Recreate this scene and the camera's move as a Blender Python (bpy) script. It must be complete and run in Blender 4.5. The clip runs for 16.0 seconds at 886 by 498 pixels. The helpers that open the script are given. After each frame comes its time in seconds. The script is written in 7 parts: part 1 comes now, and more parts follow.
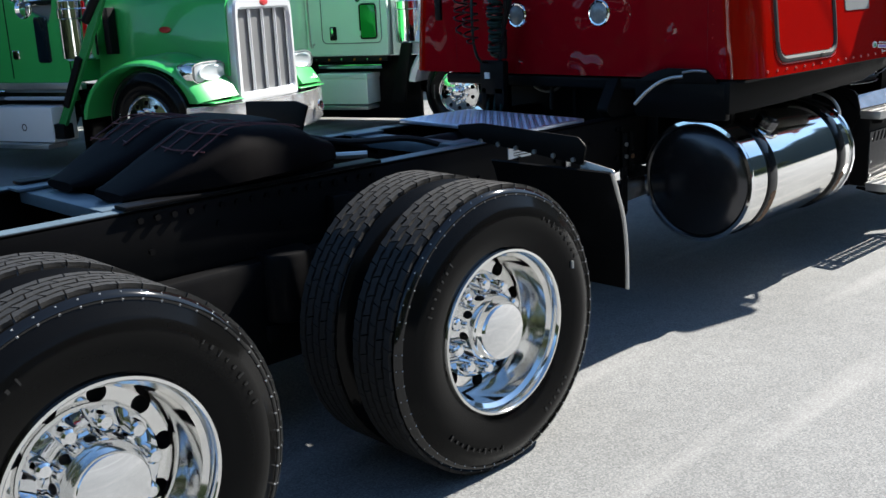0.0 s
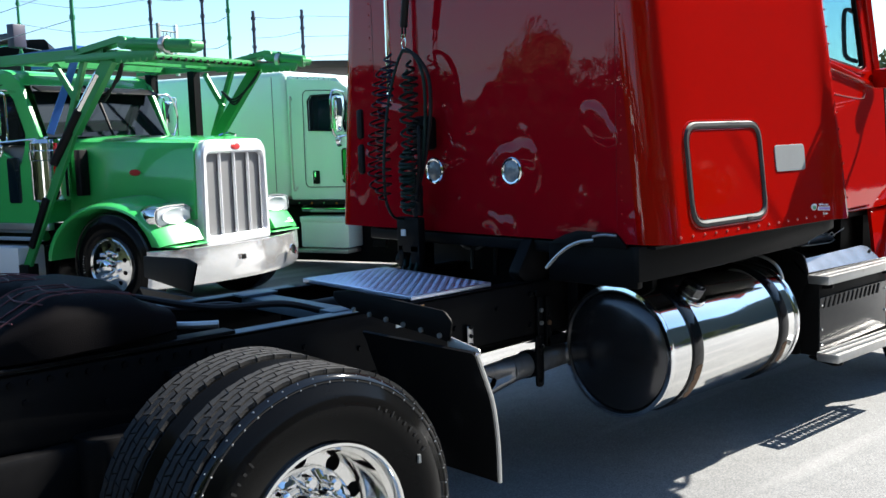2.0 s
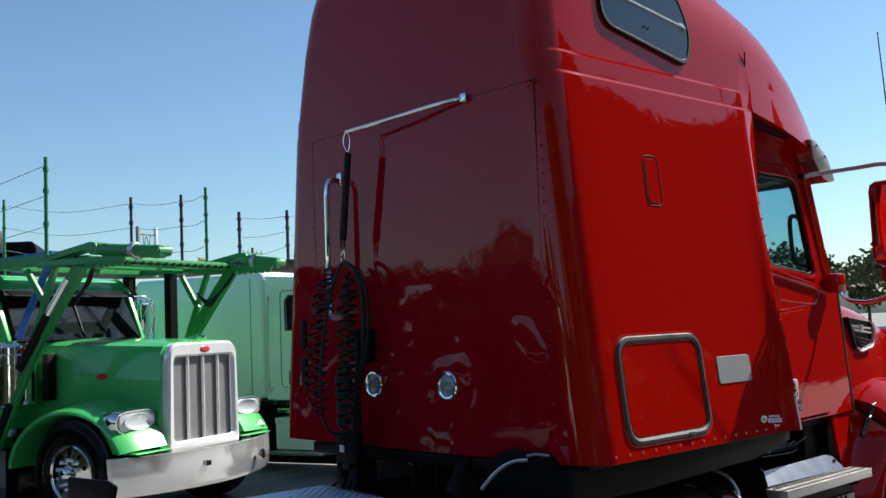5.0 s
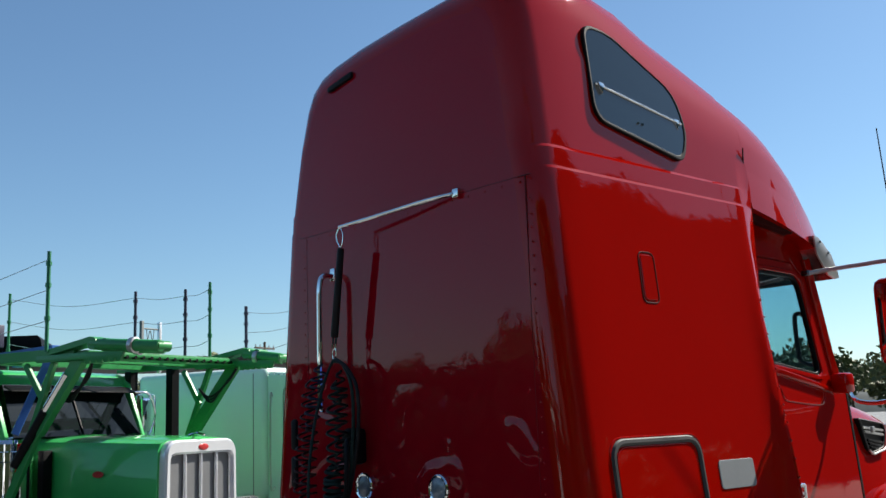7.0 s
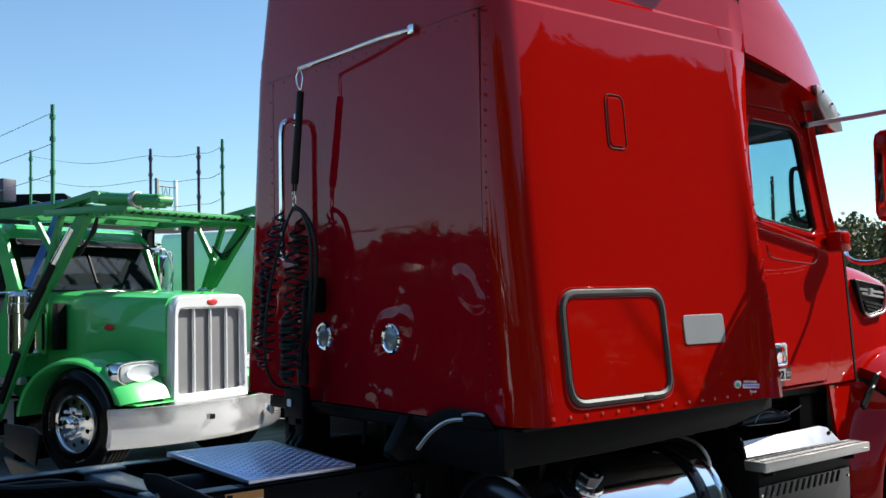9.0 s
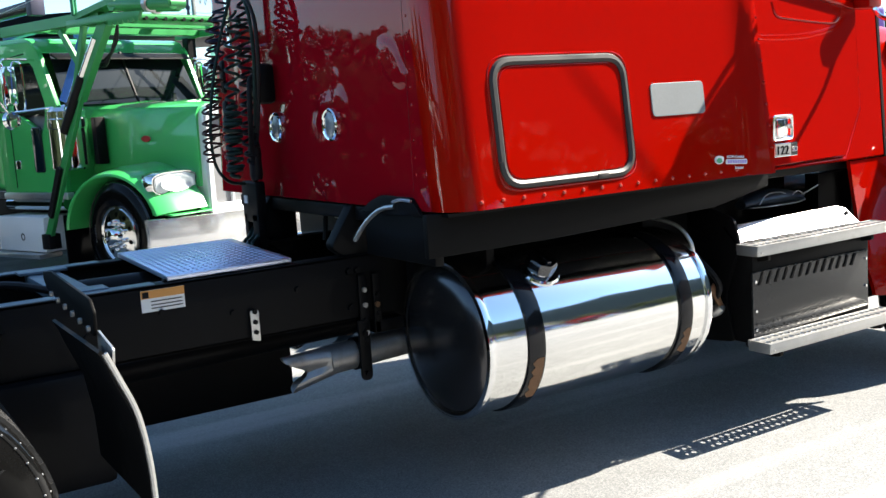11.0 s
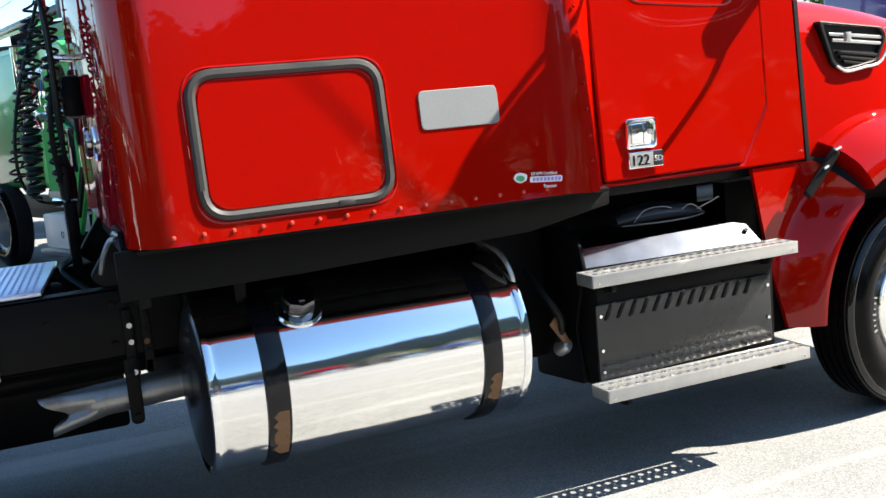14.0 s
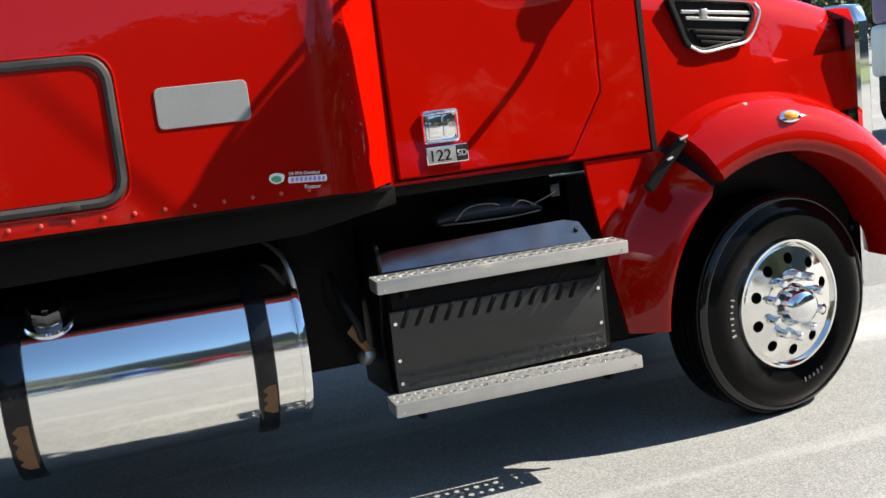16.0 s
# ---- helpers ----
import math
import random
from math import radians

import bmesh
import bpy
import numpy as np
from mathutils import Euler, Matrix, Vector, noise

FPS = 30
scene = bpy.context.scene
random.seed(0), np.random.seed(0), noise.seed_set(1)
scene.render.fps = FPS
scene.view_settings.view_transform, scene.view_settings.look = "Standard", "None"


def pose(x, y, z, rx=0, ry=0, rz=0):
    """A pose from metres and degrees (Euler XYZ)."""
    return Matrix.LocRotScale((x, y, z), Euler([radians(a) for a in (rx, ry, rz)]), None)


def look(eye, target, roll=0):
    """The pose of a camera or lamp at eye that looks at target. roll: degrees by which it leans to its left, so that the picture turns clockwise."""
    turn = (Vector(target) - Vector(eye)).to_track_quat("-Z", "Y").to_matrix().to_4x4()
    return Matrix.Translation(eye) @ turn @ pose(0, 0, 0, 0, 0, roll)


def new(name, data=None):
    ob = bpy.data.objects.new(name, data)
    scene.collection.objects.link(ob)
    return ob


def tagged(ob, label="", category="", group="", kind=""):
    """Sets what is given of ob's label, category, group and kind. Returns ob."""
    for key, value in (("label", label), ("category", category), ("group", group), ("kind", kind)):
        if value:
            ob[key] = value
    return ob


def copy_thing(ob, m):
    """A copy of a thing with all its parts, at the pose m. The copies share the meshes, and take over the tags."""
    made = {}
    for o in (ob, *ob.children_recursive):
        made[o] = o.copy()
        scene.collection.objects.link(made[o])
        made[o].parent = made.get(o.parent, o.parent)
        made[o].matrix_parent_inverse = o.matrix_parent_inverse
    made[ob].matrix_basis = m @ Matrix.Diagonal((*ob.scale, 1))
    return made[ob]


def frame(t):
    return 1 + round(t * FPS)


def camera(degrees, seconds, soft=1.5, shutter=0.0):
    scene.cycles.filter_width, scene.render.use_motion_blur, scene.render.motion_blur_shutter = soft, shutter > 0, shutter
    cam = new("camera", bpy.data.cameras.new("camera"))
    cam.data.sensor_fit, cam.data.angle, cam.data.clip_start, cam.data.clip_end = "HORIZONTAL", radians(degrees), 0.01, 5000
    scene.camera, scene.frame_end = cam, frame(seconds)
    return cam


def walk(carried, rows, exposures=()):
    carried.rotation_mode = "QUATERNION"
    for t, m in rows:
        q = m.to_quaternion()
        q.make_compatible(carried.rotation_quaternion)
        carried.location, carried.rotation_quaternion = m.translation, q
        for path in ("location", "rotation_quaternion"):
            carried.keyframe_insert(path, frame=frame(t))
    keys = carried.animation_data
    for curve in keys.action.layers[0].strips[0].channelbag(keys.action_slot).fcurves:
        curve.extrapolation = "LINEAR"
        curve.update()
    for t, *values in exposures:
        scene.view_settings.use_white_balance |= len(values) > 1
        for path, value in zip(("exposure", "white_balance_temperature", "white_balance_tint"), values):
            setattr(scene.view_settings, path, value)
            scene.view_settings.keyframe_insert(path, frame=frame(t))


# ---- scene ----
cam = camera(48.0, 16.0)
PATH = [
    (0, (1.015, 0.424, 1.629), (2.355, 1.825, 1.138), -2.7),
    (0.5, (1.213, 0.339, 1.648), (2.529, 1.786, 1.229), -3.6),
    (1, (1.403, 0.263, 1.677), (2.719, 1.729, 1.329), -2.4),
    (1.5, (1.588, 0.26, 1.674), (2.899, 1.743, 1.387), -2.7),
    (2, (1.753, 0.264, 1.685), (3.088, 1.737, 1.462), -1.9),
    (2.5, (1.869, 0.212, 1.714), (3.214, 1.68, 1.531), -2.0),
    (3, (1.948, 0.158, 1.726), (3.281, 1.644, 1.6), -2.0),
    (3.5, (2.007, 0.132, 1.746), (3.344, 1.619, 1.685), -2.2),
    (4, (2.03, 0.129, 1.764), (3.38, 1.605, 1.765), -2.1),
    (4.5, (2.053, 0.119, 1.777), (3.4, 1.596, 1.852), -2.1),
    (5, (2.071, 0.113, 1.792), (3.415, 1.586, 1.947), -2.4),
    (7.5, (2.301, 0.11, 1.808), (3.598, 1.59, 2.167), -1.6),
    (8, (2.408, 0.082, 1.78), (3.689, 1.586, 2.092), -0.8),
    (8.5, (2.504, 0.063, 1.749), (3.779, 1.588, 1.968), -0.6),
    (9, (2.692, 0.008, 1.711), (3.937, 1.57, 1.799), -1.1),
    (9.5, (2.905, -0.073, 1.669), (4.102, 1.529, 1.635), -1.3),
    (10, (3.051, -0.059, 1.615), (4.213, 1.559, 1.442), -2.0),
    (12.5, (4.239, -0.16, 1.536), (5.155, 1.59, 1.224), -4.9),
    (13, (4.479, -0.182, 1.568), (5.365, 1.589, 1.286), -5.0),
    (13.5, (4.768, -0.276, 1.53), (5.566, 1.539, 1.267), -5.7),
    (14, (5.03, -0.323, 1.56), (5.773, 1.51, 1.263), -5.2),
    (14.5, (5.291, -0.302, 1.481), (6.072, 1.519, 1.207), -5.8),
    (15, (5.557, -0.273, 1.54), (6.359, 1.53, 1.214), -5.6),
    (15.5, (5.837, -0.362, 1.536), (6.513, 1.49, 1.2), -5.4),
    (16, (6.157, -0.474, 1.483), (6.721, 1.419, 1.172), -6.5),
]
walk(cam, [(t, look(eye, target, roll)) for t, eye, target, roll in PATH],
     [(0, 1.4, 6500, 10), (1, 1.75, 6500, 10), (2, 1.7, 6550, 10), (3.4, 1.3, 6600, 10), (4, 1.05, 6620, 10), (5, 0.9, 6650, 10), (7.5, 0.82, 6600, 10), (8.5, 1.1, 6600, 10),
      (9.3, 1.4, 6700, 10), (10, 1.8, 6850, 10), (12.5, 2.2, 6950, 10), (14.3, 2.2, 7000, 10), (15, 1.76, 7000, 10), (16, 1.68, 7050, 10)])

# ---- world, sun, exposure ----
world = bpy.data.worlds.new("sky")
scene.world = world
world.use_nodes = True
wn = world.node_tree.nodes
SUN = Vector((1.0, -0.20, 0.94)).normalized()
sky = wn.new("ShaderNodeTexSky")
sky.sky_type = "NISHITA"
sky.sun_disc = False
sky.sun_elevation = math.asin(SUN.z)
sky.sun_rotation = math.atan2(SUN.x, SUN.y)
sky.air_density, sky.dust_density, sky.ozone_density = 1.0, 0.4, 2.2
wn["Background"].inputs["Strength"].default_value = 0.072
tint = wn.new("ShaderNodeMix")
tint.data_type, tint.blend_type = "RGBA", "MULTIPLY"
tint.inputs["Factor"].default_value = 1.0
tint.inputs["B"].default_value = (0.79, 0.97, 1.05, 1)
world.node_tree.links.new(sky.outputs[0], tint.inputs["A"])
world.node_tree.links.new(tint.outputs["Result"], wn["Background"].inputs["Color"])
sun_data = bpy.data.lights.new("sun", "SUN")
sun_data.energy, sun_data.angle, sun_data.color = 5.0, radians(0.53), (1.0, 0.95, 0.87)
sun = new("sun", sun_data)
sun.matrix_world = look(SUN * 60, (0, 0, 0))


# ---- materials ----
def material(name, color, rough=0.5, metal=0.0, coat=0.0, vary=0.0, grain=0.0, scale=6.0, fine=120.0, bump=0.0, dirt=None, dirt_at=(0.55, 0.75), spec=0.5, tint=None, wave=0.0, dent=0.0):
    """A Principled surface. vary: brightness change at the large scale; grain: at the fine one; dirt: a second colour in patches."""
    m = bpy.data.materials.new(name)
    m.use_nodes = True
    nt = m.node_tree
    p = nt.nodes["Principled BSDF"]
    p.inputs["Base Color"].default_value = (*color, 1)
    p.inputs["Roughness"].default_value = rough
    p.inputs["Metallic"].default_value = metal
    p.inputs["Coat Weight"].default_value = coat
    p.inputs["Coat Roughness"].default_value = 0.02
    p.inputs["Specular IOR Level"].default_value = spec
    if tint:
        p.inputs["Coat Tint"].default_value = (*tint, 1)
    co = nt.nodes.new("ShaderNodeTexCoord")
    big = nt.nodes.new("ShaderNodeTexNoise")
    big.inputs["Scale"].default_value, big.inputs["Detail"].default_value = scale, 6
    small = nt.nodes.new("ShaderNodeTexNoise")
    small.inputs["Scale"].default_value, small.inputs["Detail"].default_value = fine, 3
    for n in (big, small):
        nt.links.new(co.outputs["Object"], n.inputs["Vector"])

    def maths(op, a, b):
        n = nt.nodes.new("ShaderNodeMath")
        n.operation = op
        for i, v in enumerate((a, b)):
            if isinstance(v, (int, float)):
                n.inputs[i].default_value = v
            else:
                nt.links.new(v, n.inputs[i])
        return n.outputs[0]

    out = None
    if vary or grain:
        v = maths("MULTIPLY", maths("SUBTRACT", big.outputs["Fac"], 0.5), 2 * vary)
        g = maths("MULTIPLY", maths("SUBTRACT", small.outputs["Fac"], 0.5), 2 * grain)
        hsv = nt.nodes.new("ShaderNodeHueSaturation")
        hsv.inputs["Color"].default_value = (*color, 1)
        nt.links.new(maths("ADD", maths("ADD", v, g), 1.0), hsv.inputs["Value"])
        out = hsv.outputs["Color"]
    if dirt:
        ramp = nt.nodes.new("ShaderNodeMapRange")
        ramp.inputs["From Min"].default_value, ramp.inputs["From Max"].default_value = dirt_at
        nt.links.new(big.outputs["Fac"], ramp.inputs["Value"])
        mix = nt.nodes.new("ShaderNodeMix")
        mix.data_type = "RGBA"
        nt.links.new(ramp.outputs[0], mix.inputs["Factor"])
        mix.inputs["A"].default_value = (*color, 1)
        if out:
            nt.links.new(out, mix.inputs["A"])
        mix.inputs["B"].default_value = (*dirt, 1)
        out = mix.outputs["Result"]
        r = maths("ADD", maths("MULTIPLY", ramp.outputs[0], 0.25), rough)
        nt.links.new(r, p.inputs["Roughness"])
    if out:
        nt.links.new(out, p.inputs["Base Color"])
    if wave:
        b = nt.nodes.new("ShaderNodeBump")
        b.inputs["Strength"].default_value, b.inputs["Distance"].default_value = wave, 0.02
        nt.links.new(big.outputs["Fac"], b.inputs["Height"])
        nt.links.new(b.outputs[0], p.inputs["Coat Normal"])
        if dent:
            soft = nt.nodes.new("ShaderNodeTexNoise")
            soft.inputs["Scale"].default_value, soft.inputs["Detail"].default_value = 3.4, 1.2
            nt.links.new(co.outputs["Object"], soft.inputs["Vector"])
            press = nt.nodes.new("ShaderNodeMapRange")
            press.interpolation_type = "SMOOTHSTEP"
            press.inputs["From Min"].default_value, press.inputs["From Max"].default_value = 0.55, 0.66
            nt.links.new(soft.outputs["Fac"], press.inputs["Value"])
            d = nt.nodes.new("ShaderNodeBump")
            d.inputs["Strength"].default_value, d.inputs["Distance"].default_value = dent, 0.03
            up = nt.nodes.new("ShaderNodeSeparateXYZ")
            nt.links.new(co.outputs["Object"], up.inputs[0])
            low = nt.nodes.new("ShaderNodeMapRange")
            low.inputs["From Min"].default_value, low.inputs["From Max"].default_value = 2.0, 1.5
            nt.links.new(up.outputs["Z"], low.inputs["Value"])
            nt.links.new(maths("MULTIPLY", press.outputs[0], low.outputs[0]), d.inputs["Height"])
            nt.links.new(b.outputs[0], d.inputs["Normal"])
            nt.links.new(d.outputs[0], p.inputs["Coat Normal"])
    if bump:
        b = nt.nodes.new("ShaderNodeBump")
        b.inputs["Strength"].default_value, b.inputs["Distance"].default_value = bump, 0.004
        nt.links.new(small.outputs["Fac"], b.inputs["Height"])
        nt.links.new(b.outputs[0], p.inputs["Normal"])
    return m


RED = material("red_paint", (0.275, 0.0026, 0.0008), 0.5, 0.0, 0.70, 0.05, 0.0, 2.0, spec=0.0, wave=0.12)
# Dented rear wall; its base red carries shade and a blue sky reflection.
REDBACK = material("red_dented_sky_tinted_paint", (0.245, 0.002, 0.008), 0.5, 0.0, 0.62, 0.05, 0.0, 2.0, spec=0.0, wave=0.14, dent=0.4)
GREEN = material("green_paint", (0.034, 0.42, 0.095), 0.35, 0.0, 0.8, 0.08, 0.0, 2.0)
RACK = material("green_rack_paint", (0.014, 0.22, 0.052), 0.45, 0.0, 0.15, 0.15, 0.05, 5.0)
MINT = material("mint_white_paint", (0.66, 0.82, 0.745), 0.35, 0.0, 0.6, 0.05, 0.0, 2.0)
WHITE = material("white_paint", (0.78, 0.79, 0.78), 0.4, 0.0, 0.3, 0.06, 0.03, 3.0)
BLACK = material("black_frame_paint", (0.0045, 0.0045, 0.005), 0.5, 0.0, 0.03, 0.3, 0.15, 5.0, dirt=(0.011, 0.0105, 0.010), dirt_at=(0.62, 0.9), spec=0.08)
RAILTOP = material("worn_steel_flange", (0.10, 0.14, 0.17), 0.4, 0.2, 0.0, 0.3, 0.15, 8.0)
PLASTIC = material("black_plastic", (0.006, 0.006, 0.0064), 0.5, 0.0, 0.0, 0.3, 0.2, 6.0, 300, 0.15, spec=0.12)
SKIRT = material("grey_black_skirt", (0.005, 0.005, 0.005), 0.55, 0.0, 0.0, 0.35, 0.1, 5.0, dirt=(0.016, 0.015, 0.014), dirt_at=(0.6, 0.8), spec=0.08)
RUBBER = material("tyre_rubber", (0.0035, 0.0035, 0.0035), 0.14, 0.0, 0.0, 0.25, 0.15, 4.0, 200, 0.0, spec=0.11)
# Red rivet heads whose highlights are painted in as a lighter red.
RIVETRED = material("rivet_red_highlight", (0.50, 0.07, 0.05), 0.2, 0.3, 0.5)
SEAM = material("dark_red_seam", (0.035, 0.002, 0.002), 0.7, spec=0.08)
HEDGE = material("dark_hedge_leaf", (0.010, 0.016, 0.007), 0.8, vary=0.4, scale=1.5, spec=0.1)
# Sun glints on the tyre nubs, put into a pale base colour.
NUB = material("rubber_tip_glint", (0.42, 0.42, 0.42), 0.2)
MOULD = material("raised_rubber_mark", (0.009, 0.009, 0.009), 0.3)
SCUFF = material("pale_scuffed_mark", (0.22, 0.22, 0.21), 0.6, vary=0.4, grain=0.4, scale=40.0)
POSTGREEN = material("green_post_paint", (0.012, 0.17, 0.075), 0.5, vary=0.15)
WIREGREY = material("grey_wire", (0.30, 0.36, 0.41), 0.5)
TREAD = material("tread_rubber", (0.008, 0.008, 0.008), 0.8, 0.0, 0.0, 0.2, 0.25, 6.0, 200, 0.4)
CHROME = material("polished_chrome", (0.85, 0.86, 0.87), 0.04, 1.0, vary=0.03, scale=5.0)
# Polished tank end: the dark surroundings it mirrors are put into the base colour.
TANKEND = material("dark_reflection_tank_end", (0.075, 0.075, 0.08), 0.2, 0.85, vary=0.25, scale=4.0)
TANKMETAL = material("polished_tank_aluminium", (0.83, 0.83, 0.82), 0.085, 1.0, vary=0.06, grain=0.02, scale=3.0)
ALUMINIUM = material("polished_aluminium", (0.84, 0.835, 0.815), 0.09, 1.0, vary=0.05, grain=0.02, scale=6.0)
DULLMETAL = material("dull_aluminium", (0.55, 0.55, 0.54), 0.38, 0.9, vary=0.12, grain=0.08, scale=9.0, bump=0.1)
# Chrome mirror arm: its grey reflection is put into a dull base colour.
ARMSTEEL = material("grey_reflection_arm", (0.36, 0.38, 0.40), 0.35, 0.2, vary=0.06)
STEP = material("step_aluminium", (0.47, 0.47, 0.46), 0.36, 0.8, vary=0.15, grain=0.06, scale=12.0, dirt=(0.4, 0.39, 0.36), dirt_at=(0.6, 0.8))
PIPE = material("exhaust_steel", (0.30, 0.295, 0.29), 0.40, 0.8, vary=0.25, grain=0.1, scale=9.0, dirt=(0.18, 0.15, 0.13), dirt_at=(0.5, 0.75))
DECK = material("deck_plate_aluminium", (0.74, 0.80, 0.98), 0.32, 0.85, vary=0.12, grain=0.06, scale=10.0)
GLASSDARK = material("dark_tinted_glass", (0.006, 0.014, 0.021), 0.02, 0.0, 0.2, spec=0.6)
CABGLASS = material("dark_cab_glass", (0.008, 0.011, 0.013), 0.05, 0.0, 0.0, spec=0.35)
GUNMETAL = material("dark_plated_cap", (0.12, 0.12, 0.125), 0.25, 1.0, vary=0.2, scale=30.0)
GASKET = material("grey_rubber_gasket", (0.022, 0.021, 0.020), 0.5, vary=0.3, grain=0.2, scale=14.0)
PLATE = material("brushed_name_plate", (0.17, 0.185, 0.19), 0.65, 0.1, vary=0.08, grain=0.1, scale=8.0)
LAMPWHITE = material("bright_lamp_shell", (0.80, 0.82, 0.84), 0.22, 0.4, 0.5)
SHINE = material("dressed_rubber", (0.004, 0.004, 0.004), 0.07, 0.0, 0.0, spec=0.5)
ORANGE = material("amber_lens", (0.75, 0.28, 0.02), 0.12, 0.0, 0.6)
MESH = material("grille_mesh", (0.19, 0.195, 0.20), 0.5, 0.4, vary=0.1, grain=0.3, fine=400)
CLOTH = material("black_vinyl_cover", (0.0034, 0.0028, 0.0032), 0.65, 0.0, 0.0, 0.3, 0.25, 7.0, 260, 0.35, spec=0.05)
STITCH = material("dark_red_stitching", (0.085, 0.018, 0.022), 0.7)
HOSEBLACK = material("black_hose", (0.009, 0.009, 0.010), 0.5, spec=0.2)
HOSERED = material("red_hose", (0.026, 0.005, 0.005), 0.5, spec=0.2)
HOSEBLUE = material("blue_hose", (0.006, 0.011, 0.030), 0.5, spec=0.2)
HOSEGREEN = material("green_hose", (0.006, 0.022, 0.018), 0.5, spec=0.2)
BLUE = material("blue_frame_paint", (0.03, 0.12, 0.42), 0.45, vary=0.15, scale=5.0)
DARKPOLE = material("dark_painted_post", (0.03, 0.03, 0.06), 0.5, vary=0.2)
RUST = material("rusty_strap_patch", (0.15, 0.075, 0.035), 0.6, 0.3, vary=0.4, grain=0.3, scale=18.0)
STRAP = material("black_rubber_strap", (0.005, 0.0055, 0.007), 0.12, 0.0, 0.0, vary=0.2, spec=0.3)
PANEL = material("grey_step_panel", (0.016, 0.017, 0.0175), 0.16, 0.0, vary=0.25, grain=0.15, scale=6.0)
LABELW = material("white_label", (0.75, 0.75, 0.73), 0.5)
LABELO = material("orange_label_band", (0.62, 0.27, 0.06), 0.5)
CONCRETE_WALL = material("pale_building_wall", (0.52, 0.53, 0.54), 0.8, vary=0.1, scale=0.4, fine=20, grain=0.05)
BARK = material("bark", (0.10, 0.075, 0.055), 0.9, vary=0.3, scale=6.0)
GRASS = material("verge_grass", (0.075, 0.11, 0.035), 0.95, vary=0.4, grain=0.3, scale=0.3, fine=6)
INTERIOR = material("grey_cab_lining", (0.16, 0.17, 0.18), 0.8, vary=0.15)


def glass(name, color, rough=0.0):
    m = bpy.data.materials.new(name)
    m.use_nodes = True
    nt = m.node_tree
    out = nt.nodes["Material Output"]
    nt.nodes.remove(nt.nodes["Principled BSDF"])
    t = nt.nodes.new("ShaderNodeBsdfTransparent")
    t.inputs[0].default_value = (*color, 1)
    g = nt.nodes.new("ShaderNodeBsdfGlossy")
    g.inputs["Roughness"].default_value = rough
    lw = nt.nodes.new("ShaderNodeLayerWeight")
    f = nt.nodes.new("ShaderNodeMath")
    f.operation = "POWER"
    f.inputs[1].default_value = 4.0
    nt.links.new(lw.outputs["Facing"], f.inputs[0])
    mix = nt.nodes.new("ShaderNodeMixShader")
    nt.links.new(f.outputs[0], mix.inputs[0])
    nt.links.new(t.outputs[0], mix.inputs[1])
    nt.links.new(g.outputs[0], mix.inputs[2])
    nt.links.new(mix.outputs[0], out.inputs[0])
    return m


GLASS = glass("tinted_cab_glass", (0.72, 0.86, 0.88))
LENS = glass("clear_lamp_lens", (0.85, 0.88, 0.9))


def leaf_material():
    m = material("leaves", (0.055, 0.085, 0.025), 0.7)
    nt = m.node_tree
    p = nt.nodes["Principled BSDF"]
    geo = nt.nodes.new("ShaderNodeNewGeometry")
    ramp = nt.nodes.new("ShaderNodeValToRGB")
    ramp.color_ramp.elements[0].color = (0.03, 0.055, 0.016, 1)
    ramp.color_ramp.elements[1].color = (0.12, 0.14, 0.045, 1)
    nt.links.new(geo.outputs["Random Per Island"], ramp.inputs[0])
    nt.links.new(ramp.outputs[0], p.inputs["Base Color"])
    return m


LEAF = leaf_material()


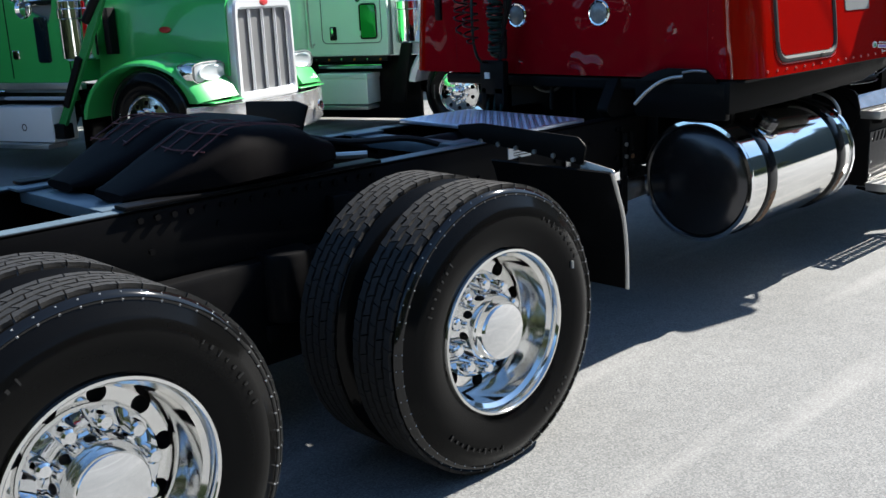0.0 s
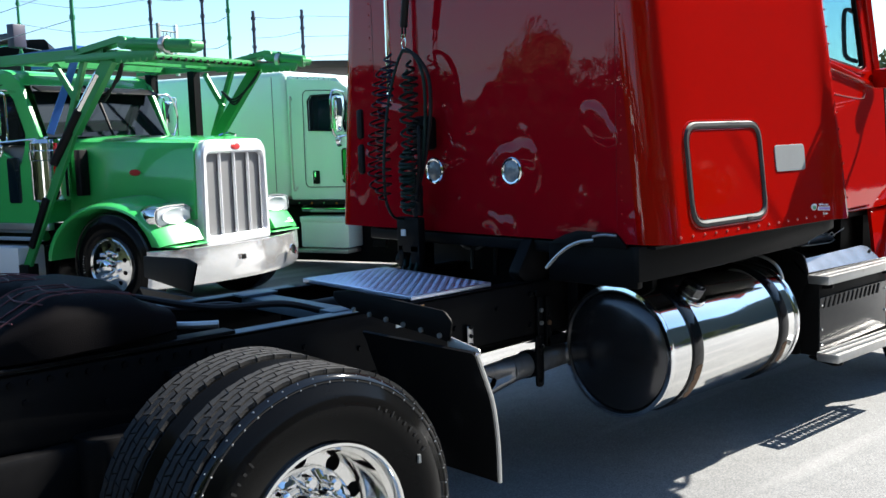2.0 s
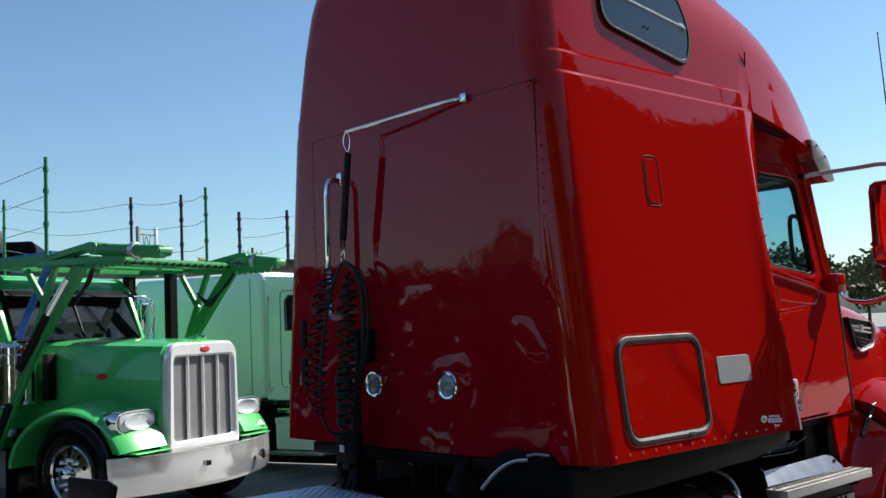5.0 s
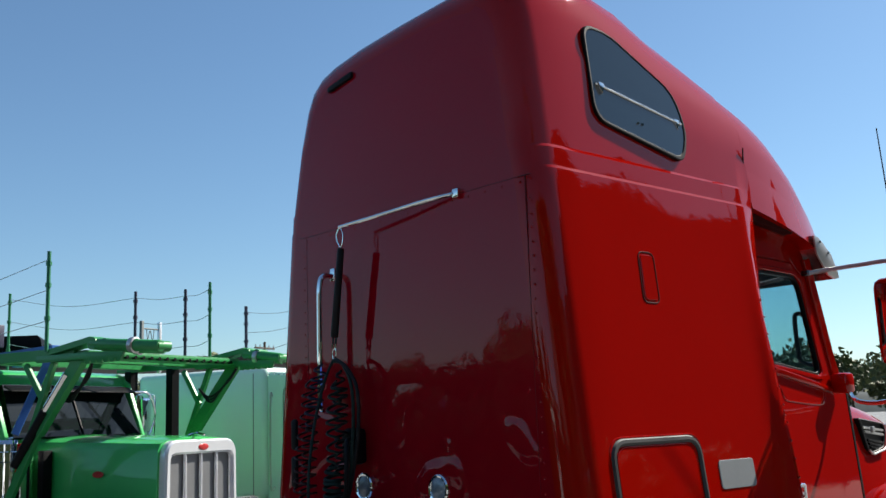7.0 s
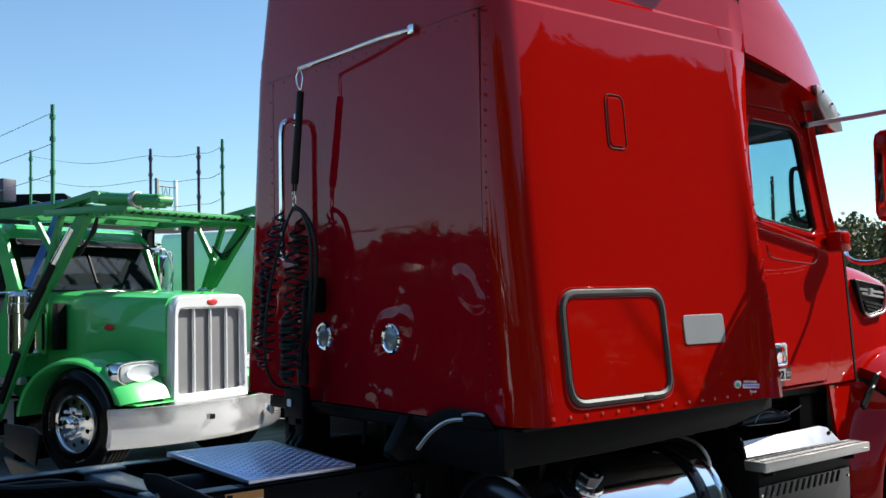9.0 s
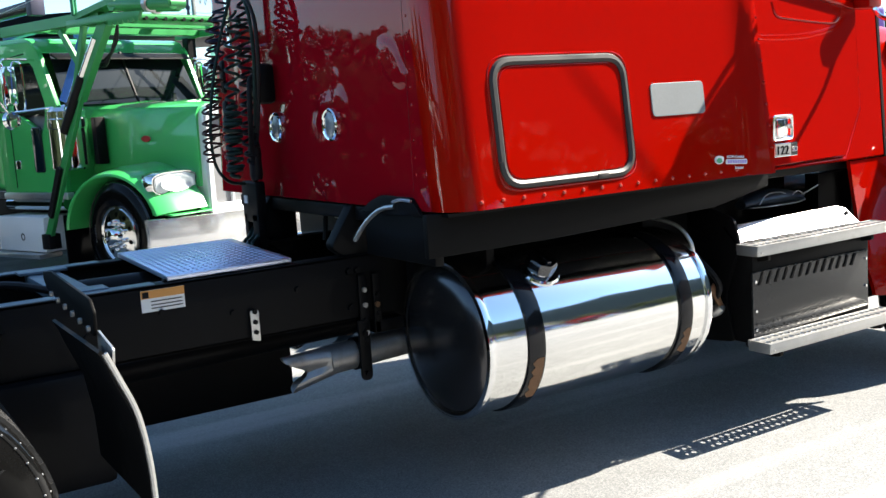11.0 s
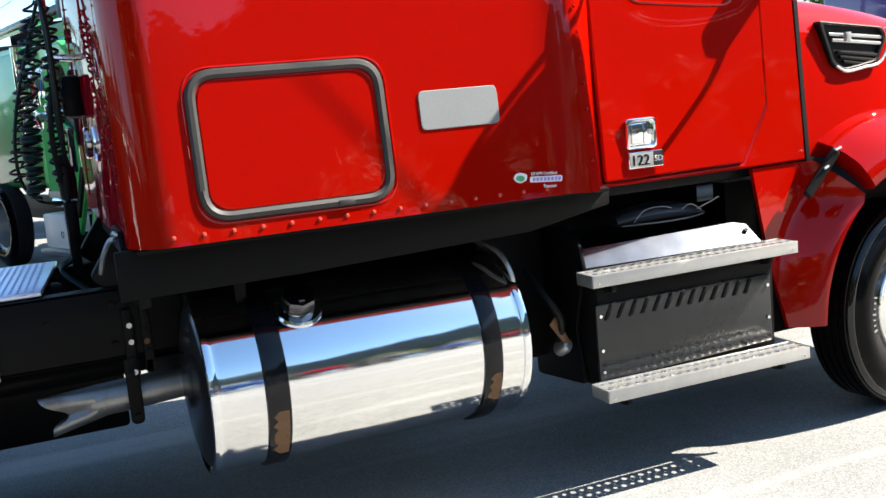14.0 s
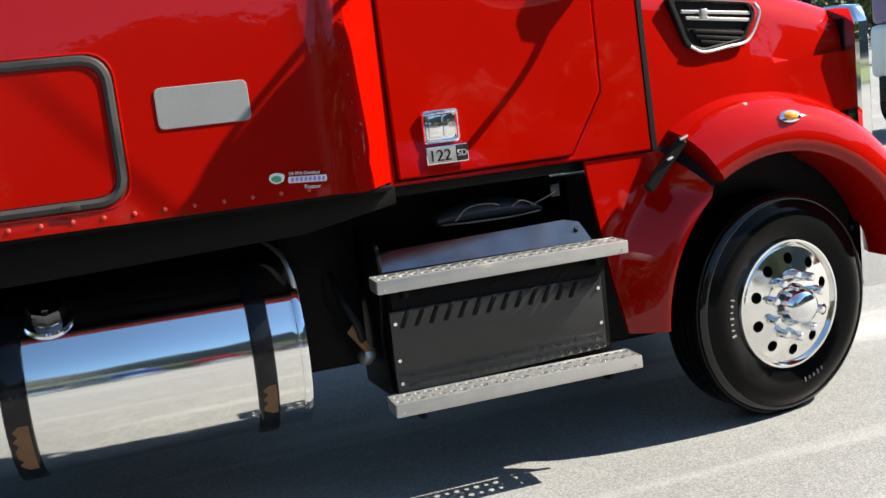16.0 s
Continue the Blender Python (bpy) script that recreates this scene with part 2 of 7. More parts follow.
def ground_material():
    m = bpy.data.materials.new("pale_asphalt")
    m.use_nodes = True
    nt = m.node_tree
    p = nt.nodes["Principled BSDF"]
    co = nt.nodes.new("ShaderNodeTexCoord")

    def tex(scale, detail, stretch=None, rot=0.0):
        n = nt.nodes.new("ShaderNodeTexNoise")
        n.inputs["Scale"].default_value, n.inputs["Detail"].default_value = scale, detail
        src = co.outputs["Object"]
        if stretch:
            mp = nt.nodes.new("ShaderNodeMapping")
            mp.inputs["Scale"].default_value = stretch
            mp.inputs["Rotation"].default_value = (0, 0, rot)
            nt.links.new(src, mp.inputs[0])
            src = mp.outputs[0]
        nt.links.new(src, n.inputs["Vector"])
        return n.outputs["Fac"]

    def ramp(src, a, b, ca, cb):
        n = nt.nodes.new("ShaderNodeValToRGB")
        n.color_ramp.elements[0].position, n.color_ramp.elements[1].position = a, b
        n.color_ramp.elements[0].color, n.color_ramp.elements[1].color = (*ca, 1), (*cb, 1)
        nt.links.new(src, n.inputs[0])
        return n.outputs[0]

    def mix(kind, fac, a, b):
        n = nt.nodes.new("ShaderNodeMix")
        n.data_type, n.blend_type = "RGBA", kind
        if isinstance(fac, float):
            n.inputs["Factor"].default_value = fac
        else:
            nt.links.new(fac, n.inputs["Factor"])
        nt.links.new(a, n.inputs["A"])
        nt.links.new(b, n.inputs["B"])
        return n.outputs["Result"]

    large = ramp(tex(0.5, 5), 0.35, 0.7, (0.146, 0.151, 0.151), (0.183, 0.189, 0.189))
    stone = ramp(tex(130, 6), 0.34, 0.66, (0.77, 0.77, 0.78), (1.21, 1.21, 1.20))
    speck = ramp(tex(9, 6), 0.32, 0.68, (0.93, 0.93, 0.93), (1.05, 1.05, 1.05))
    wear = ramp(tex(1.1, 5, (0.12, 1.6, 1), 0.25), 0.55, 0.72, (0, 0, 0), (1, 1, 1))
    pale = ramp(tex(60, 3), 0.3, 0.7, (0.30, 0.297, 0.29), (0.39, 0.387, 0.378))
    cells = nt.nodes.new("ShaderNodeTexVoronoi")
    cells.inputs["Scale"].default_value = 150
    nt.links.new(co.outputs["Object"], cells.inputs["Vector"])
    split = nt.nodes.new("ShaderNodeSeparateColor")
    nt.links.new(cells.outputs["Color"], split.inputs[0])
    chips = ramp(split.outputs[0], 0.05, 0.95, (0.74, 0.74, 0.75), (1.24, 1.235, 1.225))
    base = mix("MULTIPLY", 1.0, mix("MULTIPLY", 1.0, mix("MULTIPLY", 1.0, large, stone), speck), chips)
    bw = nt.nodes.new("ShaderNodeMath")
    bw.operation = "MULTIPLY"
    bw.inputs[1].default_value = 0.7
    nt.links.new(wear, bw.inputs[0])
    nt.links.new(mix("MIX", bw.outputs[0], base, pale), p.inputs["Base Color"])
    p.inputs["Roughness"].default_value = 0.85
    return m


ASPHALT = ground_material()


# ---- mesh helpers ----
def link(name, bm, mat, parent=None, label="", angle=35):
    me = bpy.data.meshes.new(name)
    bm.to_mesh(me)
    bm.free()
    for m in mat if isinstance(mat, (list, tuple)) else (mat,):
        me.materials.append(m)
    me.polygons.foreach_set("use_smooth", [True] * len(me.polygons))
    me.set_sharp_from_angle(angle=radians(angle))
    ob = new(name, me)
    if parent:
        ob.parent = parent
    if label:
        ob["label"] = label
    return ob


def part(name, bm, mat, parent, label="", angle=35):
    return link(name, bm, mat, parent, label, angle)


def share(name, ob, m, parent):
    """One more piece on the mesh of ob, at the pose m."""
    o = new(name, ob.data)
    o.parent = parent
    o.matrix_basis = m
    return o


def thing(name, label, category, group="", m=None):
    ob = new(name)
    ob.empty_display_size = 0.2
    if m is not None:
        ob.matrix_basis = m
    return tagged(ob, label, category, group)


def bevelled(bm, width, segments=2, angle=40):
    edges = [e for e in bm.edges if len(e.link_faces) == 2 and e.calc_face_angle(0) > radians(angle)]
    if width > 0 and edges:
        bmesh.ops.bevel(bm, geom=edges, offset=width, segments=segments, profile=0.5, affect="EDGES", clamp_overlap=True)
    return bm


def box(lo, hi, bevel=0.0, bm=None, segments=2):
    own = bmesh.new()
    c = [(a + b) / 2 for a, b in zip(lo, hi)]
    s = [abs(b - a) for a, b in zip(lo, hi)]
    bmesh.ops.create_cube(own, size=1, matrix=Matrix.LocRotScale(c, None, s))
    bevelled(own, bevel, segments)
    return merge(bm, own)


def merge(bm, own, m=None):
    if m is not None:
        bmesh.ops.transform(own, matrix=m, verts=own.verts)
    if bm is None:
        return own
    me = bpy.data.meshes.new("tmp")
    own.to_mesh(me)
    own.free()
    bm.from_mesh(me)
    bpy.data.meshes.remove(me)
    return bm


def axis_pose(a, b):
    d = Vector(b) - Vector(a)
    return Matrix.Translation(a) @ d.to_track_quat("Z", "Y").to_matrix().to_4x4(), d.length


def rod(a, b, r, bm=None, segments=12, r2=None, bevel=0.0):
    own = bmesh.new()
    m, n = axis_pose(a, b)
    bmesh.ops.create_cone(own, cap_ends=True, segments=segments, radius1=r, radius2=r if r2 is None else r2, depth=n, matrix=m @ Matrix.Translation((0, 0, n / 2)))
    bevelled(own, bevel, 2, 60)
    return merge(bm, own)


def beam(a, b, w, h, bm=None, bevel=0.004, up=(0, 0, 1)):
    """A square bar from a to b, w wide and h high."""
    own = bmesh.new()
    a, b = Vector(a), Vector(b)
    d = (b - a).normalized()
    side = d.cross(Vector(up))
    side = side.normalized() if side.length > 1e-4 else Vector((1, 0, 0))
    top = side.cross(d)
    rings = [[own.verts.new(p + side * i * w / 2 + top * j * h / 2) for i, j in ((-1, -1), (1, -1), (1, 1), (-1, 1))] for p in (a, b)]
    for i in range(4):
        own.faces.new((rings[0][i], rings[0][(i + 1) % 4], rings[1][(i + 1) % 4], rings[1][i]))
    own.faces.new(rings[0][::-1])
    own.faces.new(rings[1])
    bmesh.ops.recalc_face_normals(own, faces=own.faces)
    bevelled(own, bevel, 1)
    return merge(bm, own)


def lathe(profile, segments=48, m=None, bm=None, closed=False):
    """Turns a profile of (radius, height) round the local z axis."""
    own = bmesh.new()
    rings = []
    for r, h in profile:
        if r < 1e-6:
            rings.append([own.verts.new((0, 0, h))])
        else:
            rings.append([own.verts.new((r * math.cos(2 * math.pi * i / segments), r * math.sin(2 * math.pi * i / segments), h)) for i in range(segments)])
    pairs = list(zip(rings, rings[1:]))
    if closed:
        pairs.append((rings[-1], rings[0]))
    for a, b in pairs:
        for i in range(segments):
            j = (i + 1) % segments
            if len(a) == 1 and len(b) == 1:
                break
            if len(a) == 1:
                own.faces.new((a[0], b[i], b[j]))
            elif len(b) == 1:
                own.faces.new((a[i], a[j], b[0]))
            else:
                own.faces.new((a[i], a[j], b[j], b[i]))
    bmesh.ops.recalc_face_normals(own, faces=own.faces)
    return merge(bm, own, m)


def smooth_path(points, steps=6):
    """A Catmull-Rom curve through points."""
    p = [Vector(q) for q in points]
    p = [2 * p[0] - p[1], *p, 2 * p[-1] - p[-2]]
    out = []
    for i in range(1, len(p) - 2):
        for k in range(steps):
            t = k / steps
            a, b, c, d = p[i - 1:i + 3]
            out.append(0.5 * (2 * b + (c - a) * t + (2 * a - 5 * b + 4 * c - d) * t * t + (3 * b - a - 3 * c + d) * t ** 3))
    return out + [p[-2]]


def tube(points, r, bm=None, sides=8, steps=6, radii=None):
    path = smooth_path(points, steps) if steps > 1 else [Vector(q) for q in points]
    own = bmesh.new()
    normal = None
    rings = []
    for i, q in enumerate(path):
        d = (path[min(i + 1, len(path) - 1)] - path[max(i - 1, 0)]).normalized()
        if normal is None:
            normal = d.orthogonal().normalized()
        normal = (normal - d * normal.dot(d)).normalized()
        other = d.cross(normal)
        rr = r if radii is None else radii(i / (len(path) - 1))
        rings.append([own.verts.new(q + rr * (normal * math.cos(2 * math.pi * k / sides) + other * math.sin(2 * math.pi * k / sides))) for k in range(sides)])
    for a, b in zip(rings, rings[1:]):
        for k in range(sides):
            own.faces.new((a[k], a[(k + 1) % sides], b[(k + 1) % sides], b[k]))
    own.faces.new(rings[0][::-1])
    own.faces.new(rings[-1])
    return merge(bm, own)


def rounded(points, radius, steps=5):
    """Rounds the corners of a 2D outline."""
    out = []
    n = len(points)
    for i in range(n):
        p, a, b = Vector(points[i]), Vector(points[i - 1]), Vector(points[(i + 1) % n])
        u, v = a - p, b - p
        r = radius[i] if isinstance(radius, (list, tuple)) else radius
        d = min(r, 0.49 * u.length, 0.49 * v.length)
        s, e = p + u.normalized() * d, p + v.normalized() * d
        for k in range(steps + 1):
            t = k / steps
            out.append((1 - t) ** 2 * s + 2 * t * (1 - t) * p + t * t * e)
    return out


def to3(axis, q, depth):
    a, b = q
    return {"y": (a, depth, b), "x": (depth, a, b), "z": (a, b, depth)}[axis]


def slab(outline, axis, d0, d1, bevel=0.0, bm=None, surface=None, segments=2):
    """An outline extruded along an axis from d0 to d1. surface(a, b) moves the depth of each point."""
    own = bmesh.new()
    shift = surface or (lambda a, b: 0.0)
    front = [own.verts.new(to3(axis, q, d0 + shift(*q))) for q in outline]
    back = [own.verts.new(to3(axis, q, d1 + shift(*q))) for q in outline]
    n = len(outline)
    own.faces.new(front)
    own.faces.new(back[::-1])
    for i in range(n):
        own.faces.new((front[i], back[i], back[(i + 1) % n], front[(i + 1) % n]))
    bmesh.ops.recalc_face_normals(own, faces=own.faces)
    bevelled(own, bevel, segments)
    return merge(bm, own)


def ring_slab(outer, inner, axis, d0, d1, bevel=0.0, bm=None, surface=None):
    """A plate with a hole: outlines of one length, extruded from d0 to d1."""
    own = bmesh.new()
    shift = surface or (lambda a, b: 0.0)
    n = len(outer)
    v = [[own.verts.new(to3(axis, q, d + shift(*q))) for q in line] for d in (d0, d1) for line in (outer, inner)]
    for i in range(n):
        j = (i + 1) % n
        own.faces.new((v[0][i], v[0][j], v[1][j], v[1][i]))
        own.faces.new((v[2][i], v[3][i], v[3][j], v[2][j]))
        own.faces.new((v[0][i], v[2][i], v[2][j], v[0][j]))
        own.faces.new((v[1][i], v[1][j], v[3][j], v[3][i]))
    bmesh.ops.recalc_face_normals(own, faces=own.faces)
    bevelled(own, bevel, 1)
    return merge(bm, own)


def resample(outline, n):
    """n points at even steps along a closed 2D outline."""
    p = [Vector(q) for q in outline]
    lengths = [(p[(i + 1) % len(p)] - p[i]).length for i in range(len(p))]
    total, out, i, run = sum(lengths), [], 0, 0.0
    for k in range(n):
        s = total * k / n
        while run + lengths[i] < s - 1e-9:
            run += lengths[i]
            i += 1
        out.append(p[i].lerp(p[(i + 1) % len(p)], (s - run) / max(lengths[i], 1e-9)))
    return out


def loft(rings, caps=True, bm=None, closed=True):
    own = bmesh.new()
    vs = [[own.verts.new(q) for q in ring] for ring in rings]
    n = len(vs[0])
    for a, b in zip(vs, vs[1:]):
        for i in range(n if closed else n - 1):
            own.faces.new((a[i], a[(i + 1) % n], b[(i + 1) % n], b[i]))
    if caps:
        own.faces.new(vs[0])
        own.faces.new(vs[-1])
    bmesh.ops.recalc_face_normals(own, faces=own.faces)
    return merge(bm, own)


def curve(table, x):
    """Smooth interpolation through a table of (x, value)."""
    xs = [a for a, _ in table]
    i = max(0, min(len(table) - 2, next((k for k in range(len(xs) - 1) if x <= xs[k + 1]), len(xs) - 2)))
    p = [table[max(i - 1, 0)], table[i], table[i + 1], table[min(i + 2, len(table) - 1)]]
    h = p[2][0] - p[1][0]
    t = min(1.0, max(0.0, (x - p[1][0]) / h))
    m0 = (p[2][1] - p[0][1]) / max(p[2][0] - p[0][0], 1e-6) * h
    m1 = (p[3][1] - p[1][1]) / max(p[3][0] - p[1][0], 1e-6) * h
    return (2 * t ** 3 - 3 * t * t + 1) * p[1][1] + (t ** 3 - 2 * t * t + t) * m0 + (3 * t * t - 2 * t ** 3) * p[2][1] + (t ** 3 - t * t) * m1


# ---- ground ----
def build_ground():
    bm = bmesh.new()
    bmesh.ops.create_grid(bm, x_segments=2, y_segments=2, size=900)
    tagged(link("ground", bm, ASPHALT), "pale worn asphalt yard with fine speckled aggregate", "ground", kind="structure")


build_ground()

# ---- the red tractor: forward is +x, its right side faces -y ----
YC = 3.93          # centre line
RAIL_Z = 0.98      # top of the frame rails
truck = thing("semi_truck", "glossy red sleeper truck with black chassis and chrome wheels", "truck")


def mirror_y(y):
    return 2 * YC - y


# -- sleeper shell --
ROOF = [(5.28, 3.80), (5.36, 3.87), (5.5, 3.93), (5.8, 3.985), (6.1, 3.985), (6.4, 3.93), (6.7, 3.84), (7.0, 3.735), (7.3, 3.62), (7.6, 3.46), (7.8, 3.32), (7.95, 3.17), (8.1, 2.97), (8.25, 2.80), (8.45, 2.76)]


def side_y(z):
    return 2.75 + 0.105 * (z - 1.2)


SC = 3.93
HALF = [(1.19, 2.749), (1.23, 2.7532), (1.5, 2.7815), (1.9, 2.8235), (2.3, 2.8655), (2.7, 2.9075), (2.89, 2.927), (2.905, 2.936), (2.99, 2.944), (3.005, 2.955),
        (3.2, 2.974), (3.4, 2.997), (3.56, 3.020), (3.67, 3.045), (3.75, 3.085), (3.80, 3.155), (3.825, 3.27), (3.845, 3.5), (3.85, SC)]


def sleeper_ring(x):
    top = curve(ROOF, x)
    r = 0.14
    back = max(0.0, 1 - (x - 5.28) / r)
    inset = r * (1 - math.sqrt(max(0.0, 1 - back * back)))
    ring = []
    for side in (1, -1):
        pts = []
        for z, y in HALF:
            y0 = y if side == 1 else 2 * SC - y - 0.07 * max(0.0, z - 3.0) / 0.67
            zz = z if z <= 3.0 else 3.0 + (z - 3.0) * (top - 3.0) / 0.85
            if z > 3.0:
                zz += 0.05 * (SC - y0) * (z - 3.0) / 0.85 * (1 - 0.6 * max(0.0, min(1.0, (x - 5.6) / 0.9)))
            flare = 0.0
            if side == 1:
                low = max(0.0, min(1.0, (2.5 - z) / 1.2))
                flare = -0.055 * low * math.exp(-((x - 6.86) / 0.06) ** 2)
            if x > 6.86:
                t = (x - 6.86) / 0.16
                edge = 2.955 if side == 1 else 2 * SC - 2.955
                k = min(1.0, t) ** 1.4
                if (side == 1 and y0 < edge) or (side == -1 and y0 > edge):
                    y0 += (edge - y0) * k
            y1 = y0 + flare
            k = max(0.0, min(1.0, (x - 5.6) / 0.9))
            y1 += side * 0.12 * k * min(1.0, max(0.0, (z - 3.4) / 0.35)) * min(1.0, abs(SC - y1) / 0.6)
            w = SC - y1
            y1 += inset * (1 if w > 0 else -1) * min(1.0, abs(w) / 0.5)
            pts.append((x, y1, zz - (inset * 0.6 if z > 3.5 else 0)))
        ring += pts if side == 1 else pts[::-1][1:]
    return ring


stations = [5.28 + 0.14 * (1 - math.cos(math.pi / 2 * k / 7)) for k in range(8)] + [5.6, 5.9, 6.2, 6.5, 6.6, 6.68, 6.75, 6.8, 6.84, 6.88, 6.92, 6.96, 6.99, 7.01, 7.02]
sleeper = part("sleeper_body", loft([sleeper_ring(x) for x in stations]), RED, truck, "glossy red sleeper with rounded rear corners and a riveted lower edge", 22)

# Faces turned to the rear take the darker, sky-tinted red.
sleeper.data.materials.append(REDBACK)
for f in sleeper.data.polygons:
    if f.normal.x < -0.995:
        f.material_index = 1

# -- roof fairing over the cab --
def fairing_ring(x):
    top = curve(ROOF, x)
    t = (x - 7.0) / 1.4
    half = 0.98 - 0.27 * max(0.0, t) ** 2.2
    base = max(2.75, 2.90 - 0.17 * (x - 7.03))
    r = 0.41 - 0.09 * min(1.0, (x - 7.02) / 0.5)
    out = []
    for side in (-1, 1):
        pts = [(x, SC + side * half, base), (x, SC + side * (half - 0.035), base + (top - base) * 0.27)]
        for k in range(7):
            a = k / 6 * math.pi / 2
            pts.append((x, SC + side * (half - r * (1 - math.cos(a)) - 0.04), base + (top - base) * (0.3 + 0.68 * math.sin(a))))
        out += pts if side == -1 else pts[::-1]
    return out


fairing = part("roof_fairing", loft([fairing_ring(7.022 + 1.36 * k / 14) for k in range(15)]), RED, truck, "red wind fairing sloping down over the cab", 30)
part("fairing_scoop", slab(rounded([(7.04, 2.905), (7.30, 2.862), (7.52, 2.825), (7.48, 2.808), (7.25, 2.832), (7.04, 2.855)], 0.008), "y", 2.992, 3.04, 0.002), SEAM, truck, "dark red slot under the fairing")
part("roof_aerial", rod((7.02, 2.99, 3.02), (7.0, 2.965, 3.24), 0.004), HOSEBLACK, truck, "thin whip aerial")

# -- sleeper side: window, crease, hatch, plate, slot, rivets --
def lean(x, z):
    return side_y(z) - 2.75


def roof_lean(x, z):
    return 0.115 * (z - 3.0)


win = rounded([(5.75, 3.195), (6.385, 3.085), (6.455, 3.24), (6.40, 3.44), (5.93, 3.655), (5.76, 3.655)], [0.09, 0.06, 0.08, 0.1, 0.1, 0.07], 6)
big = [Vector(((q[0] - 6.08) * 1.055 + 6.08, (q[1] - 3.41) * 1.075 + 3.41)) for q in win]
window = part("sleeper_window", slab(win, "y", 2.935, 2.99, 0.0, None, roof_lean), GLASSDARK, truck, "dark tinted sleeper window")
part("window_gasket", ring_slab(big, win, "y", 2.93, 2.99, 0.006, None, roof_lean), PLASTIC, window)
part("window_bar", rod((5.77, 2.974, 3.365), (6.43, 2.964, 3.275), 0.006), ALUMINIUM, window, "thin metal bar across the pane")
for bx, bz in ((5.80, 3.352), (6.39, 3.275)):
    part("window_latch", slab(rounded([(bx - 0.022, bz + 0.02), (bx + 0.022, bz + 0.016), (bx + 0.006, bz - 0.04)], 0.008), "y", 2.96, 2.985, 0.003), ALUMINIUM, window)
for bx in (6.06, 6.095):
    part("window_screw", rod((bx, 2.965, 3.215), (bx, 2.954, 3.215), 0.007), ALUMINIUM, window)


def side_ring(outline, width, rise, mat, name, parent, label=""):
    """A raised tube-like frame round an outline on the leaning side wall."""
    bm = bmesh.new()
    path = [(q[0], side_y(q[1]) - rise, q[1]) for q in outline]
    path.append(path[0])
    tube(path, width / 2, bm, 8, 1)
    return part(name, bm, mat, parent, label)


hatch = rounded([(5.51, 1.262), (6.12, 1.262), (6.12, 1.70), (5.51, 1.70)], 0.085, 7)
inner = [Vector(((q[0] - 5.815) * 0.94 + 5.815, (q[1] - 1.481) * 0.92 + 1.481)) for q in hatch]
hatch_ob = part("storage_hatch", slab(inner, "y", side_y(1.2) - 0.003, side_y(1.2) + 0.01, 0.003, None, lean), RED, truck, "red storage hatch in a dark rubber gasket", 12)
side_ring(hatch, 0.036, -0.006, GASKET, "hatch_gasket", hatch_ob, "worn dark rubber gasket")
side_ring([Vector(((q[0] - 5.815) * 1.07 + 5.815, (q[1] - 1.481) * 1.09 + 1.481)) for q in hatch], 0.010, -0.002, RED, "hatch_rim", hatch_ob)
part("hatch_catch", box((5.93, side_y(1.26) - 0.014, 1.25), (5.985, side_y(1.26) - 0.002, 1.27), 0.004), GASKET, hatch_ob)
plate_line = rounded([(6.25, 1.462), (6.54, 1.462), (6.54, 1.592), (6.25, 1.592)], 0.022, 4)
part("name_plate", slab(plate_line, "y", side_y(1.2) - 0.004, side_y(1.2) + 0.004, 0.002, None, lean), PLATE, truck, "blank grey metal plate", 12)
slot = rounded([(5.885, 2.315), (6.005, 2.315), (6.01, 2.555), (5.895, 2.555)], 0.035, 5)
side_ring(slot, 0.008, -0.001, SEAM, "wall_slot_rim", truck)
part("wall_slot_cover", slab([Vector(((q[0] - 5.95) * 0.8 + 5.95, (q[1] - 2.435) * 0.9 + 2.435)) for q in slot], "y", side_y(1.2) - 0.004, side_y(1.2) + 0.006, 0.003, None, lean), RED, truck, "", 12)


def rivet_line(points, normal, r, mat, parent):
    """Single domed rivet heads that share one mesh."""
    q = Vector(normal).to_track_quat("Z", "Y").to_matrix().to_4x4()
    head = None
    for p in points:
        if head is None:
            head = part("rivet", lathe([(0, r * 0.75), (r * 0.6, r * 0.55), (r, 0), (r, -r * 0.5)], 8), mat, parent)
            head.matrix_basis = Matrix.Translation(p) @ q
        else:
            share("rivet", head, Matrix.Translation(p) @ q, parent)


low = [(5.405 + 0.0917 * i, side_y(1.217), 1.217) for i in range(16)]
rivet_line(low, (0, -1, 0.1), 0.008, RIVETRED, sleeper)
rivet_line([(6.855 + 0.002 * i, side_y(1.3 + 0.09 * i) - 0.055 * max(0, (2.5 - 1.3 - 0.09 * i) / 1.2), 1.3 + 0.09 * i) for i in range(13)], (0, -1, 0.1), 0.006, RED, sleeper)
REAR = 5.28
back_rivets = [(REAR, y, 1.32 + 0.062 * i) for y in (2.975, 4.71) for i in range(24)] + [(REAR, 3.03 + 0.11 * i, 2.83) for i in range(16)]
rivet_line(back_rivets, (-1, 0, 0), 0.0055, RED, sleeper)
seams = bmesh.new()
for y in (3.0, 4.685):
    box((REAR - 0.0012, y - 0.0006, 1.26), (REAR + 0.01, y + 0.0006, 2.855), 0, seams)
box((REAR - 0.0012, 2.97, 2.854), (REAR + 0.01, 4.76, 2.8565), 0, seams)
part("panel_seam", seams, material("deep_red_seam", (0.09, 0.003, 0.004), 0.5, spec=0.3), sleeper)
part("rear_roof_grip", slab(rounded([(4.22, 3.655), (4.44, 3.625), (4.44, 3.655), (4.22, 3.69)], 0.012), "x", 5.262, 5.30, 0.006), PLASTIC, truck, "small dark grip at the roof edge")

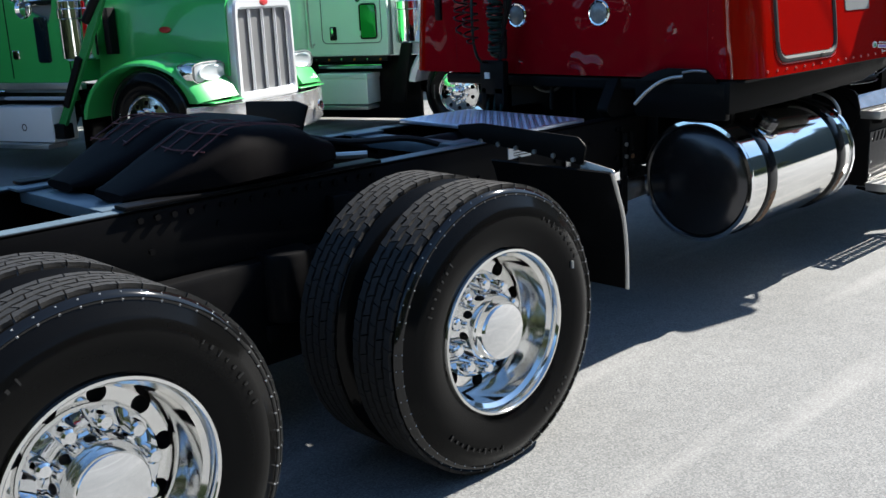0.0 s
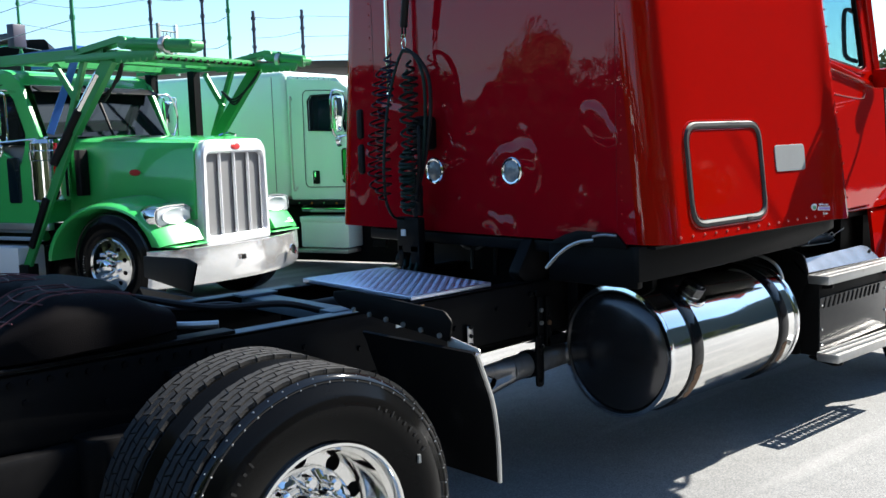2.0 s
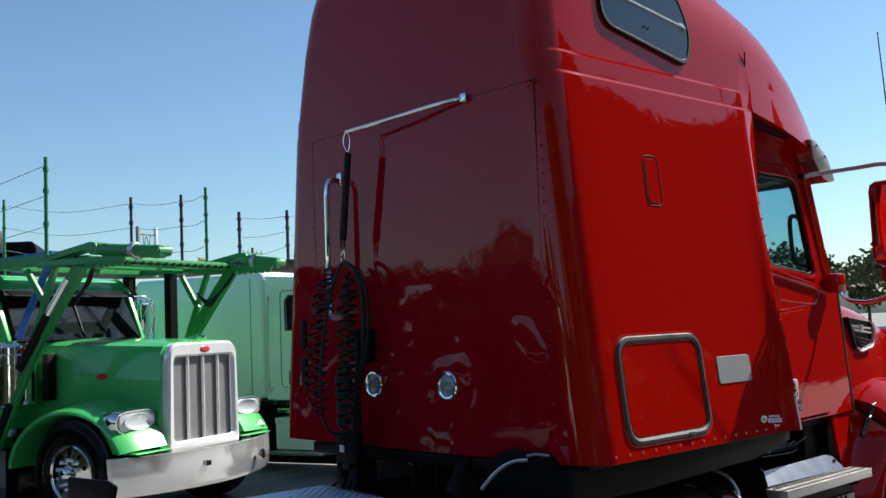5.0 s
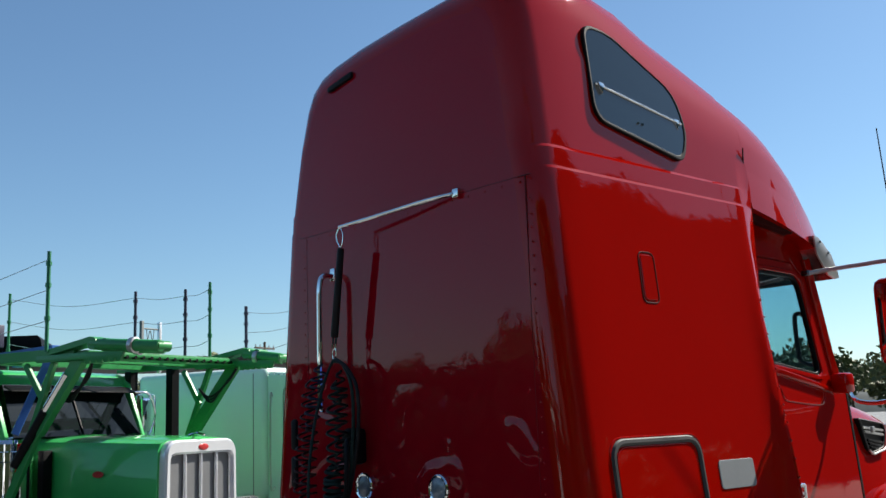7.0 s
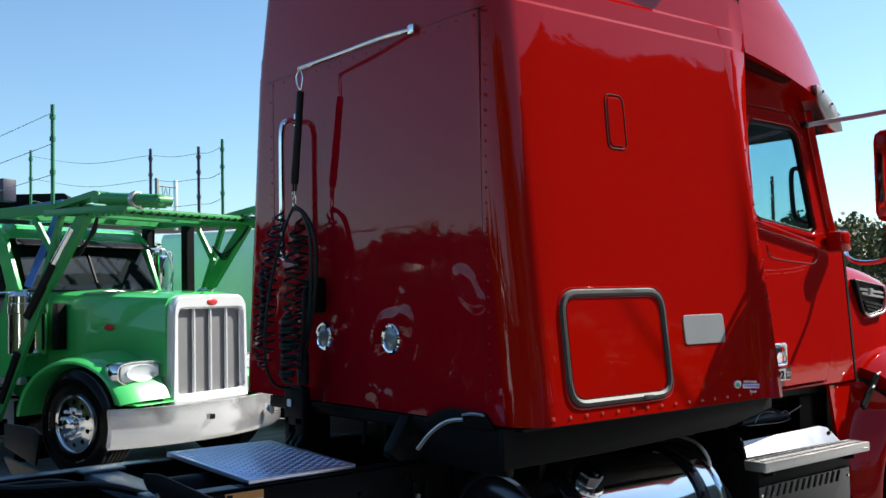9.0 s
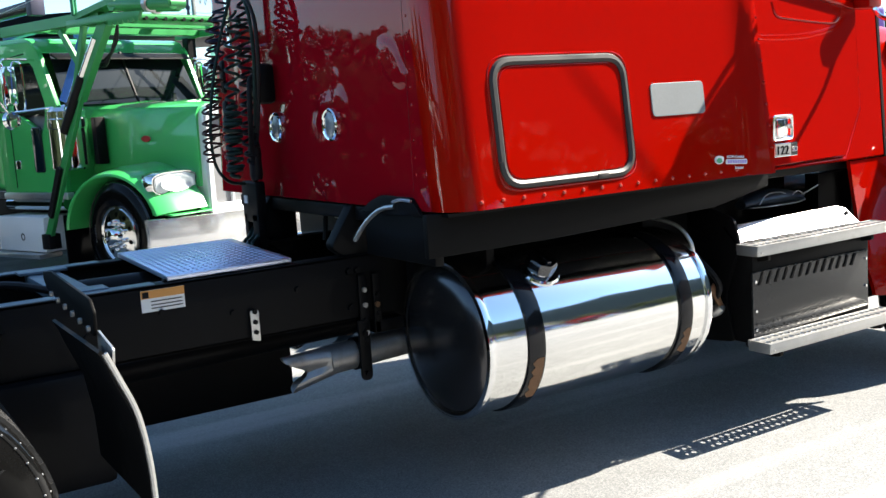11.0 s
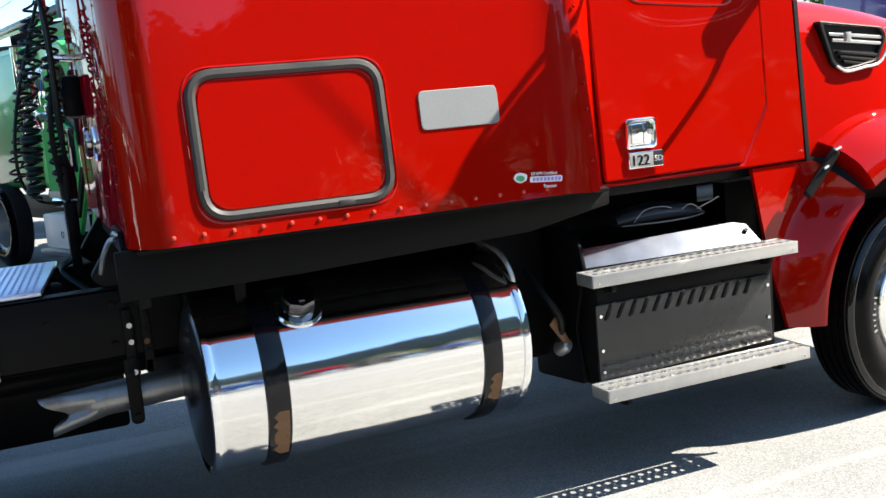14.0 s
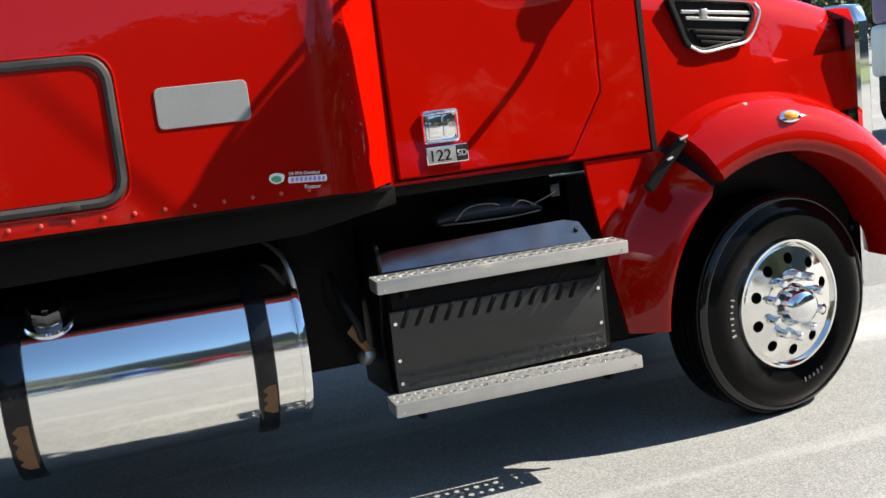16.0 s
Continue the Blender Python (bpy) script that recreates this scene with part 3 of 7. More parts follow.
# program decal: leaf shapes, a bar for the mark, and its small words
DEC_Y = side_y(1.25) - 0.003
leaf = part("decal_leaf", slab(rounded([(6.563, 1.262), (6.585, 1.247), (6.612, 1.256), (6.617, 1.276), (6.59, 1.286), (6.568, 1.28)], 0.012), "y", 2.752, 2.7575), LABELW, truck, "small leaf decal in green and white")
part("decal_leaf_green", slab(rounded([(6.568, 1.264), (6.586, 1.252), (6.606, 1.258), (6.600, 1.274), (6.578, 1.276)], 0.01), "y", 2.7505, 2.7525), material("decal_green", (0.05, 0.32, 0.16), 0.5), leaf)
DECALBLUE = material("decal_violet", (0.30, 0.22, 0.60), 0.5)
mark = part("decal_mark", slab(rounded([(6.624, 1.247), (6.75, 1.238), (6.752, 1.259), (6.626, 1.267)], 0.006), "y", 2.7495, 2.7525), LABELW, leaf)
for i in range(8):
    x = 6.633 + 0.0145 * i
    part("mark_bar", slab([(x, 1.2505 - 0.0011 * i), (x + 0.009, 1.250 - 0.0011 * i), (x + 0.011, 1.262 - 0.0010 * i), (x + 0.002, 1.263 - 0.0010 * i)], "y", 2.7475, 2.7497), DECALBLUE, mark)

# -- black skirt and underbody --
part("sleeper_skirt", slab([(5.235, 1.185), (7.0, 1.185), (7.0, 1.12), (6.66, 1.06), (6.3, 1.05), (5.8, 1.035), (5.235, 1.03)], "y", 2.85, 2.88, 0.004), SKIRT, truck, "dull black skirt below the sleeper")
part("sleeper_floor", box((5.30, 3.06, 1.12), (8.0, 4.8, 1.182), 0.01), BLACK, truck, "black sleeper floor")
part("inner_panel", box((5.5, 3.42, 0.62), (6.6, 3.49, 1.09), 0.01), BLACK, truck)
part("inner_panel", box((6.94, 3.43, 0.62), (7.83, 3.49, 1.09), 0.01), BLACK, truck)
part("after_treatment_box", box((6.62, 3.25, 0.47), (6.92, 4.4, 1.09), 0.02), BLACK, truck)
part("engine_pan", box((7.85, 3.3, 0.34), (9.1, 4.5, 0.95), 0.02), BLACK, truck)
part("firewall_panel", box((7.80, 3.2, 0.6), (8.12, 3.28, 1.09), 0.0), BLACK, truck)
part("skirt_ledge", box((5.30, 2.81, 1.172), (6.98, 3.055, 1.184), 0.0), BLACK, truck)
for y in (3.52, 4.38):
    part("sleeper_mount", slab(rounded([(5.18, 1.02), (5.34, 0.9), (5.42, 0.9), (5.42, 1.2), (5.30, 1.2)], 0.03), "y", y, y + 0.07, 0.006), BLACK, truck)
part("mount_lever", tube([(5.262, 3.12, 1.20), (5.25, 3.19, 1.19), (5.24, 3.25, 1.165), (5.226, 3.31, 1.12), (5.215, 3.368, 1.06)], 0.009, None, 8), DULLMETAL, truck, "thin pale bent lever")
part("mount_bracket", slab(rounded([(2.93, 1.17), (3.40, 1.17), (3.30, 1.215), (3.22, 1.238), (3.00, 1.236)], 0.012), "x", 5.262, 5.277, 0.003), BLACK, truck, "black cab mount plate at the sleeper corner")
part("mount_edge", tube([(5.258, 2.99, 1.226), (5.256, 3.06, 1.228), (5.256, 3.12, 1.218)], 0.006, None, 6), DULLMETAL, truck)
part("corner_guard", box((5.29, 2.90, 0.99), (5.33, 3.42, 1.18), 0.008), BLACK, truck)

# -- cab: side panels, door, glass, lining --
CAB = 2.94


def door_lean(x, z):
    return 0.08 * (x - 7.04) + 0.068 * (z - 1.25)


door_in = [(7.034, 1.184), (7.745, 1.184), (7.897, 1.415), (7.907, 1.95), (7.727, 2.607), (7.60, 2.668), (7.10, 2.668), (7.034, 2.585)]
cab_out = [(7.0, 1.17), (7.75, 1.165), (8.10, 1.165), (8.10, 1.90), (7.84, 2.64), (7.76, 2.80), (7.05, 2.90), (7.0, 2.90)]
cab = part("cab_body", ring_slab(cab_out, door_in, "y", CAB + 0.006, CAB + 0.06, 0.008, None, door_lean), RED, truck, "red cab side with pillars")
part("cab_left_side", ring_slab(cab_out, [(7.08, 1.98), (7.5, 1.96), (7.74, 1.95), (7.80, 1.99), (7.66, 2.52), (7.58, 2.57), (7.15, 2.57), (7.09, 2.53)], "y", mirror_y(CAB) - 0.06, mirror_y(CAB), 0.008), RED, truck)
fill = bmesh.new()
box((7.03, 3.15, 2.70), (7.74, mirror_y(3.15), 2.745), 0.0, fill)
part("cab_roof_lining", fill, INTERIOR, truck)
wall = bmesh.new()
box((7.0, 3.02, 1.17), (7.028, mirror_y(3.02), 2.04), 0, wall)
box((7.0, 3.09, 1.15), (8.05, mirror_y(3.09), 1.18), 0, wall)
part("cab_lining", wall, INTERIOR, truck)
dash = slab(rounded([(7.66, 1.2), (8.02, 1.2), (8.02, 1.93), (7.86, 1.95), (7.66, 1.82)], 0.05), "y", 3.11, mirror_y(3.11), 0.01)
part("dashboard", dash, INTERIOR, truck)
part("cowl", slab([(7.96, 1.86), (8.12, 1.80), (8.12, 1.88), (7.985, 1.96)], "y", 3.085, mirror_y(3.085), 0.01), RED, truck)
part("front_pillar_bar", beam((7.985, 3.08, 1.95), (7.79, 3.10, 2.70), 0.05, 0.06), RED, truck)
part("front_pillar_bar", beam((7.985, mirror_y(2.97), 1.95), (7.79, mirror_y(3.0), 2.70), 0.05, 0.06), RED, truck)
shield = loft([[(7.99, 3.09, 1.955), (7.99, mirror_y(3.09), 1.955), (7.798, mirror_y(3.11), 2.70), (7.798, 3.11, 2.70)],
               [(7.984, 3.09, 1.955), (7.984, mirror_y(3.09), 1.955), (7.792, mirror_y(3.11), 2.70), (7.792, 3.11, 2.70)]])
part("windshield", shield, GLASS, truck).visible_shadow = False

win_door = [(7.125, 2.065), (7.45, 2.03), (7.74, 2.0), (7.78, 2.02), (7.675, 2.55), (7.61, 2.59), (7.17, 2.59), (7.125, 2.54)]
door_line = [Vector((7.47 + (q[0] - 7.47) * 0.985, 1.92 + (q[1] - 1.92) * 0.992)) for q in door_in]
door = part("cab_door", ring_slab(door_line, win_door, "y", CAB - 0.004, CAB + 0.035, 0.007, None, door_lean), RED, truck, "red cab door with a chrome handle and a window")
gap = bmesh.new()
ring_slab([Vector((7.47 + (q[0] - 7.47) * 1.01, 1.92 + (q[1] - 1.92) * 1.006)) for q in door_in], [Vector((7.47 + (q[0] - 7.47) * 0.97, 1.92 + (q[1] - 1.92) * 0.98)) for q in door_in], "y", CAB + 0.03, CAB + 0.05, 0, gap, door_lean)
part("door_seal", gap, PLASTIC, door)
frame_out = [Vector((7.44 + (q[0] - 7.44) * 1.07, 2.3 + (q[1] - 2.3) * 1.09)) for q in win_door]
part("window_frame", ring_slab(resample(rounded(frame_out, 0.05), 48), resample(rounded(win_door, 0.05), 48), "y", CAB - 0.012, CAB + 0.03, 0.004, None, door_lean), RED, door)
part("window_rubber", ring_slab(resample(rounded(win_door, 0.05), 48), resample(rounded([Vector((7.44 + (q[0] - 7.44) * 0.95, 2.3 + (q[1] - 2.3) * 0.94)) for q in win_door], 0.05), 48), "y", CAB + 0.0, CAB + 0.03, 0.002, None, door_lean), PLASTIC, door)
part("window_pane", slab(rounded([Vector((7.44 + (q[0] - 7.44) * 0.97, 2.3 + (q[1] - 2.3) * 0.96)) for q in win_door], 0.05), "y", CAB + 0.014, CAB + 0.019, 0, None, door_lean), GLASS, door).visible_shadow = False
part("left_window_pane", slab([(7.08, 1.97), (7.79, 1.96), (7.64, 2.56), (7.1, 2.56)], "y", mirror_y(CAB) - 0.03, mirror_y(CAB) - 0.025), GLASS, truck).visible_shadow = False
part("window_ledge", slab(rounded([(7.07, 2.06), (7.86, 1.93), (7.86, 1.90), (7.07, 2.02)], 0.008), "y", CAB - 0.022, CAB, 0.008, None, door_lean), RED, door)
sill = bmesh.new()
tube([(x, CAB - 0.001 + door_lean(x, z), z) for x, z in ((7.22, 1.93), (7.25, 1.87), (7.34, 1.855), (7.66, 1.835), (7.74, 1.85), (7.77, 1.90))], 0.007, sill, 6)
part("door_crease", sill, RED, door)
handle = part("door_handle", ring_slab(rounded([(7.15, 1.302), (7.288, 1.302), (7.288, 1.42), (7.15, 1.42)], 0.018, 4), rounded([(7.162, 1.314), (7.276, 1.314), (7.276, 1.408), (7.162, 1.408)], 0.014, 4), "y", CAB - 0.018, CAB, 0.004), CHROME, door, "square chrome door handle")
part("handle_cup", box((7.16, CAB - 0.007, 1.312), (7.278, CAB, 1.41), 0.002), ALUMINIUM, handle)
part("handle_lever", box((7.17, CAB - 0.022, 1.322), (7.222, CAB - 0.006, 1.402), 0.006), CHROME, handle)
part("handle_lever_rib", box((7.227, CAB - 0.016, 1.322), (7.245, CAB - 0.006, 1.402), 0.004), CHROME, handle)
part("handle_lock", rod((7.262, CAB - 0.004, 1.365), (7.262, CAB - 0.014, 1.365), 0.010), DULLMETAL, handle)
badge = part("model_badge", box((7.152, CAB - 0.012, 1.228), (7.31, CAB - 0.002, 1.292), 0.003), CHROME, door, "chrome and black model badge")
part("badge_field", box((7.156, CAB - 0.015, 1.232), (7.262, CAB - 0.011, 1.288)), DULLMETAL, badge)
part("badge_end", box((7.264, CAB - 0.015, 1.232), (7.306, CAB - 0.011, 1.288)), PANEL, badge)


for fitting, z in ((handle, 1.36), (badge, 1.26)):
    fitting.location.y = door_lean(7.22, z) - 0.006


def lettering(text, size, m, mat, name, parent, depth=0.002):
    cu = bpy.data.curves.new(name, "FONT")
    cu.body, cu.size, cu.extrude = text, size, depth
    tmp = bpy.data.objects.new(name, cu)
    scene.collection.objects.link(tmp)
    bpy.context.view_layer.update()
    me = bpy.data.meshes.new_from_object(tmp.evaluated_get(bpy.context.evaluated_depsgraph_get()))
    bpy.data.objects.remove(tmp)
    me.materials.clear()
    me.materials.append(mat)
    ob = new(name, me)
    ob.parent = parent
    ob.matrix_basis = m
    return ob


lettering("122", 0.058, pose(7.158, CAB - 0.017, 1.2395, 90, 0, 0), PLASTIC, "badge_number", badge)
lettering("SD", 0.032, pose(7.2655, CAB - 0.017, 1.25, 90, 0, 0), LABELW, "badge_letters", badge)
lettering("US EPA Certified", 0.0145, pose(6.628, DEC_Y - 0.004, 1.2725, 90, 4, 0), LABELW, "decal_words", leaf, 0.001)
lettering("Tractor", 0.0175, pose(6.672, DEC_Y - 0.004, 1.2235, 90, 4, 0), LABELW, "decal_words", leaf, 0.001)
part("cowl_seam", slab([(8.098, 1.162), (8.12, 1.162), (8.12, 1.90), (8.098, 1.90)], "y", CAB + 0.003, CAB + 0.09, 0, None, door_lean), PLASTIC, truck)

# -- outside visor --
visor_line = [(7.74, 2.80), (7.80, 2.79), (7.93, 2.70), (7.99, 2.60), (8.0, 2.56), (7.985, 2.555), (7.965, 2.59), (7.90, 2.675), (7.79, 2.755), (7.74, 2.765)]
visor_line = [(x + 0.01, z + 0.03) for x, z in visor_line]
visor = part("sun_visor", slab(visor_line, "y", 3.01, mirror_y(3.01), 0.003), GUNMETAL, truck, "polished outside sun visor above the windshield")
part("visor_end", slab(visor_line[:5] + [(7.96, 2.58), (7.88, 2.60), (7.77, 2.72)], "y", 2.995, 3.007, 0.002), DULLMETAL, visor)
for q in ((7.81, 2.795), (7.90, 2.735), (7.97, 2.65)):
    part("visor_rivet", rod((q[0], 2.995, q[1]), (q[0], 2.988, q[1]), 0.007), GUNMETAL, visor)

# -- mirror and arms --
def rounded_ring(x, y, z, w, h, r):
    line = resample(rounded([(y - w / 2, z - h / 2), (y + w / 2, z - h / 2), (y + w / 2, z + h / 2), (y - w / 2, z + h / 2)], r), 40)
    return [(x, q[0], q[1]) for q in line]


MIRROR = material("mirror_silver", (0.8, 0.82, 0.84), 0.02, 1.0)
mirror = part("mirror_housing", loft([rounded_ring(x, 2.50, 2.27, w, h, 0.05) for x, w, h in ((7.64, 0.245, 0.46), (7.652, 0.255, 0.475), (7.70, 0.25, 0.465), (7.74, 0.21, 0.42), (7.755, 0.15, 0.34))]), RED, truck, "tall red mirror on chrome arms", 40)
part("mirror_glass", box((7.633, 2.395, 2.06), (7.639, 2.605, 2.48), 0.002), MIRROR, mirror)
part("mirror_cap", box((7.67, 2.50, 1.93), (7.74, 2.60, 2.03), 0.02), RED, mirror)
part("upper_arm", tube([(7.70, 3.04, 2.60), (7.75, 2.95, 2.612), (7.76, 2.74, 2.615), (7.73, 2.56, 2.61), (7.71, 2.50, 2.57), (7.705, 2.475, 2.49)], 0.013), ARMSTEEL, mirror, "bent chrome arm")
part("lower_arm", tube([(7.93, 2.975, 1.93), (7.935, 2.955, 1.875), (7.93, 2.90, 1.84), (7.88, 2.77, 1.832), (7.80, 2.63, 1.855), (7.74, 2.54, 1.895), (7.71, 2.485, 1.96), (7.70, 2.475, 2.05)], 0.013), ALUMINIUM, mirror, "bent chrome arm")
part("arm_bracket", box((7.685, 3.02, 2.585), (7.72, 3.07, 2.62), 0.008), GUNMETAL, mirror)
part("arm_foot", box((7.865, 2.945, 1.895), (7.975, 3.05, 2.015), 0.022), RED, mirror)
part("whip_aerial", rod((7.66, 2.47, 2.46), (7.54, 2.46, 3.32), 0.005, None, 8, 0.003), HOSEBLACK, mirror, "tall black whip aerial")
part("grab_loop", tube([(7.88, 3.16, 2.36), (7.80, 3.17, 2.38), (7.75, 3.17, 2.34), (7.76, 3.17, 2.14), (7.80, 3.17, 2.09), (7.90, 3.16, 2.07)], 0.014), HOSEBLACK, truck, "black grab loop inside the windshield pillar")

# -- hood, fender, front --
def hood_ring(x):
    t = (x - 8.07) / 1.13
    top = 1.86 - 0.05 * t - 0.16 * t * t
    y0 = 3.045 + 0.10 * t + 0.03 * t * t
    low = 1.165 + 0.05 * t
    right = [(x, y0 - 0.01, low), (x, y0 + 0.012, low + 0.25), (x, y0 + 0.032, top - 0.30), (x, y0 + 0.05, top - 0.15), (x, y0 + 0.075, top - 0.07), (x, y0 + 0.14, top - 0.01), (x, y0 + 0.3, top + 0.03), (x, YC, top + 0.05)]
    return right + [(q[0], mirror_y(q[1]), q[2]) for q in right[::-1][1:]]


part("hood", loft([hood_ring(8.13 + 1.04 * k / 10) for k in range(11)]), RED, truck, "glossy red hood", 30)
part("grille_surround", ring_slab(resample(rounded([(3.12, 0.95), (4.64, 0.95), (4.64, 1.66), (3.12, 1.66)], 0.08), 48), resample(rounded([(3.22, 1.02), (4.54, 1.02), (4.54, 1.58), (3.22, 1.58)], 0.06), 48), "x", 9.165, 9.235, 0.012), CHROME, truck, "chrome grille surround")
part("grille_field", box((9.16, 3.2, 1.0), (9.19, 4.56, 1.6)), PLASTIC, truck)
part("front_bumper", slab(rounded([(9.12, 0.42), (9.42, 0.42), (9.42, 0.8), (9.12, 0.8)], 0.05), "y", 3.1, 4.7, 0.02), CHROME, truck)

FX, FZ, FR = 8.55, 0.485, 0.466     # steer axle
def fender_section(a):
    c, s = math.cos(a), math.sin(a)
    pts = [(0.63, 3.14), (0.625, 2.88), (0.63, 2.848), (0.65, 2.835), (0.70, 2.842), (0.76, 2.866), (0.81, 2.915), (0.845, 2.975), (0.87, 3.04), (0.87, 3.16)]
    return [(FX + 0.03 + r * c * 0.93, y, FZ + r * s * 0.98) for r, y in pts]


fender = part("front_fender", loft([fender_section(radians(a)) for a in range(9, 120, 5)], caps=True), RED, truck, "rounded red wheel-arch fender", 50)
rows = []
for k in range(19):
    z = 0.478 + 0.68 * k / 18
    a = 7.885 - 0.088 * k / 18
    arch = FX + 0.03 - 0.56 * math.sqrt(max(0.0, 1 - ((min(z, 0.99) - 0.46) / 0.64) ** 2))
    b = arch - max(0.0, z - 0.99) * 0.9
    xs = [a + (b - a) * i / 16 for i in range(17)]
    face = []
    for x in xs:
        u = min(1.0, (arch - x) / 0.22)
        flat = 3.02 + 0.08 * (x - 7.9) + 0.075 * (z - 1.16)
        face.append((x, 2.85 + (flat - 2.85) * u * u * (3 - 2 * u), z))
    rows.append(face + [(x, y + 0.02, z) for x, y, z in face[::-1]])
part("fender_skirt", loft(rows), RED, truck, "red flared panel behind the front wheel", 40)
inner_arch = bmesh.new()
box((8.0, 3.15, 0.7), (9.1, 3.2, 1.2), 0, inner_arch)
part("arch_liner", inner_arch, PLASTIC, truck)
latch_a, latch_b = Vector((8.19, 2.945, 1.198)), Vector((8.02, 2.945, 1.02))
latch = part("hood_latch", beam(latch_a, latch_b, 0.026, 0.046, None, 0.008, (0.68, 0, -0.73)), PLASTIC, truck, "black rubber hood latch")
for k, w in ((0.03, 0.016), (0.42, 0.012)):
    q = latch_a.lerp(latch_b, k)
    part("latch_pin", rod((q.x - w, q.y - 0.015, q.z + w * 0.3), (q.x + w, q.y - 0.015, q.z + w), 0.006, None, 8), DULLMETAL, latch)
wedge = []
for x, y, z, w in ((8.105, 3.03, 1.165, 0.02), (8.15, 3.01, 1.14, 0.055), (8.185, 2.975, 1.105, 0.06), (8.215, 2.93, 1.068, 0.045), (8.24, 2.89, 1.035, 0.03), (8.262, 2.865, 1.005, 0.016)):
    wedge.append([(x - w / 2, y, z - w / 2), (x + w / 2, y, z + w / 2), (x + w / 2, y + 0.03, z + w / 2), (x - w / 2, y + 0.03, z - w / 2)])
part("latch_wedge", loft(wedge), PLASTIC, truck, "black rubber wedge between fender and panel")
lamp_m = pose(8.62, 2.866, 1.235, 66, 0, 0)
marker = part("marker_lamp", lathe([(0, 0.012), (0.03, 0.011), (0.048, 0.004), (0.052, -0.01)], 24, lamp_m @ Matrix.Diagonal((1, 0.55, 1, 1))), CHROME, truck, "chrome-rimmed amber marker lamp")
part("marker_lens", lathe([(0, 0.022), (0.02, 0.02), (0.032, 0.012), (0.034, 0.0)], 20, lamp_m @ Matrix.Diagonal((1, 0.6, 1, 1))), ORANGE, marker)

vent_line = rounded([(8.235, 1.748), (8.645, 1.705), (8.67, 1.655), (8.60, 1.55), (8.375, 1.52), (8.305, 1.548)], 0.025, 4)
vc = Vector((8.47, 1.635))
vent_in = [vc + (Vector(q) - vc) * 0.87 for q in vent_line]
hood_shift = lambda a, b: 0.036 + 0.10 * (a - 8.07) / 1.13 + 0.03 * ((a - 8.07) / 1.13) ** 2 + 0.062 * (b - 1.17)
vent = part("hood_vent", ring_slab(vent_line, vent_in, "y", 2.998, 3.05, 0.005, None, hood_shift), PLASTIC, truck, "dark louvred hood vent with a bright lower edge")
part("vent_field", slab([vc + (Vector(q) - vc) * 0.9 for q in vent_line], "y", 3.014, 3.035, 0, None, hood_shift), PLASTIC, vent)
for k, z in enumerate((1.695, 1.668, 1.615, 1.592, 1.57)):
    part("louvre", slab([(8.30 + 0.02 * k, z), (8.645 - 0.012 * k, z - 0.03), (8.645 - 0.012 * k, z - 0.044), (8.30 + 0.02 * k, z - 0.014)], "y", 3.002, 3.02, 0.002, None, hood_shift), DULLMETAL if k < 2 else PLASTIC, vent)
trim = [(8.322, 1.548), (8.385, 1.521), (8.50, 1.532), (8.612, 1.551), (8.68, 1.65), (8.66, 1.698)]
part("vent_trim", tube([(x, 2.997 + hood_shift(x, z), z) for x, z in trim], 0.007, None, 8), DULLMETAL, vent)
part("vent_crest", box((8.375, 3.07, 1.652), (8.405, 3.088, 1.69), 0.003), DULLMETAL, vent)
vent.location.x = 0.012

# ---- chassis ----
def channel(y0, y1, x0, x1, z0=0.715, z1=RAIL_Z):
    bm = bmesh.new()
    lip = 0.012
    out = 1 if y1 > y0 else -1
    box((x0, min(y0, y0 + out * 0.012), z0), (x1, max(y0, y0 + out * 0.012), z1), 0.002, bm)
    box((x0, min(y0, y1), z1 - lip), (x1, max(y0, y1), z1), 0.003, bm)
    box((x0, min(y0, y1), z0), (x1, max(y0, y1), z0 + lip), 0.003, bm)
    return bm


RY, LY = 3.50, 4.42
for y0, y1 in ((RY, RY + 0.085), (LY, LY - 0.085)):
    part("frame_rail", channel(y0, y1, 1.2, 8.9), BLACK, truck, "black steel frame rail")
    part("rail_flange", box((1.2, min(y0, y1) + 0.006, RAIL_Z), (4.46, max(y0, y1) - 0.006, RAIL_Z + 0.003)), RAILTOP, truck)
for x, w in ((2.48, 0.13), (4.15, 0.13), (1.55, 0.1)):
    m = part("cross_member", box((x, RY + 0.09, RAIL_Z - 0.055), (x + w, LY - 0.09, RAIL_Z - 0.006), 0.004), RAILTOP, truck, "flat steel cross member")
    for y in (RY + 0.11, LY - 0.11):
        part("tie_plate", box((x - 0.03, y - 0.05, RAIL_Z - 0.004), (x + w + 0.03, y + 0.05, RAIL_Z + 0.008), 0.003), RAILTOP, m)
shaft = rod((1.9, 3.95, 0.52), (7.4, 3.95, 0.66), 0.06)
part("drive_shaft", shaft, BLACK, truck)
part("left_battery_box", box((4.2, 4.30, 0.22), (5.30, 4.52, 0.72), 0.02), BLACK, truck, "black box on the far frame rail")
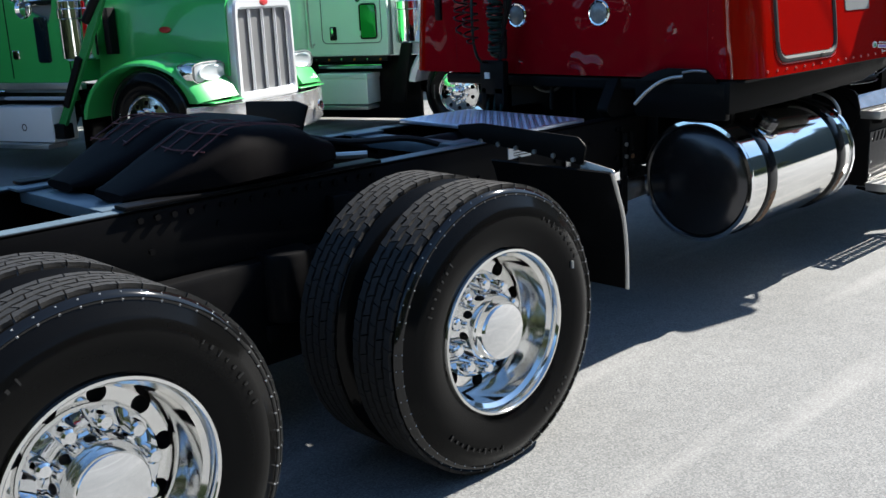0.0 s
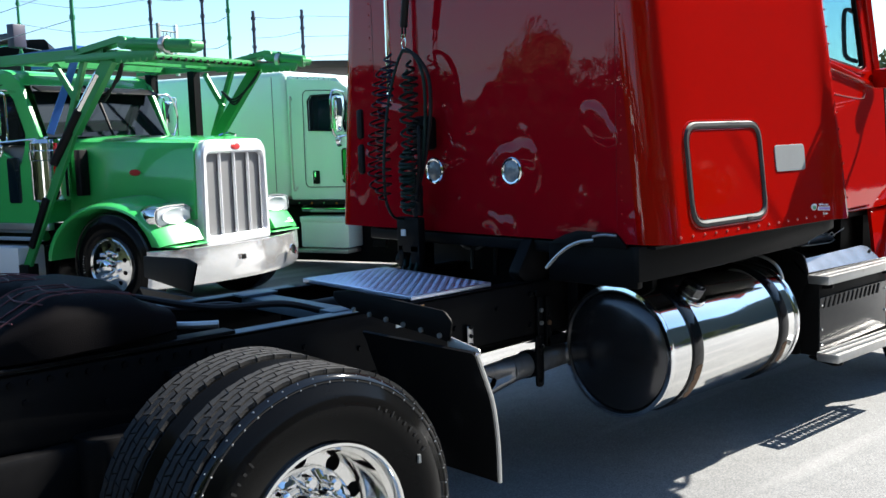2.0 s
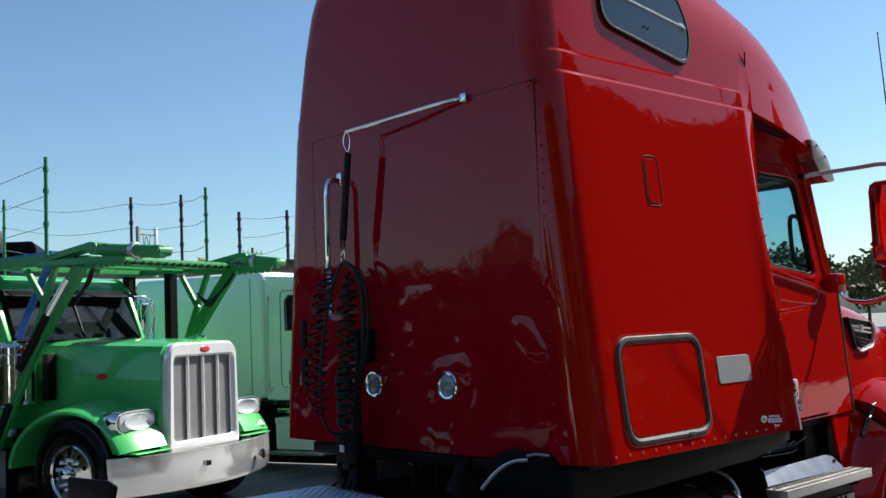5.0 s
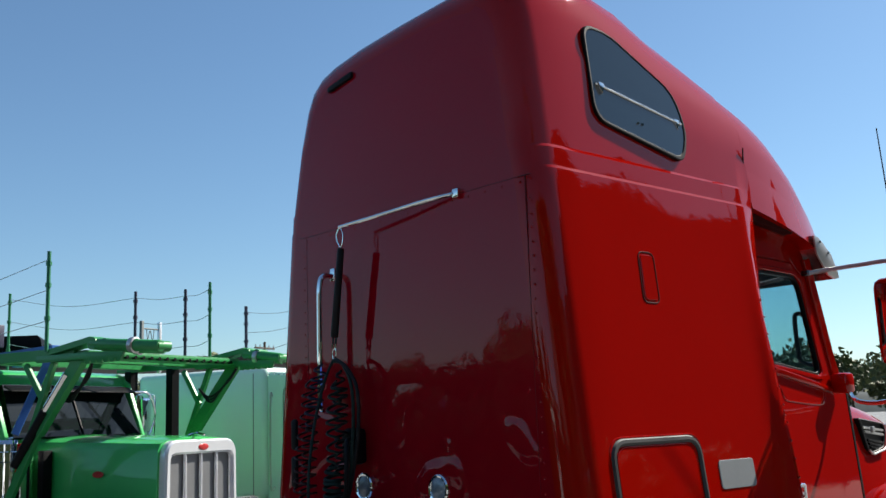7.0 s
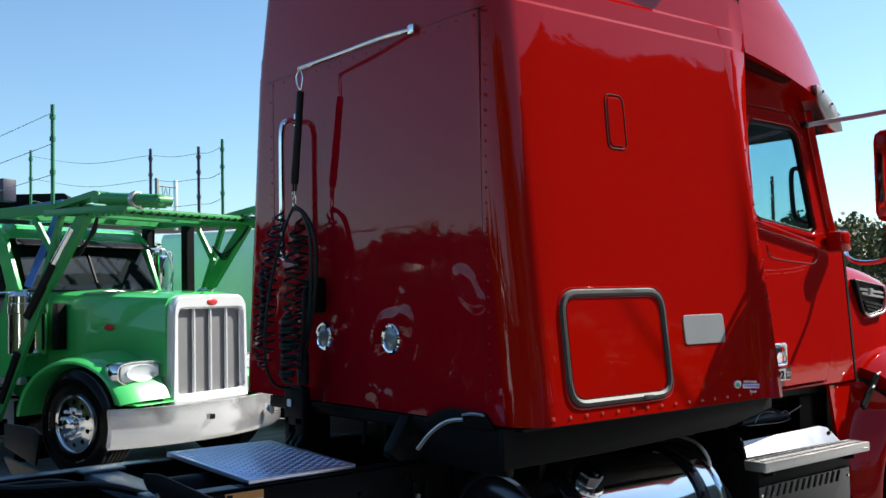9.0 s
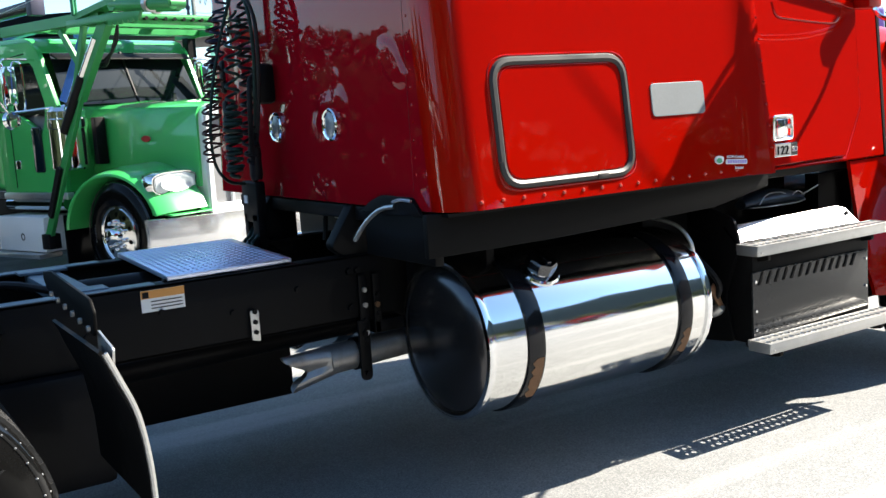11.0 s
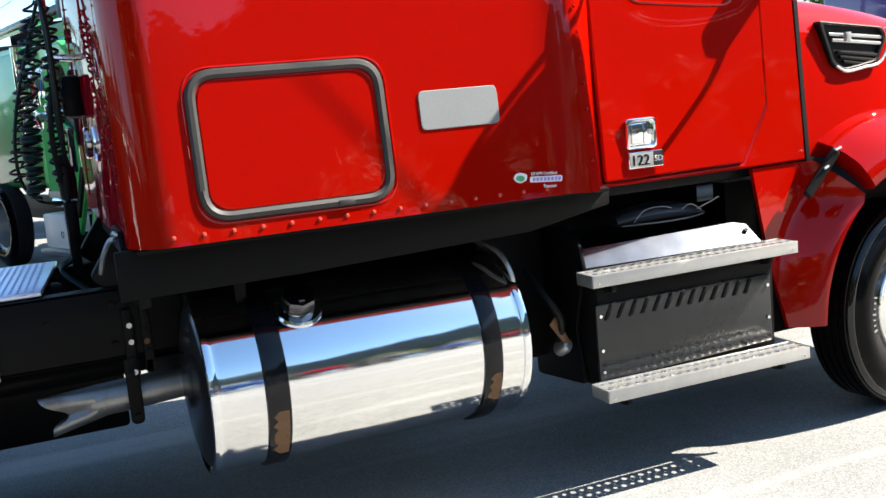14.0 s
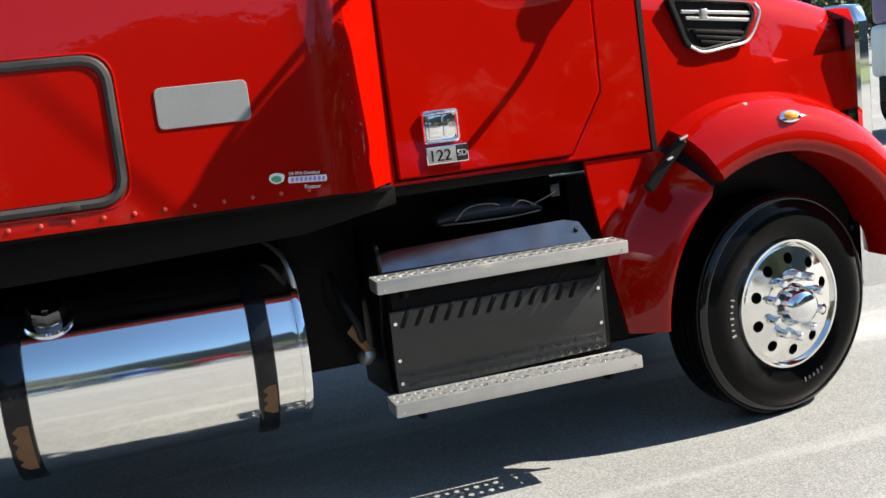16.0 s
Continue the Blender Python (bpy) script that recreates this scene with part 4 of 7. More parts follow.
for x in (1.945, 3.395):
    axle = part("rear_axle", rod((x, 2.95, 0.505), (x, 4.95, 0.505), 0.075, None, 16), BLACK, truck)
    part("differential", lathe([(0, 0.17), (0.12, 0.15), (0.19, 0.05), (0.2, -0.1), (0.12, -0.2), (0, -0.22)], 20, pose(x, 3.95, 0.505, 0, 90, 0)), BLACK, axle)
    for y in (RY - 0.02, LY + 0.02):
        part("spring_beam", box((x - 0.42, y - 0.05, 0.40), (x + 0.3, y + 0.05, 0.47), 0.01), BLACK, axle)
        part("air_bag", rod((x - 0.3, y, 0.47), (x - 0.3, y, 0.74), 0.11, None, 20, None, 0.02), BLACK, axle)
        part("axle_hanger", box((x - 0.06, y - 0.03, 0.5), (x + 0.06, y + 0.03, 0.9), 0.01), BLACK, axle)
part("air_tank", rod((4.2, 4.0, 0.86), (5.1, 4.0, 0.86), 0.105, None, 24, None, 0.03), BLACK, truck)
bolt = None
for x, z in [(2.55 + 0.064 * i, 0.945) for i in range(17)] + [(1.5 + 0.27 * i, 0.83 + 0.05 * (i % 2)) for i in range(14)]:
    if bolt is None:
        bolt = part("frame_bolt", rod((0, 0.002, 0), (0, -0.012, 0), 0.012, None, 6), BLACK, truck)
        bolt.location = (x, RY, z)
    else:
        share("frame_bolt", bolt, pose(x, RY, z), truck)
part("fifth_wheel_rail", box((2.5, RY - 0.015, 0.985), (3.62, RY + 0.07, 1.0), 0.003), BLACK, truck)
part("fifth_wheel_rail", box((2.5, LY - 0.07, 0.985), (3.62, LY + 0.015, 1.0), 0.003), BLACK, truck)
for x, z, h in ((4.80, 0.715, 0.115), (5.27, 0.60, 0.30), (5.335, 0.70, 0.20)):
    b = part("rail_bracket", slab(rounded([(x, z), (x + 0.035, z - 0.008), (x + 0.035, z + h), (x, z + h)], 0.006), "y", RY - 0.022, RY - 0.014, 0.002), DULLMETAL if x < 5 else BLACK, truck, "small holed metal bracket" if x < 5 else "")
    for k in range(3):
        part("bracket_bolt", rod((x + 0.017, RY - 0.012, z + 0.03 + k * 0.04), (x + 0.017, RY - 0.03, z + 0.03 + k * 0.04), 0.010, None, 6), PLASTIC, b)
lab = part("warning_label", box((4.40, RY - 0.004, 0.885), (4.56, RY + 0.002, 0.965)), LABELW, truck, "white and orange warning label on the rail")
part("label_band", box((4.40, RY - 0.006, 0.935), (4.56, RY - 0.003, 0.965)), LABELO, lab)
for z in (0.921, 0.908, 0.896):
    part("label_bar", box((4.435, RY - 0.006, z), (4.55, RY - 0.003, z + 0.004)), PANEL, lab)
part("label_sign", slab([(4.405, 0.938), (4.428, 0.938), (4.428, 0.96), (4.405, 0.96)], "y", RY - 0.0075, RY - 0.0055), PLASTIC, lab)

# diamond deck plate behind the cab
deck = part("deck_plate", slab([(4.51, 3.52), (5.01, 3.53), (5.09, 4.41), (4.56, 4.42)], "z", 0.984, 1.004, 0.003), DECK, truck, "aluminium diamond-tread deck plate")
dm = bmesh.new()
for i in range(19):
    for j in range(34):
        cy = 3.545 + j * 0.0262
        cx = 4.53 + 0.065 * (cy - 3.52) + i * 0.0265
        if i > 17 or cy > 4.40:
            continue
        a = radians(45 if (i + j) % 2 else -45)
        u, v = Vector((math.cos(a), math.sin(a), 0)), Vector((-math.sin(a), math.cos(a), 0))
        c = Vector((cx, cy, 1.004))
        q = [dm.verts.new(c + p) for p in (u * 0.013, v * 0.0048, -u * 0.013, -v * 0.0048)]
        t = dm.verts.new(c + Vector((0, 0, 0.0035)))
        for k in range(4):
            dm.faces.new((q[k], q[(k + 1) % 4], t))
tagged(part("tread_relief", dm, DECK, deck), kind="stuff")
part("deck_bracket", box((4.5, 3.53, 0.94), (5.0, 3.56, 0.992), 0.003), BLACK, deck)

# -- quarter fender ahead of the drive wheels --
bracket_line = rounded([(2.82, 0.965), (3.46, 1.03), (3.50, 1.06), (3.50, 1.085), (3.36, 1.10), (2.84, 1.075), (2.80, 1.04)], 0.015)
qf = part("quarter_fender", loft([[(4.062, y, 0.955), (4.085, y, 0.925), (4.10, y, 0.88), (4.145, y, 0.76), (4.165, y, 0.62), (4.17, y, 0.47)] +
                                  [(4.155, y, 0.47), (4.15, y, 0.62), (4.13, y, 0.755), (4.085, y, 0.868), (4.07, y, 0.915), (4.052, y, 0.95)] for y in (2.67, 3.28)]), SKIRT, truck, "black curved quarter fender with a pale rolled edge")
part("fender_edge", tube([(4.07, 2.668, 0.945), (4.098, 2.667, 0.875), (4.14, 2.667, 0.76), (4.16, 2.667, 0.62), (4.165, 2.667, 0.468)], 0.009), DULLMETAL, qf)
part("fender_plate", slab(bracket_line, "x", 4.08, 4.09, 0.003), SKIRT, qf)
for i in range(6):
    part("plate_bolt", rod((4.08, 2.86 + 0.1 * i, 0.985 + 0.008 * i), (4.07, 2.86 + 0.1 * i, 0.985 + 0.008 * i), 0.01, None, 6), DULLMETAL, qf)
part("fender_plate", slab(rounded([(4.575, 0.985), (5.06, 1.02), (5.06, 1.13), (4.60, 1.15), (4.505, 1.13)], 0.015), "x", 4.02, 4.032, 0.003), PLASTIC, truck, "black fender bracket plate on the far side")
part("quarter_fender", loft([[(4.062, y, 0.955), (4.10, y, 0.88), (4.145, y, 0.76), (4.17, y, 0.47), (4.155, y, 0.47), (4.13, y, 0.755), (4.085, y, 0.868), (4.052, y, 0.95)] for y in (4.58, 5.19)]), PLASTIC, truck, "black curved quarter fender")
part("fender_tab", slab(rounded([(2.67, 0.955), (2.84, 0.985), (2.84, 0.90), (2.70, 0.87)], 0.02), "x", 4.092, 4.10, 0.002), DULLMETAL, qf, "pale curved mounting tab")

# -- wheels: the axis is local z, the outer face points along +z --
def tyre_mesh(R, W, rim_r):
    s = R - rim_r
    prof = [(rim_r - 0.012, -0.03), (rim_r, -0.008), (rim_r + 0.02, 0.0), (rim_r + 0.06, 0.012), (rim_r + s * 0.45, 0.016), (rim_r + s * 0.66, 0.008), (rim_r + s * 0.68, 0.004), (R - 0.035, -0.010), (R - 0.03, -0.014), (R - 0.014, -0.024), (R - 0.011, -0.034),
            (R - 0.011, -W + 0.034), (R - 0.014, -W + 0.024), (R - 0.035, -W + 0.01), (rim_r + s * 0.5, -W - 0.012), (rim_r + 0.02, -W), (rim_r - 0.012, -W + 0.03)]
    return lathe(prof, 96)


def tread_mesh(R, W, rows=5, n=50):
    bm = bmesh.new()
    w = (W - 0.06) / rows
    for j in range(rows):
        z0, z1 = -0.03 - j * w - 0.003, -0.03 - (j + 1) * w + 0.003
        for i in range(n):
            a0 = 2 * math.pi * (i + (0.5 if j % 2 else 0)) / n
            a1 = a0 + 2 * math.pi / n * 0.93
            skew = 0.018 if j % 2 else -0.018
            am = (a0 + a1) / 2 + skew * 0.6
            lo, hi = R - 0.016, R
            ring = []
            for (a, z) in ((a0, z0), (am, z0 - 0.004), (a1, z0), (a1 + skew, z1), (am + skew, z1 + 0.004), (a0 + skew, z1)):
                ring.append((bm.verts.new((lo * math.cos(a), lo * math.sin(a), z)), bm.verts.new((hi * math.cos(a), hi * math.sin(a), z))))
            m = len(ring)
            bm.faces.new([v[1] for v in ring])
            for k in range(m):
                bm.faces.new((ring[k][0], ring[(k + 1) % m][0], ring[(k + 1) % m][1], ring[k][1]))
    bmesh.ops.recalc_face_normals(bm, faces=bm.faces)
    return bm


def nub_mesh(R):
    bm = bmesh.new()
    for i in range(58):
        a = 2 * math.pi * i / 58
        for r, z in ((R - 0.018, -0.0195), (R - 0.034, -0.0085)):
            c = Vector((r * math.cos(a), r * math.sin(a), z))
            o = [bm.verts.new(c + Vector((dx, dy, 0)) * 0.0040) for dx, dy in ((1, 0), (0, 1), (-1, 0), (0, -1))]
            t = bm.verts.new(c + Vector((0.002 * math.cos(a), 0.002 * math.sin(a), 0.004)))
            for k in range(4):
                bm.faces.new((o[k], o[(k + 1) % 4], t))
    return bm


def mark_mesh(rim_r, R, seed):
    """Raised unreadable moulding marks on the sidewall."""
    rng = random.Random(seed)
    bm = bmesh.new()
    z = 0.0165
    for start, count, r0 in ((0.5, 9, 0.55), (2.3, 7, 0.5), (3.9, 10, 0.55), (5.2, 6, 0.42)) if seed == 3 else ((2.9, 7, 0.30), (4.85, 5, 0.32)):
        r = rim_r + (R - rim_r) * r0
        for i in range(count):
            a = start + i * 0.075
            h = 0.012 if i % 3 else 0.02
            w = rng.uniform(0.008, 0.017)
            m = Matrix.Rotation(a, 4, "Z") @ Matrix.Translation((r, 0, z))
            own = bmesh.new()
            bmesh.ops.create_cube(own, size=1, matrix=Matrix.Diagonal((h, w * 0.5, 0.003, 1)))
            merge(bm, own, m)
    return bm


def disc_with_holes(r0, r1, hole_r, hole_ring, n, z, depth, cone=0.0):
    """An annular disc with n round holes; cone lifts the inner edge."""
    bm = bmesh.new()
    k = 24
    height = lambda r: z + cone * (r1 - r) / (r1 - r0)
    for s in range(n):
        a0, a1 = 2 * math.pi * s / n, 2 * math.pi * (s + 1) / n
        am = (a0 + a1) / 2
        outline = []
        for i in range(8):
            outline.append((r1, a0 + (a1 - a0) * i / 8))
        for i in range(4):
            outline.append((r1 + (r0 - r1) * i / 4, a1))
        for i in range(8):
            outline.append((r0, a1 + (a0 - a1) * i / 8))
        for i in range(4):
            outline.append((r0 + (r1 - r0) * i / 4, a0))
        c = Vector((hole_ring * math.cos(am), hole_ring * math.sin(am)))
        outer, inner_v, deep = [], [], []
        for r, a in outline:
            p = Vector((r * math.cos(a), r * math.sin(a)))
            outer.append(bm.verts.new((p.x, p.y, height(r))))
            q = c + (p - c).normalized() * hole_r
            inner_v.append(bm.verts.new((q.x, q.y, height(q.length))))
            deep.append(bm.verts.new((q.x, q.y, height(q.length) - depth)))
        for i in range(k):
            j = (i + 1) % k
            bm.faces.new((outer[i], outer[j], inner_v[j], inner_v[i]))
            bm.faces.new((inner_v[i], inner_v[j], deep[j], deep[i]))
    bmesh.ops.remove_doubles(bm, verts=bm.verts, dist=0.0004)
    bmesh.ops.recalc_face_normals(bm, faces=bm.faces)
    return bm


def lug(r, h, mat, name, parent, m):
    return part(name, lathe([(0, h), (r * 0.55, h), (r * 0.8, h - 0.005), (r * 0.88, h - 0.013), (r * 0.9, 0)], 18, m), mat, parent)


def wheel_parts(owner, kind, R, W, rim):
    """kind: deep (outer drive), flat (steer), bare (inner of a pair)."""
    k = rim / 0.2985
    tyre = part("tyre", tyre_mesh(R, W, rim), RUBBER, owner, "black truck tyre with a shiny sidewall")
    if kind == "flat":
        w = (W - 0.06) / 5
        for j in range(5):
            z = -0.03 - j * w
            part("tread_rib", lathe([(R - 0.014, z - 0.003), (R - 0.001, z - 0.005), (R, z - 0.009), (R, z - w + 0.009), (R - 0.001, z - w + 0.005), (R - 0.014, z - w + 0.003)], 96), RUBBER, tyre)
    else:
        tagged(part("tread", tread_mesh(R, W), TREAD, tyre, "grey worn tread blocks", 30), kind="stuff")
    if kind == "bare":
        part("rim", lathe([(rim, -0.01), (rim - 0.02, -0.03), (rim - 0.04, -0.2), (rim - 0.16, -0.2)], 48), DULLMETAL, owner)
        return
    part("shoulder_band", lathe([(R - 0.036, -0.0092), (R - 0.033, -0.0075), (R - 0.026, -0.0105), (R - 0.017, -0.0185), (R - 0.0125, -0.026)], 128), SHINE, tyre, "shiny rounded shoulder", 60)
    if kind == "deep":
        tagged(part("shoulder_ribbing", nub_mesh(R), NUB, tyre), kind="stuff")
    tagged(part("sidewall_moulding", mark_mesh(rim, R, 3 if kind == "deep" else 8), MOULD if kind == "deep" else SCUFF, tyre), kind="stuff")
    if kind == "deep":
        barrel = [(rim - 0.012, -0.03), (rim, -0.006), (rim - 0.004, 0.002), (rim - 0.012, 0.003), (rim - 0.017, -0.004), (rim - 0.02, -0.03), (rim - 0.034, -0.042), (rim - 0.036, -0.085), (rim - 0.05, -0.115), (rim - 0.062, -0.135), (rim - 0.066, -0.15)]
        r = part("rim", lathe(barrel, 96), ALUMINIUM, owner, "deep polished aluminium rim")
        part("rim_disc", disc_with_holes(0.165 * k, rim - 0.064, 0.0265, 0.214 * k, 10, -0.15, 0.03, -0.006), ALUMINIUM, r)
        part("rim_back", lathe([(0, -0.19), (rim - 0.04, -0.19)], 32), PLASTIC, r)
        part("mount_face", lathe([(0, -0.147), (0.155 * k, -0.147), (0.168 * k, -0.152)], 48), ALUMINIUM, r)
        part("cover_flange", lathe([(0.190 * k, -0.152), (0.193 * k, -0.142), (0.187 * k, -0.135), (0.180 * k, -0.139), (0.125, -0.143)], 64), CHROME, r, "", 50)
        hub = part("hub_cover", lathe([(0.137, -0.142), (0.131, -0.128), (0.123, -0.118), (0.119, -0.062), (0.112, -0.046), (0.107, -0.040), (0.105, -0.024), (0.096, -0.012), (0.055, -0.004), (0, -0.001)], 48), CHROME, owner, "domed chrome hub cover")
        for i in range(10):
            a = 2 * math.pi * i / 10
            part("cover_dimple", lathe([(0, 0.004), (0.010, 0.003), (0.0135, 0.0)], 12, Matrix.Rotation(a, 4, "Z") @ pose(0.1205, 0, -0.09, 0, 87, 0) @ Matrix.Diagonal((1.55, 1.1, 1, 1))), PLASTIC, hub)
    else:
        barrel = [(rim - 0.012, -0.03), (rim, -0.006), (rim - 0.004, 0.003), (rim - 0.013, 0.004), (rim - 0.018, -0.004), (rim - 0.026, -0.012), (rim - 0.034, -0.006)]
        r = part("rim", lathe(barrel, 96), ALUMINIUM, owner, "polished aluminium rim with ten round holes")
        part("rim_disc", disc_with_holes(0.155 * k, rim - 0.032, 0.0235, 0.212 * k, 10, -0.006, 0.04, 0.02), ALUMINIUM, r)
        part("rim_back", lathe([(0, -0.06), (rim - 0.02, -0.06)], 32), PLASTIC, r)
        part("mount_face", lathe([(0, 0.016), (0.15 * k, 0.016), (0.158 * k, 0.013)], 48), ALUMINIUM, r)
        hub = part("hub_cover", lathe([(0.090, 0.015), (0.084, 0.03), (0.076, 0.06), (0.067, 0.082), (0.060, 0.092), (0.042, 0.100), (0.02, 0.104), (0, 0.105)], 48), CHROME, owner, "domed chrome hub cover")
    for i in range(10):
        a = 2 * math.pi * (i + 0.5) / 10
        rr = (0.154 if kind == "deep" else 0.143) * k
        z = -0.146 if kind == "deep" else 0.016
        lug(0.027 if kind == "deep" else 0.021, 0.062 if kind == "deep" else 0.045, CHROME, "lug_nut", hub, Matrix.Translation((rr * math.cos(a), rr * math.sin(a), z)))


def wheel(owner_truck, kind, R, W, rim, m, name="wheel", label=""):
    w = new(name)
    w.empty_display_size = 0.1
    w.parent = owner_truck
    w.matrix_basis = m
    if label:
        w["label"] = label
    wheel_parts(w, kind, R, W, rim)
    return w


def copy_part(ob, m, parent):
    c = copy_thing(ob, m)
    c.parent = parent
    return c


RR = 0.51
DX0, DX1, DY = 3.405, 1.945, 2.625     # drive axles and outer tyre face
drive = wheel(truck, "deep", RR, 0.245, 0.294, pose(DX0, DY, RR - 0.008, 90, 0, 0), "drive_wheel", "dual drive wheel with a deep polished rim")
copy_part(drive, pose(DX1, DY - 0.05, RR - 0.008, 90, 0, 0), truck).rotation_euler = (radians(90), radians(13), 0)
for x in (DX0, DX1):
    copy_part(drive, pose(x, mirror_y(DY), RR, -90, 0, 0), truck)
inner_w = wheel(truck, "bare", RR, 0.245, 0.294, pose(DX0, DY + 0.285, RR - 0.004, 90, 0, 0), "inner_wheel")
for m in (pose(DX1, DY + 0.255, RR - 0.004, 90, 0, 0), pose(DX0, mirror_y(DY + 0.285), RR, -90, 0, 0), pose(DX1, mirror_y(DY + 0.285), RR, -90, 0, 0)):
    copy_part(inner_w, m, truck)
steer = wheel(truck, "flat", FR, 0.25, 0.270, pose(FX + 0.078, 2.945, FR, 90, 0, 9.5), "steer_wheel", "front wheel with a polished ten-hole rim")
copy_part(steer, pose(FX, mirror_y(2.945), FR, -90, 0, 9.5), truck)
part("front_axle", rod((FX, 3.1, 0.45), (FX, 4.7, 0.45), 0.05), BLACK, truck)
part("wear_mark", box((DX0 + 0.335, DY - 0.022, 0.658), (DX0 + 0.345, DY - 0.014, 0.685)), PLATE, truck)

# -- fuel tank --
TX0, TX1, TY, TZ, TR = 5.465, 6.632, 3.165, 0.645, 0.31
lay = pose(TX0, TY, TZ, 0, 90, 0)
L = TX1 - TX0
tank = part("fuel_tank", lathe([(TR - 0.012, 0.0), (TR - 0.002, 0.002), (TR + 0.003, 0.012), (TR - 0.001, 0.022), (TR - 0.002, 0.04), (TR, 0.05), (TR, L - 0.05), (TR - 0.002, L - 0.04), (TR - 0.001, L - 0.022), (TR + 0.003, L - 0.012), (TR - 0.002, L - 0.002), (TR - 0.012, L)], 96, lay), TANKMETAL, truck, "round polished fuel tank with two black straps")
for z in (0.0, L - 0.03):
    part("tank_rim", lathe([(TR - 0.004, z), (TR + 0.006, z + 0.002), (TR + 0.009, z + 0.015), (TR + 0.006, z + 0.028), (TR - 0.004, z + 0.03)], 96, lay), CHROME, tank, "bright rolled tank rim", 40)
part("tank_end", lathe([(0, -0.036), (0.12, -0.031), (0.22, -0.018), (0.27, -0.004), (TR - 0.02, 0.012), (TR - 0.01, 0.006)], 64, lay), TANKEND, tank, "domed polished tank end with dark reflections in its colour")
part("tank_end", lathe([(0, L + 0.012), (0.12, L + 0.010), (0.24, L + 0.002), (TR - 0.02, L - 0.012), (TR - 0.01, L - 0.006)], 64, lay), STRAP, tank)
for x, w in ((0.178, 0.085), (0.975, 0.075)):
    s = part("tank_strap", lathe([(TR - 0.002, x), (TR + 0.009, x + 0.004), (TR + 0.011, x + 0.012), (TR + 0.011, x + w - 0.012), (TR + 0.009, x + w - 0.004), (TR - 0.002, x + w)], 96, lay), STRAP, tank, "glossy black strap")
    part("strap_foot", box((TX0 + x, 3.3, 0.62), (TX0 + x + w, 3.52, 0.72), 0.01), BLACK, s)
for x0, x1, a0, steps in ((0.193, 0.25, 100, 11), (0.99, 1.04, 104, 7)):
    strip = []
    for k in range(steps + 1):
        a = radians(a0 + 3.2 * k)
        jag = abs(0.012 * math.sin(k * 2.1) + 0.008 * math.sin(k * 5.3))
        y, z = TY - (TR + 0.0125) * math.sin(a), TZ + (TR + 0.0125) * math.cos(a)
        strip.append([(TX0 + x0 + jag + (0.025 if k in (0, steps) else 0), y, z), (TX0 + x1, y, z)])
    part("strap_wear", loft(strip, False, None, False), RUST, tank, "rust-brown worn patch")
ca = radians(35)
cap_m = pose(5.815, TY - TR * math.sin(ca), TZ + TR * math.cos(ca), math.degrees(ca), 0, 0)
part("filler_neck", lathe([(0.088, -0.03), (0.088, 0.0), (0.082, 0.007), (0.056, 0.010), (0.05, 0.02)], 32, cap_m), CHROME, tank)
cap = lathe([(0.05, 0.010), (0.062, 0.014), (0.062, 0.052), (0.056, 0.061), (0.022, 0.063), (0, 0.063)], 8, cap_m)
part("filler_cap", cap, GUNMETAL, tank, "eight-sided plated fuel cap", 12)
part("cap_grip", merge(None, box((-0.011, -0.040, 0.058), (0.011, 0.040, 0.072), 0.004), cap_m), GUNMETAL, tank)
part("tank_hose", tube([(6.56, 3.2, 1.02), (6.60, 3.02, 0.98), (6.62, 2.95, 0.9), (6.63, 2.96, 0.82)], 0.009), DULLMETAL, truck, "thin pale hose")

copy_part(tank, Matrix.Translation((0, 2 * (YC - TY), 0)), truck)

# -- exhaust --
EY = 3.56
ex = tube([(6.9, EY + 0.1, 0.62), (6.3, EY + 0.02, 0.60), (5.9, EY, 0.59), (5.5, EY, 0.575), (5.28, EY, 0.562), (5.14, EY, 0.556)], 0.062, None, 20, 5)
pipe = part("exhaust_pipe", ex, PIPE, truck, "dull steel exhaust pipe with a flattened tip")
tip = []
for k in range(13):
    t = k / 12
    x = 5.17 - 0.21 * t
    zc = 0.556 - 0.03 * t
    h, w = 0.062 + 0.016 * t, 0.062 - 0.032 * t
    ring = []
    for i in range(32):
        a = 2 * math.pi * i / 32
        groove = 0.55 * t * math.exp(-(math.sin(a) / 0.30) ** 2)
        notch = 0.085 * t * math.exp(-(math.sin(a) / 0.45) ** 2)
        ring.append((x + notch - 0.02 * t * math.sin(a), EY + w * math.cos(a) * (1 - groove), zc + h * math.sin(a)))
    tip.append(ring)
part("exhaust_tip", loft(tip, False), PIPE, pipe)
part("pipe_clamp", lathe([(0.063, -0.02), (0.069, -0.018), (0.069, 0.018), (0.063, 0.02)], 24, pose(5.28, EY, 0.562, 0, 90, 0)), BLACK, pipe)
hang = slab(rounded([(5.255, 0.46), (5.305, 0.46), (5.305, 0.714), (5.255, 0.714)], [0.025, 0.025, 0.006, 0.006]), "y", EY - 0.085, EY - 0.071, 0.002)
part("pipe_hanger", hang, BLACK, pipe)
for z in (0.49, 0.66):
    part("hanger_bolt", rod((5.28, EY - 0.085, z), (5.28, EY - 0.097, z), 0.012, None, 6), BLACK, pipe)

